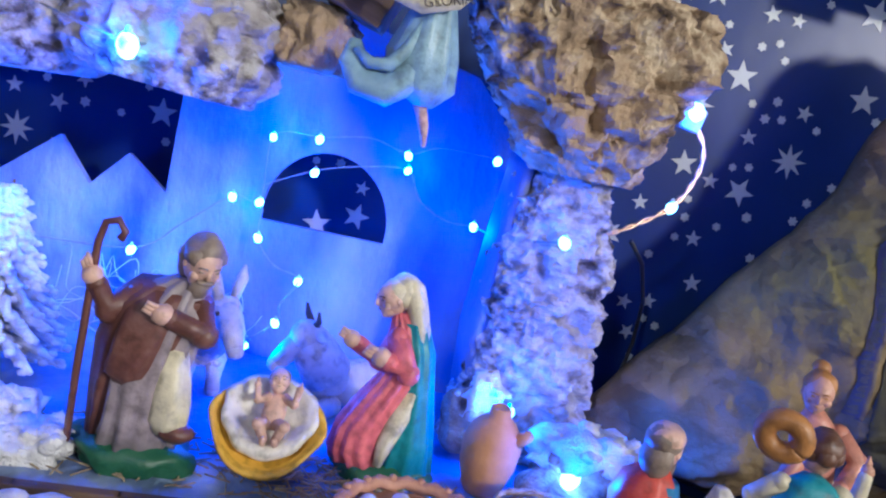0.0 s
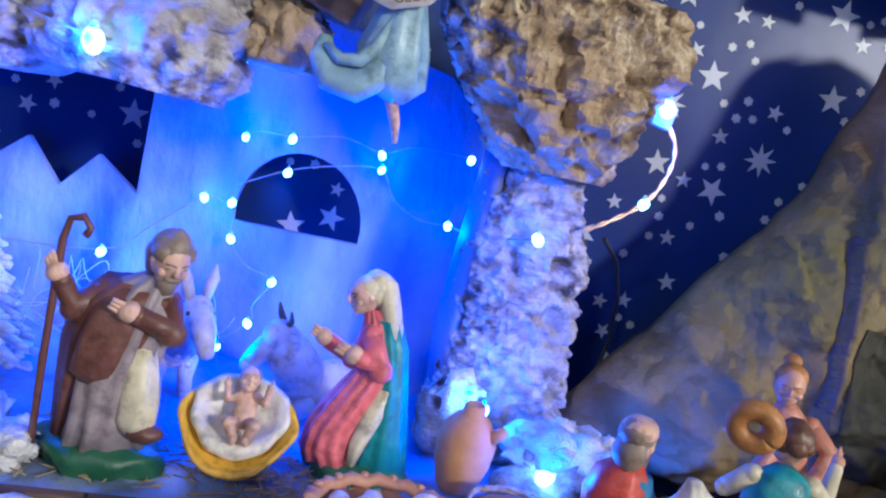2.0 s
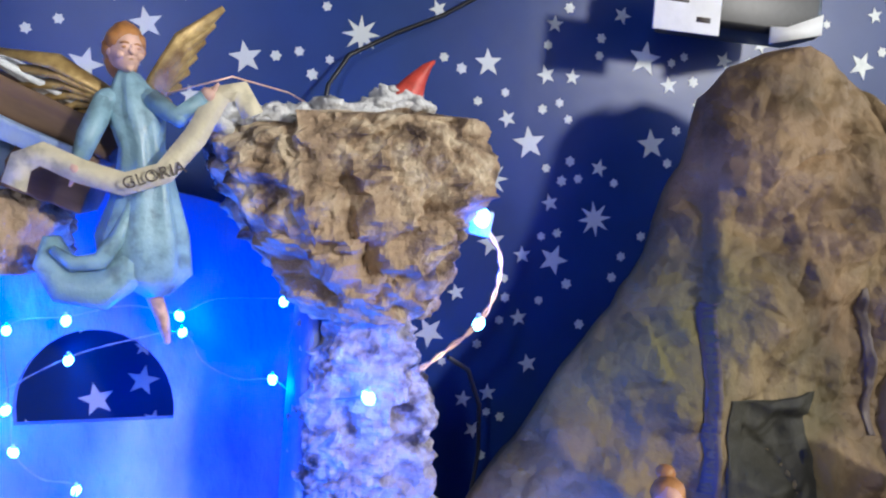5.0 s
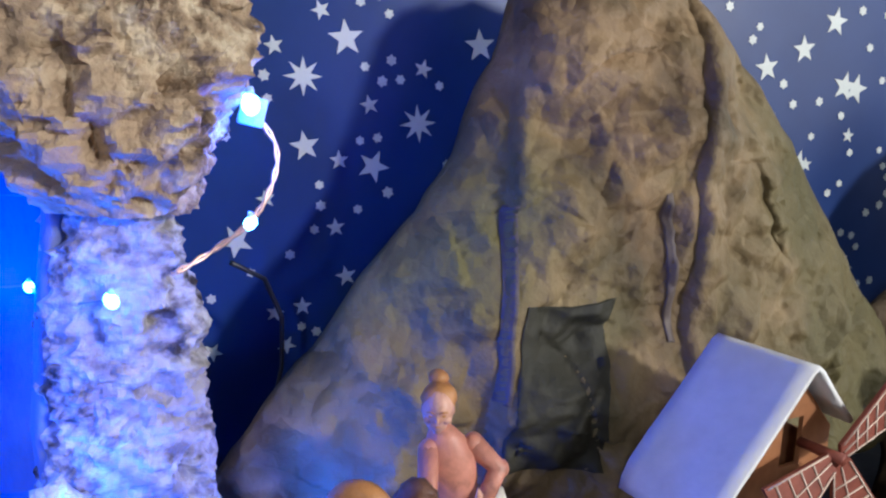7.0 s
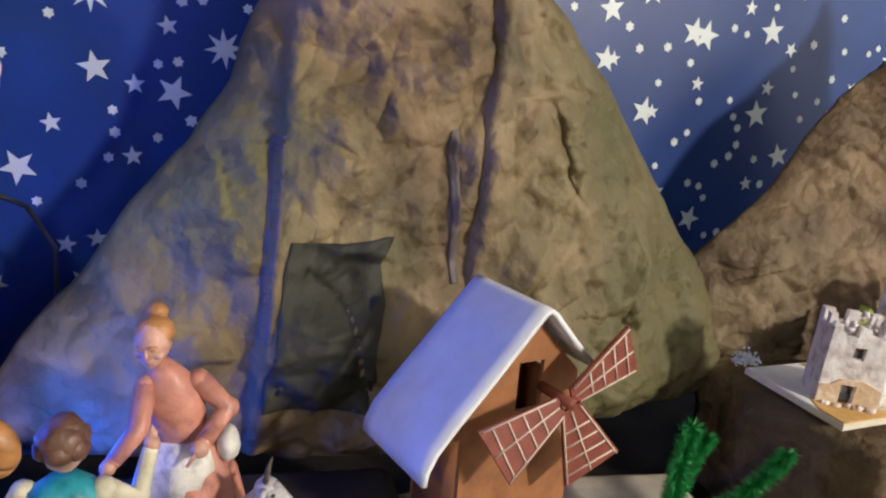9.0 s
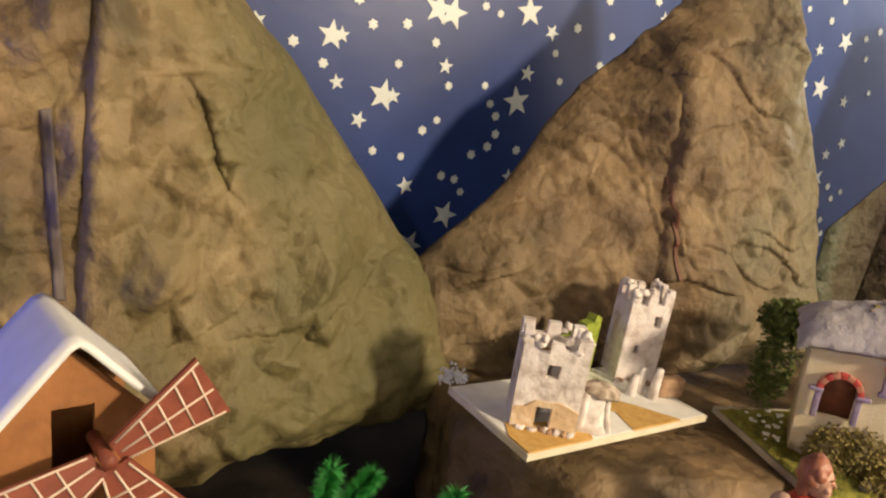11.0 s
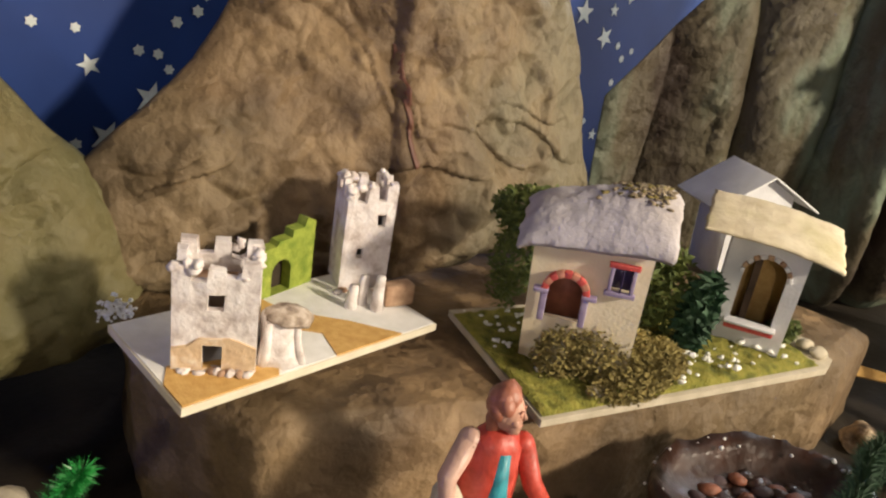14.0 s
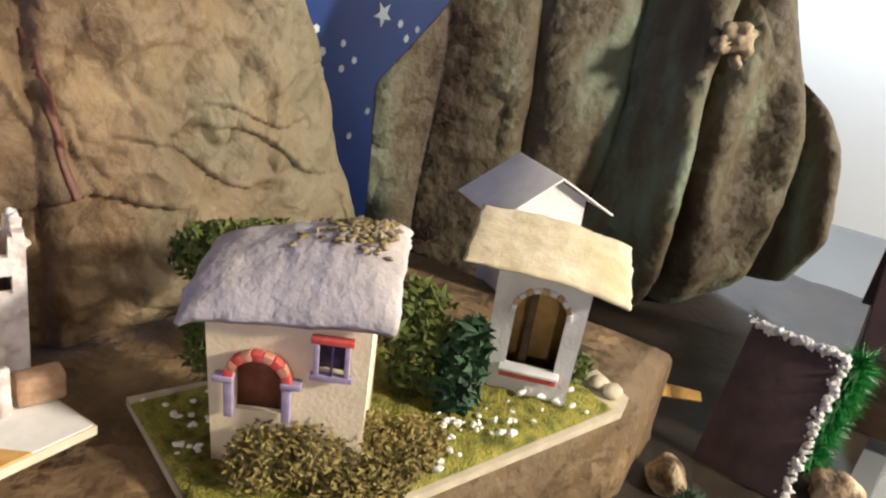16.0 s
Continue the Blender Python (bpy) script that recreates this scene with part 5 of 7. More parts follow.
# flocked tree
tree = thing("flocked_fir", pose(-0.275, 0.50, 0.083), "small fir tree flocked white with snow", "tree")
bm = bmesh.new()
tube(bm, [(0, 0, 0), (0, 0, 0.07), (0.001, 0, 0.135)], [0.004, 0.003, 0.001], 8)
part("trunk", bm, M_WOOD, tree)
bm = bmesh.new()
for k in range(150):
    f = (k + 0.5) / 150
    z = 0.018 + 0.112 * f
    ln = 0.046 * (1 - f) + 0.006
    a = k * 2.4
    d = Vector((math.cos(a), math.sin(a), 0))
    tip = Vector((0, 0, z)) + d * ln + Vector((0, 0, -0.006 + rnd.uniform(-.003, .003)))
    tube(bm, [(0, 0, z), Vector((0, 0, z)) + d * ln * 0.6, tip], [0.0025, 0.0042, 0.002], 6)
    for j in range(5):
        q = Vector((0, 0, z)).lerp(tip, 0.45 + 0.12 * j)
        ball(bm, q + Vector((rnd.uniform(-1, 1), rnd.uniform(-1, 1), rnd.uniform(-.3, 1))) * 0.003, (0.004, 0.004, 0.0025), 0, 1)
part("crown", bm, M_FLOCK, tree)

# ---- the village figures ----
bm = bmesh.new()
loft(bm, [(0, 0, 0.0, 0.030, 0.026), (0, 0, 0.02, 0.030, 0.026), (-0.003, -0.003, 0.045, 0.024, 0.021), (0, 0, 0.06, 0.016, 0.014)], 34, 7, 0.10, 0)
loft(bm, [(0.002, 0, 0.035, 0.019, 0.016), (0.004, 0.001, 0.055, 0.019, 0.016), (0.003, 0, 0.07, 0.015, 0.012), (0, 0, 0.078, 0.008, 0.008)], 30, 6, 0.06, 0)
loft(bm, [(-0.012, -0.004, 0.03, 0.008, 0.012), (-0.012, -0.004, 0.05, 0.008, 0.012), (-0.008, -0.003, 0.07, 0.006, 0.009)], 20, 4, 0.06, 1)
limb(bm, [(-0.008, -0.010, 0.06), (-0.016, -0.020, 0.045), (-0.004, -0.024, 0.05)], [0.007, 0.0065, 0.005], 1, 2)
limb(bm, [(0.014, -0.004, 0.06), (0.020, -0.018, 0.042), (0.008, -0.026, 0.04)], [0.0075, 0.007, 0.005], 0, 2)
limb(bm, [(-0.010, -0.010, 0.02), (-0.016, -0.030, 0.024), (-0.014, -0.034, 0.004)], [0.012, 0.011, 0.008], 3)
head(bm, (-0.001, -0.002, 0.090), 0.0125, 2, 4, 4, -12, 8, None, True)
ball(bm, (-0.001, 0.000, 0.097), (0.0112, 0.0115, 0.0085), 2, 3)
statue("old_man_figurine", pose(0.160, 0.413, 0.0665, 0, 0, 150), bm, [M_RED, M_BLUE, M_SKIN, M_PINK, M_HAIR], "bald bearded seated figurine in a red coat")

bm = bmesh.new()
for s in (-1, 1):
    limb(bm, [(s * 0.009, 0, 0.058), (s * 0.010, -0.004, 0.03), (s * 0.010, 0.002, 0.004)], [0.010, 0.008, 0.006], 0)
    ball(bm, (s * 0.010, -0.006, 0.003), (0.006, 0.011, 0.004), 4, 2)
loft(bm, [(0, 0, 0.048, 0.019, 0.014), (0, 0, 0.062, 0.017, 0.013), (0, 0, 0.085, 0.019, 0.013), (0, 0, 0.098, 0.016, 0.011), (0, 0, 0.104, 0.006, 0.006)], 28, 6, 0.04, 1)
limb(bm, [(-0.017, 0, 0.096), (-0.030, -0.010, 0.086), (-0.034, -0.016, 0.106)], [0.0062, 0.0055, 0.004], 2, 3)
limb(bm, [(0.017, 0, 0.096), (0.026, -0.012, 0.080), (0.010, -0.026, 0.084)], [0.0062, 0.0055, 0.004], 2, 3)
head(bm, (0, -0.001, 0.118), 0.0118, 3, 4, None, 0, 4, None, False, True)
statue("boy_figurine", pose(0.236, 0.388, 0.0665, 0, 0, 172) @ Matrix.Scale(0.96, 4), bm, [M_CLOAK, M_TEAL, M_CREAM, M_SKIN2, M_BROWNHAIR], "dark-haired figurine in teal waistcoat seen from behind")
hat = bmesh.new()
pts = [(0.0098 * math.cos(a), 0, 0.0092 * math.sin(a)) for a in np.linspace(0, 2 * math.pi, 25)]
tube(hat, pts, 0.0060, 14)
ob = part("ring_bread", hat, M_HAT)
ob.matrix_world = pose(0.208, 0.378, 0.188, 12, 32, -20)
tagged(ob, "ochre ring-shaped bread held up by the figurine", "bread")
tubb = thing("wash_tub", pose(0.200, 0.395, 0.0665), "dark wooden tub full of white cloth beside figurines", "tub")
bm = bmesh.new()
loft(bm, [(0, 0, 0, 0.020, 0.020), (0, 0, 0.03, 0.024, 0.024), (0, 0, 0.058, 0.026, 0.026), (0, 0, 0.058, 0.023, 0.023), (0, 0, 0.05, 0.022, 0.022)], 32)
part("tub_body", bm, M_WOOD, tubb)
for z in (0.014, 0.044):
    bm = bmesh.new()
    r = 0.0222 + 0.07 * z
    tube(bm, [(r * math.cos(a), r * math.sin(a), z) for a in np.linspace(0, 2 * math.pi, 33)], 0.0016, 6)
    part("hoop", bm, M_CABLE, tubb)
bm = bmesh.new()
loft(bm, [(0, 0, 0.045, 0.022, 0.022), (0, 0, 0.060, 0.021, 0.020), (-0.002, 0, 0.066, 0.014, 0.013), (-0.006, 0, 0.074, 0.007, 0.008), (-0.008, 0, 0.080, 0.004, 0.004)], 30, 8, 0.14)
part("cloth", bm, M_WHITE, tubb, "crumpled white cloth")

bm = bmesh.new()
loft(bm, [(0.012, 0, 0.0, 0.030, 0.026), (0.012, 0, 0.02, 0.028, 0.024), (0.010, 0, 0.045, 0.024, 0.019), (0.006, 0, 0.066, 0.016, 0.014)], 40, 11, 0.10, 0)
loft(bm, [(0.004, -0.006, 0.030, 0.020, 0.015), (0.006, -0.004, 0.05, 0.021, 0.0155), (0.006, -0.001, 0.068, 0.0165, 0.014)], 34, 7, 0.09, 1)
loft(bm, [(0.006, 0, 0.064, 0.0145, 0.012), (0.003, -0.002, 0.08, 0.015, 0.012), (0.000, -0.003, 0.098, 0.016, 0.012), (-0.003, -0.003, 0.108, 0.011, 0.009), (-0.006, -0.004, 0.116, 0.005, 0.005)], 28, 5, 0.04, 2)
limb(bm, [(0.014, -0.004, 0.102), (0.030, -0.008, 0.086), (0.016, -0.020, 0.072)], [0.0068, 0.0062, 0.005], 2, 3)
limb(bm, [(-0.014, -0.006, 0.102), (-0.018, -0.020, 0.082), (-0.030, -0.028, 0.070)], [0.0065, 0.0058, 0.0045], 2, 3)
ball(bm, (0.030, -0.006, 0.062), (0.007, 0.009, 0.011), 1, 2, 0.1, 120)
head(bm, (-0.010, -0.009, 0.128), 0.0118, 3, 4, None, -22, 16)
ball(bm, (-0.008, -0.001, 0.1425), (0.0062, 0.0062, 0.0052), 4, 2)
statue("maid_figurine", pose(0.282, 0.478, 0.0665), bm, [M_ORANGE, M_WHITE, M_ORANGE, M_SKIN2, M_HAT], "salmon-dressed maid figurine with a bun and white apron")
beast("goat_figurine", pose(0.312, 0.445, 0.067, 0, 0, 75) @ Matrix.Scale(0.68, 4), M_ASH, "grey goat figurine with dark horns by the maid", horns=True)

# ---- food in front of the platform ----
crate = thing("wooden_crate", pose(-0.046, 0.326, 0.0805, 0, 0, 6), "open pale wooden crate filled with melons", "crate")
for x, y, sx, sy in ((0, -0.022, 0.07, 0.004), (0, 0.022, 0.07, 0.004), (-0.033, 0, 0.004, 0.04), (0.033, 0, 0.004, 0.04)):
    bm = bmesh.new()
    box(bm, (sx, sy, 0.024), Matrix.Translation((x, y, 0.014)), 0.0008)
    part("side_board", bm, M_BOARD, crate)
bm = bmesh.new()
box(bm, (0.062, 0.040, 0.004), Matrix.Translation((0, 0, 0.003)))
part("bottom_board", bm, M_BOARD, crate)
for x, y, r in ((0.014, 0.004, 0.014), (0.022, -0.012, 0.010)):
    bm = bmesh.new()
    ball(bm, (0, 0, 0), (r * 1.15, r, r), 0, 3)
    ob = part("melon", bm, M_MELON)
    ob.matrix_world = pose(-0.046 + x, 0.326 + y, 0.0805 + 0.005 + r)
    tagged(ob, "dark green round melon in the wooden crate", "melon", "melons in the crate")
for x, y, tilt in ((-0.016, 0.008, 55), (-0.012, -0.010, 40)):
    ob = thing("melon_half", pose(-0.046 + x, 0.326 + y, 0.102, tilt, 10, 0), "cut melon half showing red flesh in the crate", "melon", "melons in the crate")
    bm = bmesh.new()
    loft(bm, [(0, 0, -0.008, 0.006, 0.006), (0, 0, -0.004, 0.010, 0.010), (0, 0, 0, 0.0115, 0.0115)], 26)
    part("rind", bm, M_CREAM, ob)
    bm = bmesh.new()
    loft(bm, [(0, 0, 0.0002, 0.0095, 0.0095), (0, 0, 0.0012, 0.009, 0.009)], 26)
    part("flesh", bm, M_FLESH, ob)

bas = thing("round_basket", pose(0.022, 0.342, 0.0805), "round woven cane basket full of pale loaves", "basket")
for k in range(6):
    bm = bmesh.new()
    r, z = 0.024 + 0.0022 * k, 0.004 + 0.0072 * k
    tube(bm, [(r * math.cos(a), r * math.sin(a), z + 0.0012 * math.sin(a * 14 + k * math.pi)) for a in np.linspace(0, 2 * math.pi, 61)], 0.0036, 6)
    part("cane_ring", bm, M_BASKET, bas)
bm = bmesh.new()
loft(bm, [(0, 0, 0, 0.022, 0.022), (0, 0, 0.003, 0.022, 0.022)], 30)
part("basket_bottom", bm, M_BASKET, bas)
for k in range(30):
    bm = bmesh.new()
    a = 2 * math.pi * k / 30
    ball(bm, (0.0365 * math.cos(a), 0.0365 * math.sin(a), 0.042), (0.0028, 0.0028, 0.0026), 0, 1)
    part("rim_bead", bm, M_BASKET, bas)
for k in range(11):
    a, rr = k * 2.4, 0.024 * math.sqrt(k / 11)
    bm = bmesh.new()
    ball(bm, (0, 0, 0), (0.0105, 0.0062, 0.006), 0, 3, 0.08, 120)
    ob = part("loaf", bm, M_WHITE)
    ob.matrix_world = pose(0.022 + rr * math.cos(a), 0.342 + rr * math.sin(a), 0.0805 + 0.036 + 0.004 * (k % 3), rnd.uniform(-25, 25), rnd.uniform(-25, 25), rnd.uniform(0, 180))
    tagged(ob, "small pale glazed loaf lying in the cane basket", "bread", "loaves in the basket")

bm = bmesh.new()
ball(bm, (0, 0, 0.014), (0.030, 0.017, 0.016), 0, 3, 0.12, 60)
ball(bm, (-0.022, -0.004, 0.016), (0.014, 0.012, 0.012), 0, 3, 0.1, 80)
ball(bm, (-0.012, -0.013, 0.014), (0.010, 0.006, 0.007), 1, 2, 0.1, 90)
ob = part("glazed_ham", bm, [M_WHITE, M_ORANGE])
ob.matrix_world = pose(-0.135, 0.318, 0.0805, 0, 0, -8)
tagged(ob, "pinkish white glazed ham lying on the ledge", "food")

nest = thing("straw_nest", pose(0.100, 0.412, 0.0665), "dark woven straw nest basket before the rocks", "basket")
for j in range(5):
    bm = bmesh.new()
    for s in range(9):
        a0 = rnd.uniform(0, 6.28)
        r = 0.019 + 0.0022 * j + rnd.uniform(-.0012, .0012)
        tube(bm, [(r * math.cos(a0 + t), r * math.sin(a0 + t), 0.004 + 0.0075 * j + rnd.uniform(-.001, .003)) for t in np.linspace(0, rnd.uniform(1.5, 4), 12)], 0.0011, 5)
    tagged(part("straw_coil", bm, M_STRAW, nest), kind="stuff")
bm = bmesh.new()
loft(bm, [(0, 0, 0, 0.017, 0.017), (0, 0, 0.018, 0.021, 0.021), (0, 0, 0.034, 0.0245, 0.0245), (0, 0, 0.034, 0.021, 0.021), (0, 0, 0.022, 0.016, 0.016)], 30, 9, 0.04)
part("nest_body", bm, M_WOOD, nest)


# ---- windmill ----
mill = thing("windmill", pose(0.470, 0.440, 0.0495, 0, 0, 11), "small card windmill with white curved roof and red-brown sails", "windmill")
bm = bmesh.new()
plate(bm, [(-0.044, 0), (0.038, 0), (0.036, 0.132), (0.0, 0.168), (-0.044, 0.124)], [[(-0.009, 0.112), (0.009, 0.112), (0.009, 0.142), (-0.009, 0.142)]], 0.003, Matrix.Translation((0, -0.024, 0)))
part("front_wall", bm, M_MILLWALL, mill, "orange-brown card front with a dark opening", False)
bm = bmesh.new()
plate(bm, [(-0.044, 0), (0.038, 0), (0.036, 0.132), (0.0, 0.168), (-0.044, 0.124)], [], 0.003, Matrix.Translation((0, 0.024, 0)))
part("back_wall", bm, M_MILLWALL, mill, smooth=False)
for s in (-1, 1):
    bm = bmesh.new()
    box(bm, (0.003, 0.045, 0.122), pose(-0.0428 if s < 0 else 0.0355, 0.0015, 0.061))
    part("side_wall", bm, M_MILLWALL, mill)
bm = bmesh.new()
prof = [(-0.074, 0.086), (-0.073, 0.093), (-0.068, 0.103), (-0.056, 0.117), (-0.040, 0.134), (-0.020, 0.156), (-0.004, 0.174), (0.0, 0.176), (0.004, 0.173), (0.020, 0.156), (0.038, 0.138)]
prev = None
for x, z in prof:
    cur = [bm.verts.new((x, y, z)) for y in np.linspace(-0.036, 0.036, 8)]
    if prev:
        for k in range(7):
            bm.faces.new((prev[k], prev[k + 1], cur[k + 1], cur[k]))
    prev = cur
ob = part("roof", bm, M_CARD, mill, "white curved card roof")
s = ob.modifiers.new("thickness", "SOLIDIFY")
s.thickness, s.offset = 0.003, 0.0
hub_z = 0.126
bm = bmesh.new()
tube(bm, [(0.008, -0.024, hub_z), (0.008, -0.052, hub_z)], [0.003, 0.0035], 12)
part("hub", bm, M_MILL, mill)
for k in range(3):
    sm = pose(0.008, -0.047 - 0.0015 * (k % 2), hub_z, 0, 61 + 90 * k, 0) @ pose(0, 0, 0, 0, 0, 10)
    bm = bmesh.new()
    prism(bm, [(-0.007, 0.004), (0.006, 0.004), (0.020, 0.054), (-0.019, 0.052)], -0.001, 0.001, 0, Matrix.Rotation(radians(90), 4, "X"))
    sail = part("sail", bm, M_MILL, mill, smooth=False)
    sail.matrix_basis = sm
    for j in range(4):
        f = 0.30 + 0.20 * j
        bm = bmesh.new()
        box(bm, (0.010 + 0.024 * f, 0.0008, 0.0009), pose(0.0005, -0.0014, 0.004 + 0.048 * f, 0, 3, 0))
        part("chalk_line", bm, M_LINE, sail)
    for a in (-0.95, 0.05, 0.95):
        bm = bmesh.new()
        p0, p1 = Vector((a * 0.0062, -0.0014, 0.006)), Vector((0.0005 + a * 0.0185, -0.0014, 0.052))
        tube(bm, [p0, p1], 0.0006, 5)
        part("chalk_line", bm, M_LINE, sail)

# ---- tinsel tree by the slab ----
def bristles(bm, pts, r, count, rnd, mi=0):
    pts = [Vector(p) for p in pts]
    for k in range(count):
        f = rnd.random() * (len(pts) - 1)
        i = min(int(f), len(pts) - 2)
        p = pts[i].lerp(pts[i + 1], f - i)
        d = Vector((rnd.gauss(0, 1), rnd.gauss(0, 1), rnd.gauss(0, 1))).normalized()
        e = p + d * r * rnd.uniform(0.6, 1.05)
        w = d.orthogonal().normalized() * 0.0006
        a, b, c = bm.verts.new(p - w), bm.verts.new(p + w), bm.verts.new(e)
        bm.faces.new((a, b, c)).material_index = mi
    return bm


tinsel = thing("tinsel_plant", pose(0, 0, 0), "bright green tinsel plant with curved arms", "artificial plant")
arms = [[(0.592, 0.415, 0.045), (0.594, 0.42, 0.08), (0.596, 0.42, 0.11), (0.601, 0.42, 0.137)],
        [(0.594, 0.415, 0.060), (0.618, 0.412, 0.075), (0.640, 0.41, 0.082), (0.662, 0.41, 0.098), (0.678, 0.41, 0.113)],
        [(0.595, 0.42, 0.085), (0.61, 0.43, 0.098), (0.625, 0.44, 0.105), (0.638, 0.445, 0.112)],
        [(0.592, 0.415, 0.075), (0.578, 0.405, 0.082), (0.566, 0.40, 0.085)]]
for pts in arms:
    bm = bmesh.new()
    tube(bm, pts, 0.0014, 6)
    bristles(bm, pts, 0.0105, 3200, rnd)
    part("arm", bm, M_TINSEL, tinsel)

# ---- castle on a board ----
castle = thing("toy_castle", axes((0.725, 0.410, 0.130), (0.905, 0.431, 0.122), (0.716, 0.500, 0.137)), "little whitewashed cork castle on a cream and ochre board", "toy castle")
bm = bmesh.new()
prism(bm, [(0, 0), (0.181, 0), (0.176, 0.088), (0.002, 0.090)], -0.005, 0.0)
part("board", bm, M_BOARD, castle, smooth=False)
bm = bmesh.new()
prism(bm, [(0.0012, 0.0012), (0.1796, 0.0012), (0.1746, 0.0866), (0.0032, 0.0886)], 0.0, 0.0006)
part("snow_layer", bm, M_POWDER, castle, "thin white snow layer on the board", False)
bm = bmesh.new()
path = [(0.001, 0.001), (0.058, 0.001), (0.070, 0.022), (0.030, 0.030), (0.010, 0.036), (0.0015, 0.022)]
prism(bm, path, 0.0, 0.0012)
prism(bm, [(0.098, 0.001), (0.150, 0.001), (0.128, 0.030), (0.100, 0.058), (0.092, 0.086), (0.062, 0.086), (0.078, 0.05), (0.105, 0.025)], 0.0, 0.0012)
part("sand_path", bm, M_SAND, castle, "ochre painted sand path", False)


def ruin(name, m, w, d, h, parent, windows, door, seed, mat):
    """An open-topped tower of cork with worn battlements; windows (face x, z) and a door."""
    ob = new(name)
    ob.parent = parent
    ob.matrix_basis = m
    ob["label"] = "whitewashed cork tower with worn battlements"
    t = 0.005
    r = random.Random(seed)
    for side, (length, mm) in enumerate(((w, pose(0, -d / 2, 0)), (w, pose(0, d / 2 - t, 0)), (d, pose(-w / 2, 0, 0, 0, 0, 90) @ pose(0, -t, 0)), (d, pose(w / 2, 0, 0, 0, 0, 90)))):
        top = []
        n = 5
        for k in range(n):
            x0, x1 = -length / 2 + length * k / n, -length / 2 + length * (k + 1) / n
            z = h + r.uniform(-0.002, 0.002) - (0 if k % 2 == 0 else 0.007 + r.uniform(0, 0.004))
            top += [(x0 + (0.0003 if k else 0), z), (x1 - 0.0003, z + r.uniform(-.0015, .0015))]
        outline = [(-length / 2, 0), (length / 2, 0)] + top[::-1]
        holes = []
        if side == 0:
            holes = [[(x - a, z - b), (x + a, z - b), (x + a, z + b), (x - a, z + b)] for x, z, a, b in windows]
            if door:
                x, a, b = door
                holes.append([(x - a, 0.0015), (x + a, 0.0015), (x + a, b), (x - a, b)])
        bm = bmesh.new()
        plate(bm, outline, holes, t, mm)
        for v in bm.verts:
            v.co += Vector((noise.noise(v.co * 300 + Vector((seed, 0, 0))), noise.noise(v.co * 300 + Vector((0, seed, 0))), 0)) * 0.0012
        part("wall", bm, mat, ob, smooth=False)
    bm = bmesh.new()
    box(bm, (w - 2 * t, d - 2 * t, 0.003), Matrix.Translation((0, 0, h * 0.72)))
    part("floor_board", bm, M_BRICK, ob)
    return ob


CT = castle.matrix_world.inverted()


def on_castle(x, y, turn):
    p = CT @ Vector((x, y, 0.12))
    return pose(p.x, p.y, 0.0, 0, -2, 0) @ pose(0, 0, 0, 0, 0, turn)


ruin("keep", on_castle(0.759, 0.449, -36), 0.043, 0.032, 0.065, castle, [(0.000, 0.043, 0.0042, 0.0048)], (-0.001, 0.0052, 0.018), 3, M_CASTLE)
ruin("tower", on_castle(0.887, 0.504, -24), 0.034, 0.029, 0.077, castle, [(0.008, 0.052, 0.0025, 0.005), (-0.005, 0.028, 0.0025, 0.0035)], None, 8, M_CASTLE)
bm = bmesh.new()
plate(bm, [(-0.0218, 0.0015), (0.0218, 0.0015), (0.0218, 0.017), (0.014, 0.0205), (0.008, 0.0225), (-0.008, 0.0215), (-0.014, 0.017), (-0.0218, 0.0155)],
      [[(-0.0062, 0.0025), (0.0042, 0.0025), (0.0042, 0.018), (-0.0062, 0.018)]], 0.0024, on_castle(0.759, 0.449, -36) @ pose(0, -0.0177, 0))
part("door_surround", bm, M_SANDSTONE, castle, "ochre washed stones round the door", False)
bm = bmesh.new()
gate = on_castle(0.828, 0.503, 10)
plate(bm, [(-0.026, 0), (0.026, 0), (0.026, 0.046), (0.018, 0.050), (0.016, 0.044), (0.006, 0.044), (0.005, 0.039), (-0.006, 0.039), (-0.008, 0.036), (-0.026, 0.036)],
      [arc(-0.003, 0.017, 0.0085, 0, 180, 8) + [(-0.0115, 0.001), (0.0055, 0.001)]], 0.008, gate)
part("gate_wall", bm, M_LIME, castle, "green stucco gate wall with an arch", False)
# solid near-black block, its colour standing for the shade inside the arch
bm = bmesh.new()
prism(bm, [(-0.016, 0), (0.012, 0), (0.012, 0.01), (-0.016, 0.01)], 0.0, 0.022, 0, gate @ Matrix.Translation((0, 0.0085, 0)))
part("gate_shadow_box", bm, M_DARK, castle, "near-black block standing for shade behind the arch", False)
for nm, cx, cy, w, d, h, turn in (("keep", 0.759, 0.449, 0.043, 0.032, 0.065, -36), ("tower", 0.887, 0.504, 0.034, 0.029, 0.077, -24)):
    m = on_castle(cx, cy, turn)
    for k in range(16):
        e = rnd.uniform(-0.5, 0.5)
        side = k % 4
        p = ((e * w, -d / 2 + 0.002), (e * w, d / 2 - 0.002), (-w / 2 + 0.002, e * d), (w / 2 - 0.002, e * d))[side]
        bm = bmesh.new()
        ball(bm, m @ Vector((p[0], p[1], h - 0.004 + rnd.uniform(-0.005, 0.004))), (rnd.uniform(0.002, 0.0045), 0.003, rnd.uniform(0.002, 0.0036)), 0, 2, 0.55, 350)
        part("crumbling_stone", bm, M_CASTLE, castle)
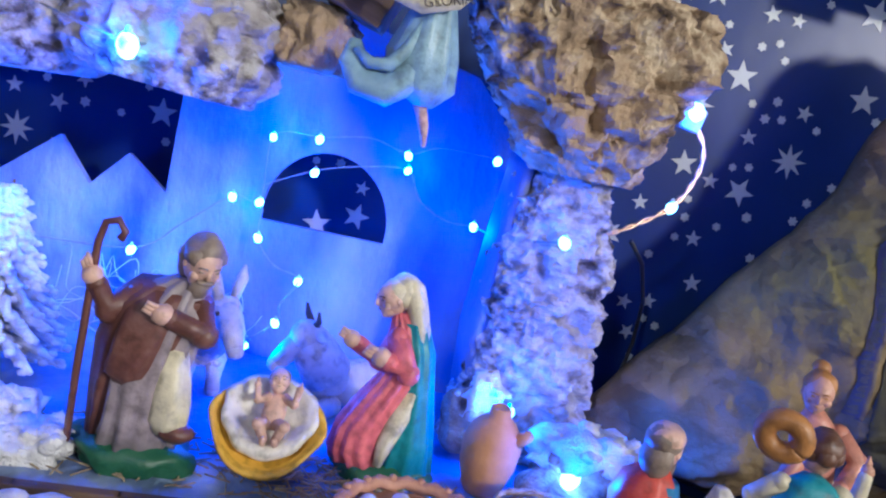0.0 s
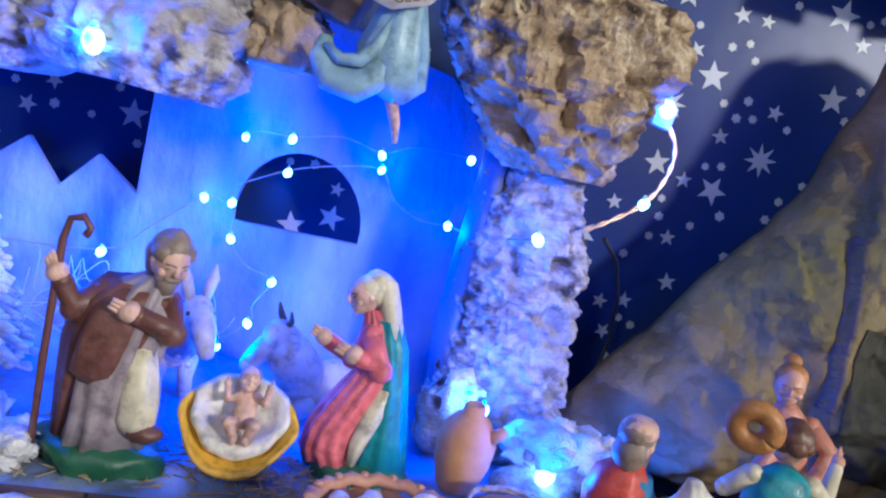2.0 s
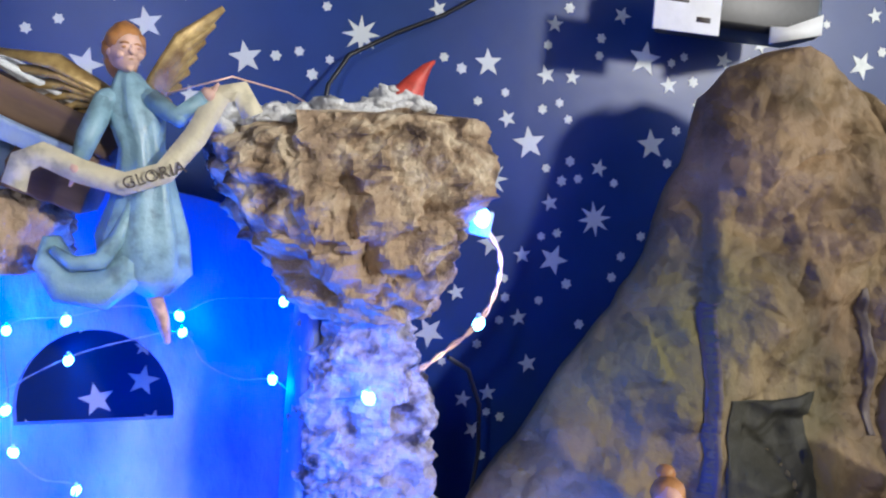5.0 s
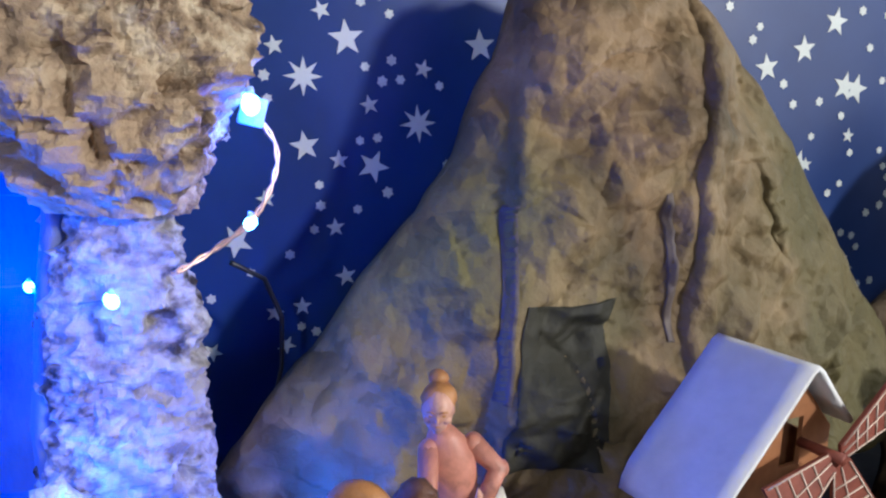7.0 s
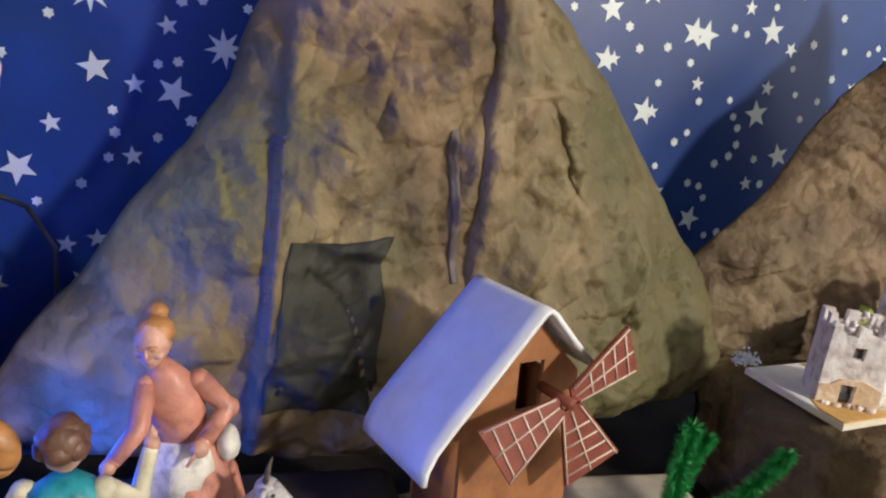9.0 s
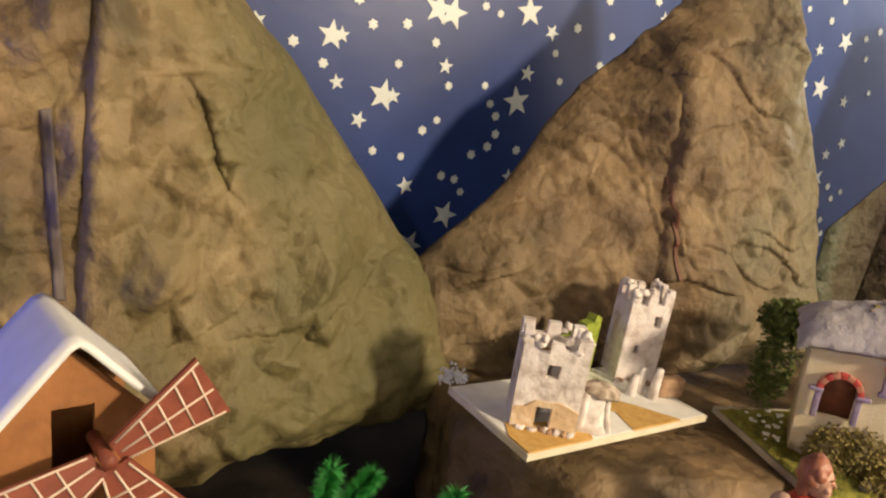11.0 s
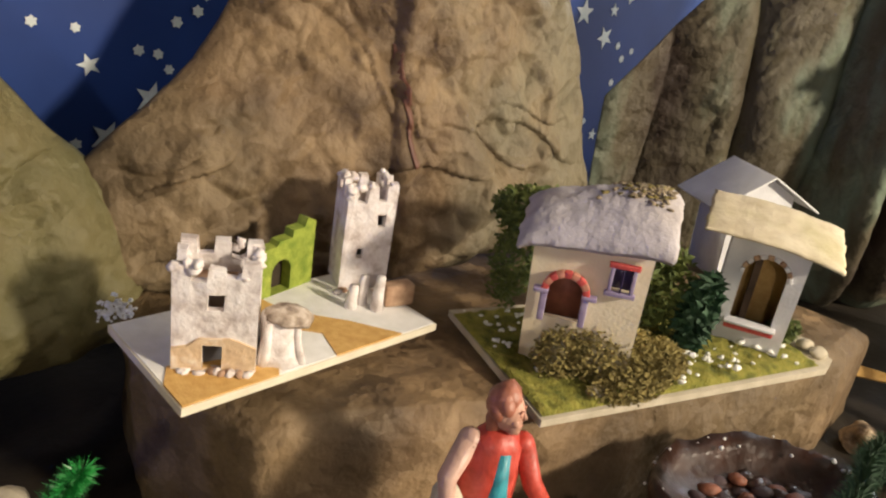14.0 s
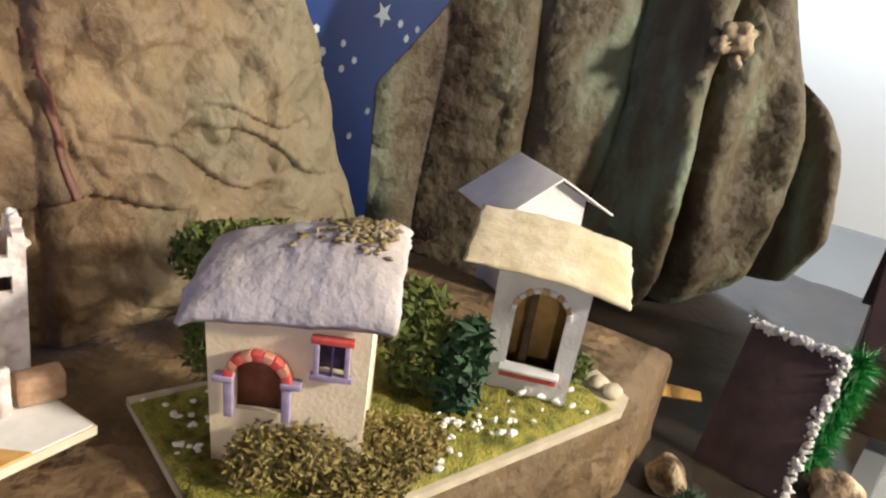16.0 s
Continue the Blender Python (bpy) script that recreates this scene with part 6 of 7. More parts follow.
for k in range(26):
    u = rnd.uniform(-0.023, 0.023)
    foot = on_castle(0.759, 0.449, -36) @ Vector((u * 0.85, -0.017, 0.0)) if k % 2 else on_castle(0.887, 0.504, -24) @ Vector((u, -0.018, 0.0))
    bm = bmesh.new()
    ball(bm, foot + Vector((0, rnd.uniform(-0.004, 0.0), 0.002)), (0.0038, 0.003, 0.0026), 0, 1, 0.4, 300)
    part("rubble", bm, M_CASTLE if k % 3 else M_BRICK, castle)
well = on_castle(0.789, 0.434, -20)
for x in (-0.008, 0.009):
    bm = bmesh.new()
    tube(bm, [well @ Vector((x * 1.3, -0.007, 0.0)), well @ Vector((x, -0.006, 0.014)), well @ Vector((x * 0.95, -0.005, 0.027))], [0.0032, 0.0022, 0.0020], 7)
    part("well_post", bm, M_CASTLE, castle)
bm = bmesh.new()
loft(bm, [(0, 0.000, 0, 0.0150, 0.0135), (0, 0.001, 0.006, 0.0128, 0.0112), (0, 0.001, 0.018, 0.0108, 0.0090), (0, 0.001, 0.028, 0.0102, 0.0085)], 26, 5, 0.10)
for v in bm.verts:
    v.co += noise.noise_vector(v.co * 260) * 0.0012
bmesh.ops.transform(bm, matrix=well, verts=bm.verts)
part("well_body", bm, M_CASTLE, castle)
bm = bmesh.new()
loft(bm, [(0, 0, 0.0265, 0.0135, 0.0115), (0, 0, 0.0285, 0.0140, 0.0120), (0, 0, 0.0320, 0.0105, 0.0085), (0, 0, 0.0335, 0.004, 0.003)], 24, 7, 0.05)
for v in bm.verts:
    v.co += noise.noise_vector(v.co * 260) * 0.0010
bmesh.ops.transform(bm, matrix=well @ Matrix.Rotation(radians(10), 4, "Y"), verts=bm.verts)
part("well_roof", bm, M_HUSK, castle, "worn brown well roof")
low = on_castle(0.893, 0.464, -16)
bm = bmesh.new()
box(bm, (0.022, 0.012, 0.015), low @ Matrix.Translation((0.0, 0, 0.0085)), 0.002)
for v in bm.verts:
    v.co.z += 0.002 * noise.noise(v.co * 200)
part("low_wall", bm, M_BRICK, castle, "low sandy brick wall")
for x, y, h in ((-0.017, -0.006, 0.026), (-0.024, 0.004, 0.022), (-0.033, 0.000, 0.018)):
    bm = bmesh.new()
    tube(bm, [low @ Vector((x, y, 0)), low @ Vector((x, y, h * 0.5)), low @ Vector((x + 0.001, y, h))], [0.0045, 0.0038, 0.003], 8)
    part("broken_column", bm, M_CASTLE, castle, "broken white column")

sprig = bmesh.new()
for k in range(120):
    d = Vector((rnd.gauss(0, 1), rnd.gauss(0, 1), abs(rnd.gauss(0, 1)))).normalized() * rnd.uniform(0.004, 0.012)
    ball(sprig, (0.724 + d.x, 0.508 + d.y, 0.136 + d.z * 1.2), rnd.uniform(0.0007, 0.0016), 0, 1)
tagged(part("glitter_tuft", sprig, M_FLOCK), "tuft of clear glitter beads behind the castle board", "decoration")

# ---- cottages on the mossy board ----
garden = thing("toy_village", axes((0.901, 0.327, 0.110), (1.174, 0.276, 0.092), (0.928, 0.447, 0.121)), "two little stucco cottages on a mossy flowered board", "toy village")
GT = garden.matrix_world.inverted()


def on_garden(x, y, turn):
    p = GT @ Vector((x, y, 0.11))
    return pose(p.x, p.y, 0.0, 0, -7, 0) @ pose(0, 0, 0, 0, 0, turn)


bm = bmesh.new()
prism(bm, [(0, 0), (0.262, -0.002), (0.279, 0.006), (0.284, 0.036), (0.262, 0.112), (0.003, 0.121)], -0.005, 0.0)
part("board", bm, M_STONE, garden, smooth=False)
bm = bmesh.new()
nx, ny = 90, 36
g = [[bm.verts.new((x, y, 0.001 + 0.0022 * (1 + noise.noise(Vector((x, y, 0)) * 130)) * (1 if 0 < i < nx - 1 and 0 < j < ny - 1 else 0))) for i, x in enumerate(np.linspace(0.002, 0.256, nx))] for j, y in enumerate(np.linspace(0.002, 0.114, ny))]
for j in range(ny - 1):
    for i in range(nx - 1):
        bm.faces.new((g[j][i], g[j][i + 1], g[j + 1][i + 1], g[j + 1][i]))
part("moss", bm, M_MOSS, garden, "yellow-green moss turf")


def cottage(name, m, w, d, h, wall, parent, door, window, label, down=0.0):
    ob = new(name)
    ob.parent = parent
    ob.matrix_basis = m
    ob["label"] = label
    holes = [door]
    if window:
        x, z, a, b = window
        holes.append([(x - a, z - b), (x + a, z - b), (x + a, z + b), (x - a, z + b)])
    bm = bmesh.new()
    plate(bm, [(-w / 2, -down), (w / 2, -down), (w / 2 * 1.03, h), (-w / 2 * 1.03, h)], holes, 0.003, Matrix.Translation((0, -d / 2, 0)))
    part("front_wall", bm, wall, ob, smooth=False)
    bm = bmesh.new()
    box(bm, (w, 0.003, h + down), Matrix.Translation((0, d / 2 + 0.0015, (h - down) / 2)))
    part("back_wall", bm, wall, ob)
    for s in (-1, 1):
        bm = bmesh.new()
        box(bm, (0.003, d - 0.003, h + down), Matrix.Translation((s * (w / 2 - 0.0015), 0.0015, (h - down) / 2)))
        part("side_wall", bm, wall, ob)
    return ob


# cream cottage with a red arch
h1 = on_garden(0.971, 0.368, -41)
dr = arc(-0.012, 0.022, 0.0105, 0, 180, 10) + [(-0.0225, 0.001), (-0.0015, 0.001)]
house = cottage("cottage", h1 @ Matrix.Translation((0, 0, 0.040)), 0.068, 0.044, 0.056, M_CREAMWALL, garden, dr, (0.019, 0.037, 0.006, 0.008), "cream stucco cottage with grey thatch roof", 0.040)
for k in range(9):
    a = 180 * (k + 0.5) / 9
    bm = bmesh.new()
    box(bm, (0.0046, 0.004, 0.0042), pose(-0.012 + 0.0125 * math.cos(radians(a)), -0.0255, 0.022 + 0.0125 * math.sin(radians(a)), 0, 90 - a, 0), 0.0005)
    part("arch_brick", bm, M_ARCHRED if k % 2 == 0 else M_ORANGE, house)
for s in (-1, 1):
    bm = bmesh.new()
    box(bm, (0.004, 0.004, 0.020), Matrix.Translation((-0.012 + s * 0.0125, -0.0255, 0.0105)), 0.0006)
    part("door_jamb", bm, M_LILAC, house, "lilac door jamb")
    bm = bmesh.new()
    box(bm, (0.009, 0.005, 0.0028), Matrix.Translation((-0.012 + s * 0.0145, -0.026, 0.0215)), 0.0006)
    part("impost", bm, M_LILAC, house)
bm = bmesh.new()
box(bm, (0.022, 0.002, 0.034), Matrix.Translation((-0.012, -0.017, 0.017)))
part("door", bm, M_DOOR, house, "red-brown door")
bm = bmesh.new()
box(bm, (0.013, 0.002, 0.018), Matrix.Translation((0.019, -0.0195, 0.037)))
part("window_pane", bm, M_WINDOW, house)
for x, z, a, b, mt in ((0.019, 0.0465, 0.018, 0.003, M_ARCHRED), (0.019, 0.0275, 0.018, 0.003, M_LILAC), (0.0125, 0.037, 0.0022, 0.016, M_LILAC), (0.0255, 0.037, 0.0022, 0.016, M_LILAC), (0.019, 0.037, 0.001, 0.016, M_WINDOW)):
    bm = bmesh.new()
    box(bm, (a, 0.003, b), Matrix.Translation((x, -0.0252, z)), 0.0004)
    part("window_frame", bm, mt, house)


def soft_roof(name, w, d, thick, mat, parent, height, seed, inset=0.97):
    """A curved overhanging roof with a ragged edge; height(u, v) for u, v from -1 to 1."""
    bm = bmesh.new()
    n, k = 44, 30
    top, bot = [], []
    for j in range(k):
        v = -1 + 2 * j / (k - 1)
        rt, rb = [], []
        for i in range(n):
            u = -1 + 2 * i / (n - 1)
            ru = 1 + 0.05 * noise.noise(Vector((v * 3, seed, u * 3))) + 0.02 * noise.noise(Vector((v * 11, seed, u * 11)))
            x, y = u * w / 2 * ru, v * d / 2 * ru
            zz = height(u, v)
            nz = thick * (0.22 * noise.noise(Vector((x, y, seed)) * 90) + 0.12 * noise.noise(Vector((x, y, seed)) * 420))
            lip = 1 - 0.5 * max(abs(u), abs(v)) ** 8
            rt.append(bm.verts.new((x, y, zz + thick * lip + nz)))
            rb.append(bm.verts.new((x * inset, y * inset, zz)))
        top.append(rt)
        bot.append(rb)
    for j in range(k - 1):
        for i in range(n - 1):
            bm.faces.new((top[j][i], top[j][i + 1], top[j + 1][i + 1], top[j + 1][i]))
            bm.faces.new((bot[j][i], bot[j + 1][i], bot[j + 1][i + 1], bot[j][i + 1]))
    for i in range(n - 1):
        bm.faces.new((top[0][i], bot[0][i], bot[0][i + 1], top[0][i + 1]))
        bm.faces.new((top[-1][i], top[-1][i + 1], bot[-1][i + 1], bot[-1][i]))
    for j in range(k - 1):
        bm.faces.new((top[j][0], top[j + 1][0], bot[j + 1][0], bot[j][0]))
        bm.faces.new((top[j][-1], bot[j][-1], bot[j + 1][-1], top[j + 1][-1]))
    return part(name, bm, mat, parent)


def thatch_height(u, v):
    """Low at one gable, swelling to a crest over the other."""
    crest = 0.008 + 0.014 * min(1.0, max(0.0, (u + 1.0) / 1.35)) ** 0.8
    return 0.0535 + crest * (1 - (abs(v - 0.25) / 1.25) ** 2) + 0.003 * u - 0.002 * max(0.0, (u - 0.7) / 0.3) ** 2 - 0.004 * max(0.0, (-u - 0.75) / 0.25) ** 2


def shrine_height(u, v):
    """A bent sheet: highest at the back, drooping to one side."""
    return 0.068 + 0.006 * (v + 1) / 2 + 0.002 - 0.009 * max(0.0, (u + 0.35) / 1.35) ** 1.8


soft_roof("thatch_roof", 0.090, 0.060, 0.0060, M_THATCH, house, thatch_height, 2.0)

for k in range(110):
    u, v = rnd.gauss(0.62, 0.26), rnd.gauss(0.30, 0.30)
    if abs(u) > 0.95 or abs(v) > 0.9:
        continue
    bm = bmesh.new()
    ball(bm, (u * 0.042, v * 0.026, thatch_height(u, v * 0.84) + 0.0061), (rnd.uniform(0.0012, 0.003), rnd.uniform(0.0012, 0.003), 0.0006), 0, 2, 0.7, 700)
    part("roof_moss", bm, (M_STRAW, M_DRY, M_STRAW)[k % 3], house)
# tall open shrine with a sandy roof
h2 = on_garden(1.131, 0.334, -50)
arch = arc(0.001, 0.0415, 0.0145, 0, 180, 12) + [(-0.0135, 0.001), (0.0155, 0.001)]
shrine = cottage("shrine", h2 @ Matrix.Translation((0, 0, 0.022)), 0.052, 0.044, 0.068, M_PALEWALL, garden, arch, None, "tall pale stucco shrine with an open arch", 0.021)
for k in range(11):
    a = 180 * (k + 0.5) / 11
    bm = bmesh.new()
    box(bm, (0.004, 0.003, 0.003), pose(0.001 + 0.0162 * math.cos(radians(a)), -0.0232, 0.0415 + 0.0162 * math.sin(radians(a)), 0, 90 - a, 0), 0.0005)
    part("arch_brick", bm, M_BRICK if k % 2 else M_PALEWALL, shrine)
bm = bmesh.new()
box(bm, (0.034, 0.008, 0.004), Matrix.Translation((0.001, -0.023, -0.0010)), 0.0008)
part("ledge", bm, M_ARCHRED, shrine, "red brick ledge")
bm = bmesh.new()
box(bm, (0.036, 0.009, 0.0022), Matrix.Translation((0.001, -0.0235, 0.0022)), 0.0006)
part("ledge_cap", bm, M_PALEWALL, shrine)
bm = bmesh.new()
box(bm, (0.045, 0.004, 0.084), Matrix.Translation((0, 0.014, 0.022)))
part("inner_wall", bm, M_SAND, shrine, "sandy inner wall")
bm = bmesh.new()
box(bm, (0.005, 0.006, 0.060), Matrix.Translation((-0.004, -0.004, 0.020)), 0.0008)
part("inner_post", bm, M_WOOD, shrine)
soft_roof("sandy_roof", 0.094, 0.064, 0.003, M_TANROOF, shrine, shrine_height, 7.0)


def foliage(name, blobs, count, mat, parent, rnd, size=0.004, label=""):
    """A bush of many small leaves."""
    bm = bmesh.new()
    for k in range(count):
        x, y, z, a, b, c = blobs[k % len(blobs)]
        d = Vector((rnd.gauss(0, 1), rnd.gauss(0, 1), rnd.gauss(0, 1))).normalized() * rnd.uniform(0.55, 1.08)
        p = Vector((x + a * d.x, y + b * d.y, max(z + c * d.z, 0.001)))
        t = Vector((rnd.gauss(0, 1), rnd.gauss(0, 1), rnd.gauss(0, 1))).normalized()
        w = t.orthogonal().normalized() * size * 0.35
        t *= size * rnd.uniform(0.6, 1.3)
        bm.faces.new([bm.verts.new(q) for q in (p - t, p + w, p + t, p - w)])
    return part(name, bm, mat, parent, label, False)


def gp(x, y, z=0.0):
    p = GT @ Vector((x, y, 0.11))
    return p.x, p.y, z


foliage("bush", [(*gp(0.969, 0.437, 0.040), 0.018, 0.013, 0.040), (*gp(0.966, 0.440, 0.078), 0.022, 0.012, 0.016), (*gp(0.99, 0.432, 0.075), 0.026, 0.012, 0.018)], 3000, M_LEAF, garden, rnd, 0.0034, "green moss bush behind the cottage")
foliage("bush", [(*gp(1.055, 0.365, 0.034), 0.022, 0.016, 0.034), (*gp(1.045, 0.372, 0.056), 0.020, 0.014, 0.018)], 1300, M_LEAF, garden, rnd, 0.0045)
foliage("fir_sprig", [(*gp(1.062, 0.340, 0.030), 0.013, 0.012, 0.032)], 900, M_DKLEAF, garden, rnd, 0.006, "dark green fir sprig")
foliage("hedge", [(*gp(0.944, 0.358, 0.016), 0.020, 0.014, 0.018), (*gp(0.962, 0.345, 0.019), 0.020, 0.014, 0.020), (*gp(0.982, 0.333, 0.018), 0.020, 0.014, 0.019),
                  (*gp(1.000, 0.325, 0.014), 0.018, 0.014, 0.018), (*gp(1.016, 0.328, 0.010), 0.016, 0.014, 0.013), (*gp(0.972, 0.322, 0.006), 0.030, 0.012, 0.011)], 12000, M_DRY, garden, rnd, 0.0021, "dry brown-green moss hedge")
foliage("bush", [(*gp(1.155, 0.316, 0.010), 0.018, 0.010, 0.010)], 500, M_LEAF, garden, rnd, 0.0035)
for k in range(120):
    f = rnd.random()
    if f < 0.55:
        x, y = rnd.gauss(0.135, 0.03), rnd.gauss(0.022, 0.010)
    elif f < 0.75:
        x, y = rnd.gauss(0.222, 0.014), rnd.gauss(0.030, 0.008)
    else:
        x, y = rnd.uniform(0.006, 0.05), rnd.uniform(0.03, 0.112)
    if not (0.004 < x < 0.255 and 0.004 < y < 0.113):
        continue
    bm = bmesh.new()
    size = rnd.uniform(0.0012, 0.0026)
    ball(bm, (x, y, 0.0046 + rnd.uniform(0, 0.004)), (size, size * rnd.uniform(0.6, 1.0), size * 0.6), 0, 2, 0.6, 500)
    part("flower", bm, M_FLOWER, garden)
for x, y in ((0.050, 0.012), (0.266, 0.024), (0.268, 0.012)):
    bm = bmesh.new()
    ball(bm, (x, y, 0.004), (0.008, 0.006, 0.004), 0, 2, 0.2, 160)
    part("pebble", bm, M_STONE, garden)

# white card house by the draped hill
card = thing("card_house", pose(1.270, 0.429, 0.045, 0, 0, -27), "plain white card house with a folded roof", "toy house")
bm = bmesh.new()
plate(bm, [(-0.030, 0), (0.030, 0), (0.030, 0.128), (0.0, 0.146), (-0.030, 0.128)], [], 0.002, Matrix.Translation((0, -0.026, 0)))
part("front_wall", bm, M_PALEWALL, card, smooth=False)
bm = bmesh.new()
plate(bm, [(-0.030, 0), (0.030, 0), (0.030, 0.128), (0.0, 0.146), (-0.030, 0.128)], [], 0.002, Matrix.Translation((0, 0.024, 0)))
part("back_wall", bm, M_PALEWALL, card, smooth=False)
for s in (-1, 1):
    bm = bmesh.new()
    box(bm, (0.002, 0.048, 0.126), Matrix.Translation((s * 0.029, 0, 0.063)))
    part("side_wall", bm, M_PALEWALL, card)
    bm = bmesh.new()
    box(bm, (0.062, 0.070, 0.0016), pose(s * 0.0262, 0, 0.1325, 0, s * 31, 0), 0.0004)
    part("roof_leaf", bm, M_CARD, card)

# ---- shepherd and the foreground ----
bm = bmesh.new()
for s in (-1, 1):
    limb(bm, [(s * 0.009, 0, 0.055), (s * 0.010, -0.004, 0.028), (s * 0.010, 0.002, 0.004)], [0.010, 0.0085, 0.0065], 0)
    ball(bm, (s * 0.010, -0.006, 0.004), (0.006, 0.011, 0.004), 4, 2)
loft(bm, [(0, 0, 0.035, 0.020, 0.015), (0, 0, 0.055, 0.018, 0.014), (0, 0, 0.08, 0.018, 0.0135), (0, 0, 0.096, 0.0165, 0.012), (0, 0, 0.104, 0.007, 0.007)], 30, 7, 0.06, 1)
loft(bm, [(0.003, -0.010, 0.044, 0.0075, 0.0066), (0.003, -0.0095, 0.07, 0.0072, 0.0066), (0.002, -0.007, 0.095, 0.0055, 0.006)], 18, 3, 0.04, 2)
limb(bm, [(0.017, 0, 0.094), (0.028, -0.002, 0.072), (0.040, -0.012, 0.058)], [0.0070, 0.0060, 0.0045], 1, 3)
limb(bm, [(-0.016, 0, 0.095), (-0.026, -0.006, 0.076), (-0.026, -0.016, 0.064)], [0.0070, 0.0060, 0.0045], 3, 3)
ball(bm, (-0.024, -0.008, 0.060), (0.010, 0.009, 0.014), 5, 3, 0.15, 120)
head(bm, (0.001, -0.002, 0.115), 0.0108, 4, 7, None, 55, -4, None, True, True)
statue("shepherd_figurine", pose(0.829, 0.306, 0.046, 0, 6, -28) @ Matrix.Diagonal((0.84, 0.95, 0.97, 1.0)), bm, [M_HAT, M_RED, M_TEAL, M_SKIN, M_SKIN2, M_STONE, M_ORANGE, M_AUBURN], "figurine in a red coat and teal shirt carrying a bag")
rock_block("paper_rock", [(0.79, 0.25), (0.90, 0.25), (0.93, 0.31), (0.86, 0.335), (0.79, 0.325)], 0.0, 0.046, M_GROUND, "small dark paper ledge under the shepherd", 12.0, amp=0.003)
bm = bmesh.new()
ball(bm, (0, 0, 0), (0.038, 0.024, 0.033), 0, 4, 0.08, 30)
ob = part("rounded_stone", bm, M_STONE)
ob.matrix_world = pose(0.788, 0.297, 0.076, 0, 8, 10)
tagged(ob, "smooth rounded beige stone beside the shepherd", "stone")


# ---- far end of the crib ----
basin = thing("foil_pool", pose(1.005, 0.240, 0.0, 0, 0, -28), "crumpled glossy dark brown foil pool with red-brown pebbles", "pool")
bm = bmesh.new()
rings = [(0.0, 0.052, 0.034), (0.04, 0.060, 0.040), (0.072, 0.067, 0.045), (0.080, 0.064, 0.042), (0.072, 0.055, 0.035), (0.064, 0.036, 0.023), (0.062, 0.014, 0.009)]
loops = []
for z, rx, ry in rings:
    loop = []
    for k in range(120):
        a = 2 * math.pi * k / 120
        p = Vector((rx * math.cos(a), ry * math.sin(a), z))
        q = crumple((p.x, p.y, p.z * 0.6), 0.9)
        loop.append(bm.verts.new(p + Vector((math.cos(a), math.sin(a), 0)) * 0.005 * q + Vector((0, 0, 0.006 * q if z > 0.01 else 0))))
    loops.append(loop)
for a, b in zip(loops, loops[1:]):
    for k in range(120):
        bm.faces.new((a[k], a[(k + 1) % 120], b[(k + 1) % 120], b[k]))
bm.faces.new(loops[-1])
part("foil_shell", bm, M_FOIL, basin)
for k in range(34):
    a, rr = k * 2.4, math.sqrt(k / 34)
    bm = bmesh.new()
    ball(bm, (0.040 * rr * math.cos(a), 0.024 * rr * math.sin(a), 0.067 + rnd.uniform(-.003, .003)), (0.0065, 0.0055, 0.003), 0, 2, 0.3, 150)
    part("pebble", bm, (M_PLUM, M_DOOR, M_FOIL)[k % 3], basin)
# tiny white flecks scattered along the rim
for k in range(40):
    a = rnd.uniform(0, 6.28)
    bm = bmesh.new()
    ball(bm, (0.066 * math.cos(a) + rnd.gauss(0, .004), 0.044 * math.sin(a) + rnd.gauss(0, .003), 0.080 + rnd.uniform(-.004, .003)), rnd.uniform(0.0007, 0.0018), 0, 1, 0.3, 400)
    part("white_fleck", bm, M_SNOW, basin)

garland = thing("tinsel_garland", pose(0, 0, 0), "dark green tinsel garland with frosted tips", "garland")
gpts = [(1.00, 0.195, 0.095), (1.04, 0.20, 0.085), (1.09, 0.215, 0.082), (1.14, 0.22, 0.070), (1.18, 0.225, 0.035), (1.19, 0.225, 0.003)]
bm = bmesh.new()
tube(bm, gpts, 0.0014, 6)
bristles(bm, gpts, 0.013, 4200, rnd)
part("tinsel", bm, M_DKLEAF, garland)

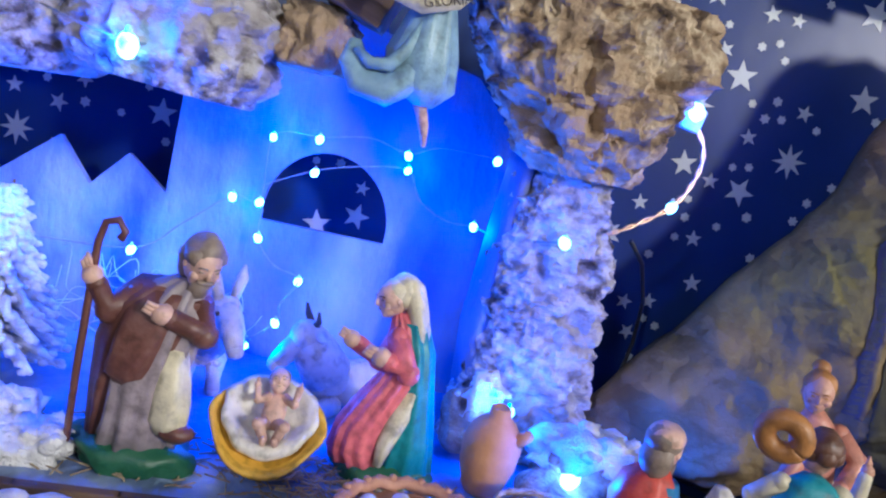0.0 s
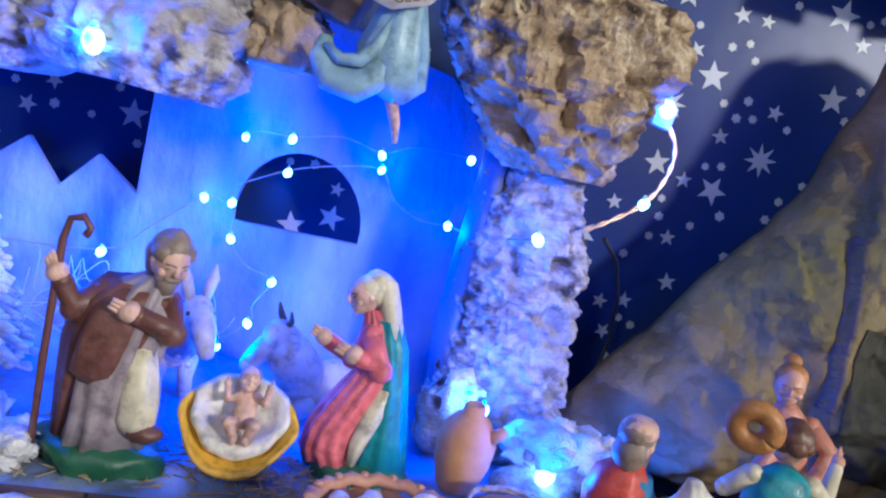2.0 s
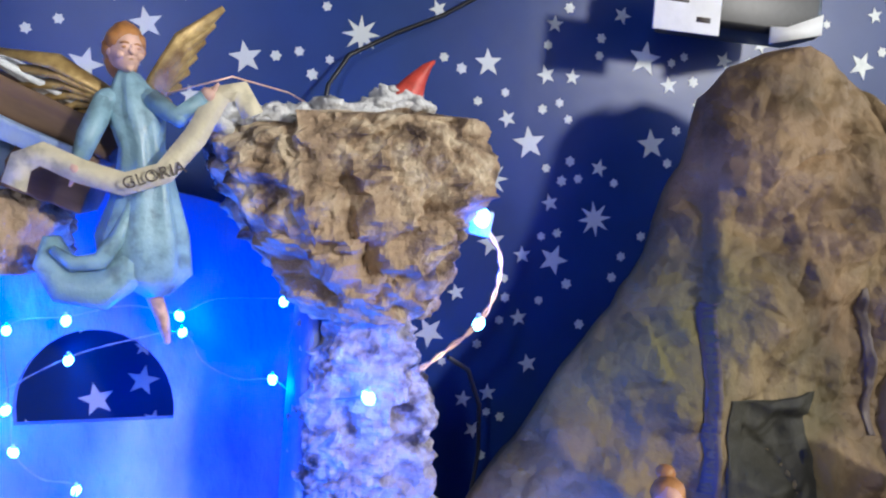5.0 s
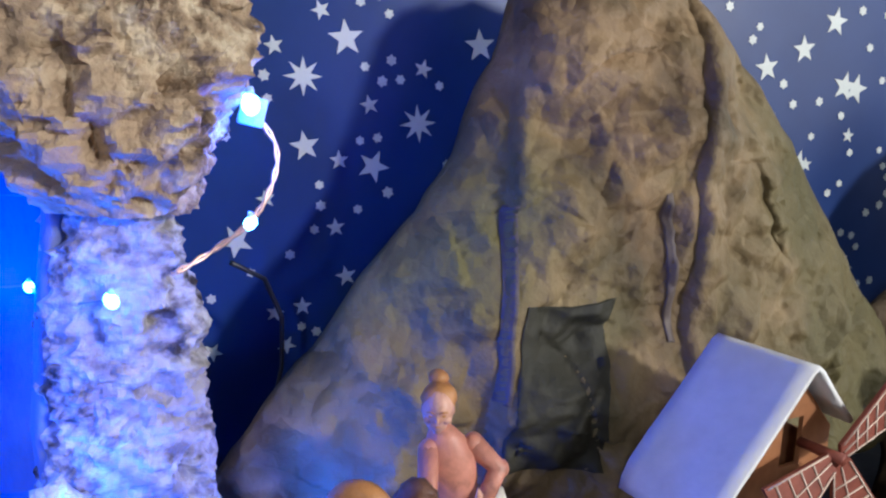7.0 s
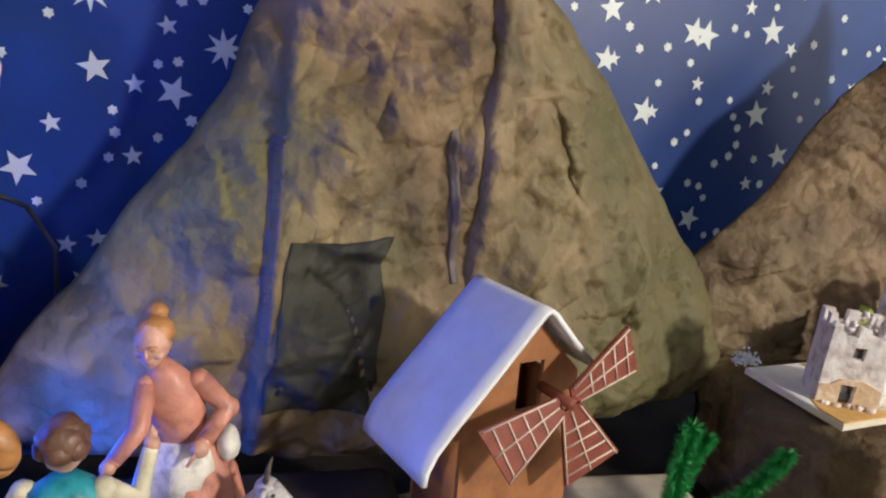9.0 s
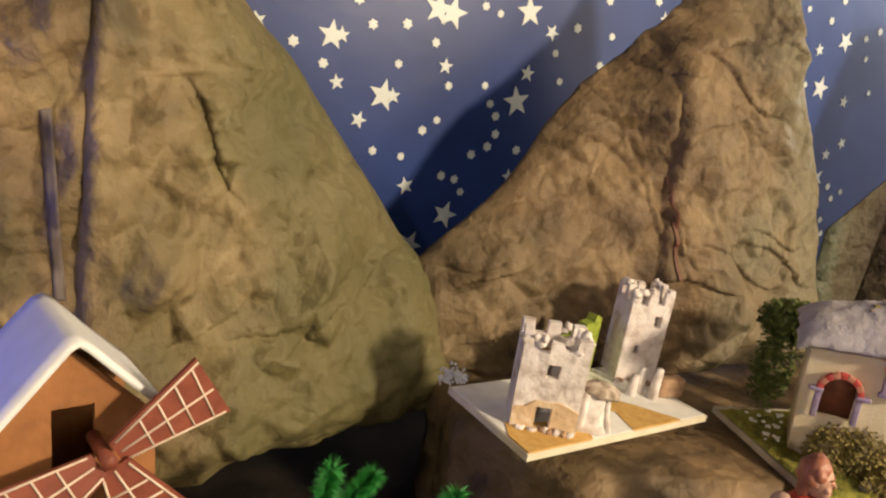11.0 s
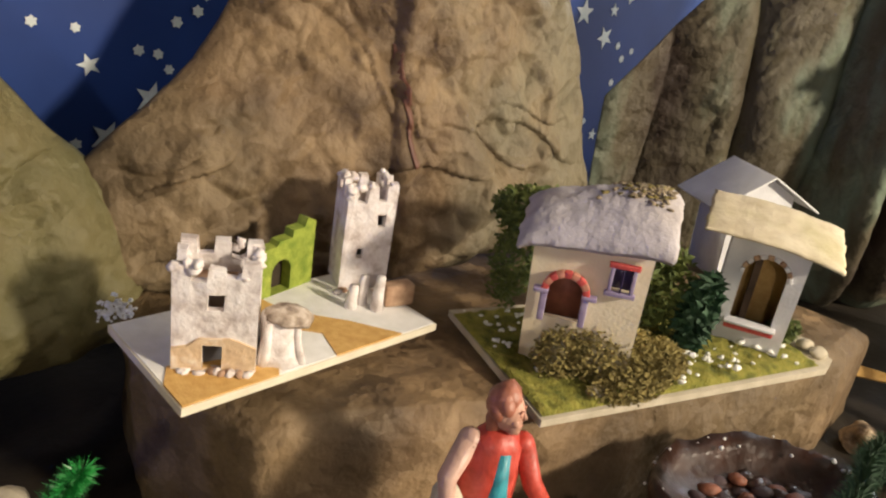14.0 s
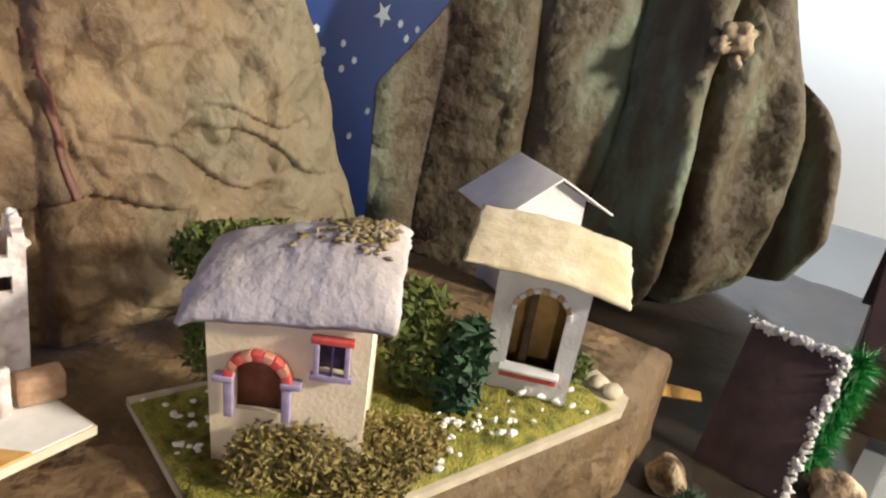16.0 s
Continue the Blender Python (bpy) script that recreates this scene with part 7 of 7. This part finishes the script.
hut = thing("snowy_hut", pose(1.300, 0.224, 0.0, 0, 0, -92), "dark plum card hut with snow along its roof edges", "toy house")
bm = bmesh.new()
box(bm, (0.056, 0.032, 0.050), Matrix.Translation((0, 0.046, 0.025)), 0.001)
part("wall", bm, M_PLUM, hut)
bm = bmesh.new()
box(bm, (0.068, 0.004, 0.120), pose(0, 0.0075, 0.052, -30, 0, 0), 0.001)
part("roof_leaf", bm, M_PLUM, hut)
bm = bmesh.new()
box(bm, (0.068, 0.004, 0.100), pose(0, 0.066, 0.064, 36, 0, 0), 0.001)
part("roof_leaf", bm, M_PLUM, hut)
for a, b in (((-0.033, 0.037, 0.104), (0.034, 0.037, 0.104)), ((0.034, 0.037, 0.104), (0.034, -0.019, 0.005))):
    bm = bmesh.new()
    for k in range(60):
        p = Vector(a).lerp(Vector(b), k / 59) + Vector((rnd.uniform(-.002, .002), -0.003 + rnd.uniform(-.002, .002), rnd.uniform(-.002, .002)))
        t = rnd.uniform(0.4, 1.0)
        ball(bm, p, (0.0036 * t, 0.0032 * t, 0.0032 * t), 0, 2, 0.5, 500)
        ball(bm, p + Vector((rnd.uniform(-.006, .003), -0.001, rnd.uniform(-.007, .003))), 0.0012, 0, 1, 0.3, 500)
    part("snow_edge", bm, M_SNOW, hut, "crumbly white snow edging")
chalet = thing("dark_chalet", pose(1.47, 0.150, 0.0, 0, 0, -80), "dark brown card chalet with a steep roof", "toy house")
bm = bmesh.new()
box(bm, (0.09, 0.07, 0.09), Matrix.Translation((0, 0, 0.045)), 0.001)
part("wall", bm, M_WOOD, chalet)
for sgn in (-1, 1):
    bm = bmesh.new()
    box(bm, (0.10, 0.004, 0.12), pose(0, sgn * 0.030, 0.132, sgn * 32, 0, 0), 0.001)
    part("roof_leaf", bm, M_PLUM, chalet)
bm = bmesh.new()
tube(bm, [(0.0, 0, 0.175), (0.0, 0, 0.20), (0.008, -0.004, 0.207), (0.018, -0.008, 0.204)], 0.002, 8)
part("chimney_hook", bm, M_CABLE, chalet)
bm = bmesh.new()
gp2 = [(1.335, 0.19, 0.0), (1.345, 0.185, 0.05), (1.352, 0.18, 0.10)]
tube(bm, gp2, 0.0014, 6)
bristles(bm, gp2, 0.022, 2600, rnd)
tagged(part("tinsel_bush", bm, M_TINSEL), "bright green tinsel bush between the card houses", "artificial plant")
bm = bmesh.new()
prism(bm, [(-0.022, -0.010), (0.0, 0.004), (0.036, 0.002), (0.036, 0.010), (-0.002, 0.016), (-0.016, 0.004)], 0.0, 0.003)
ob = part("yellow_card", bm, M_SAND, smooth=False)
ob.matrix_world = pose(1.292, 0.300, 0.028, 40, 0, -50)
tagged(ob, "folded scrap of yellow card against the rock", "card scrap")
for x, y, r, mt in ((1.20, 0.215, 0.022, M_CORK), (1.235, 0.262, 0.018, M_CORK), (1.165, 0.235, 0.016, M_GROUND), (1.31, 0.165, 0.020, M_CORK)):
    bm = bmesh.new()
    ball(bm, (0, 0, r * 0.5), (r, r * 0.8, r * 0.8), 0, 3, 0.22, 60)
    ob = part("bark_lump", bm, mt)
    ob.matrix_world = pose(x, y, 0, 0, 0, x * 900)
    tagged(ob, "brown bark lump lying on the dark paper", "bark")

sky_paper()
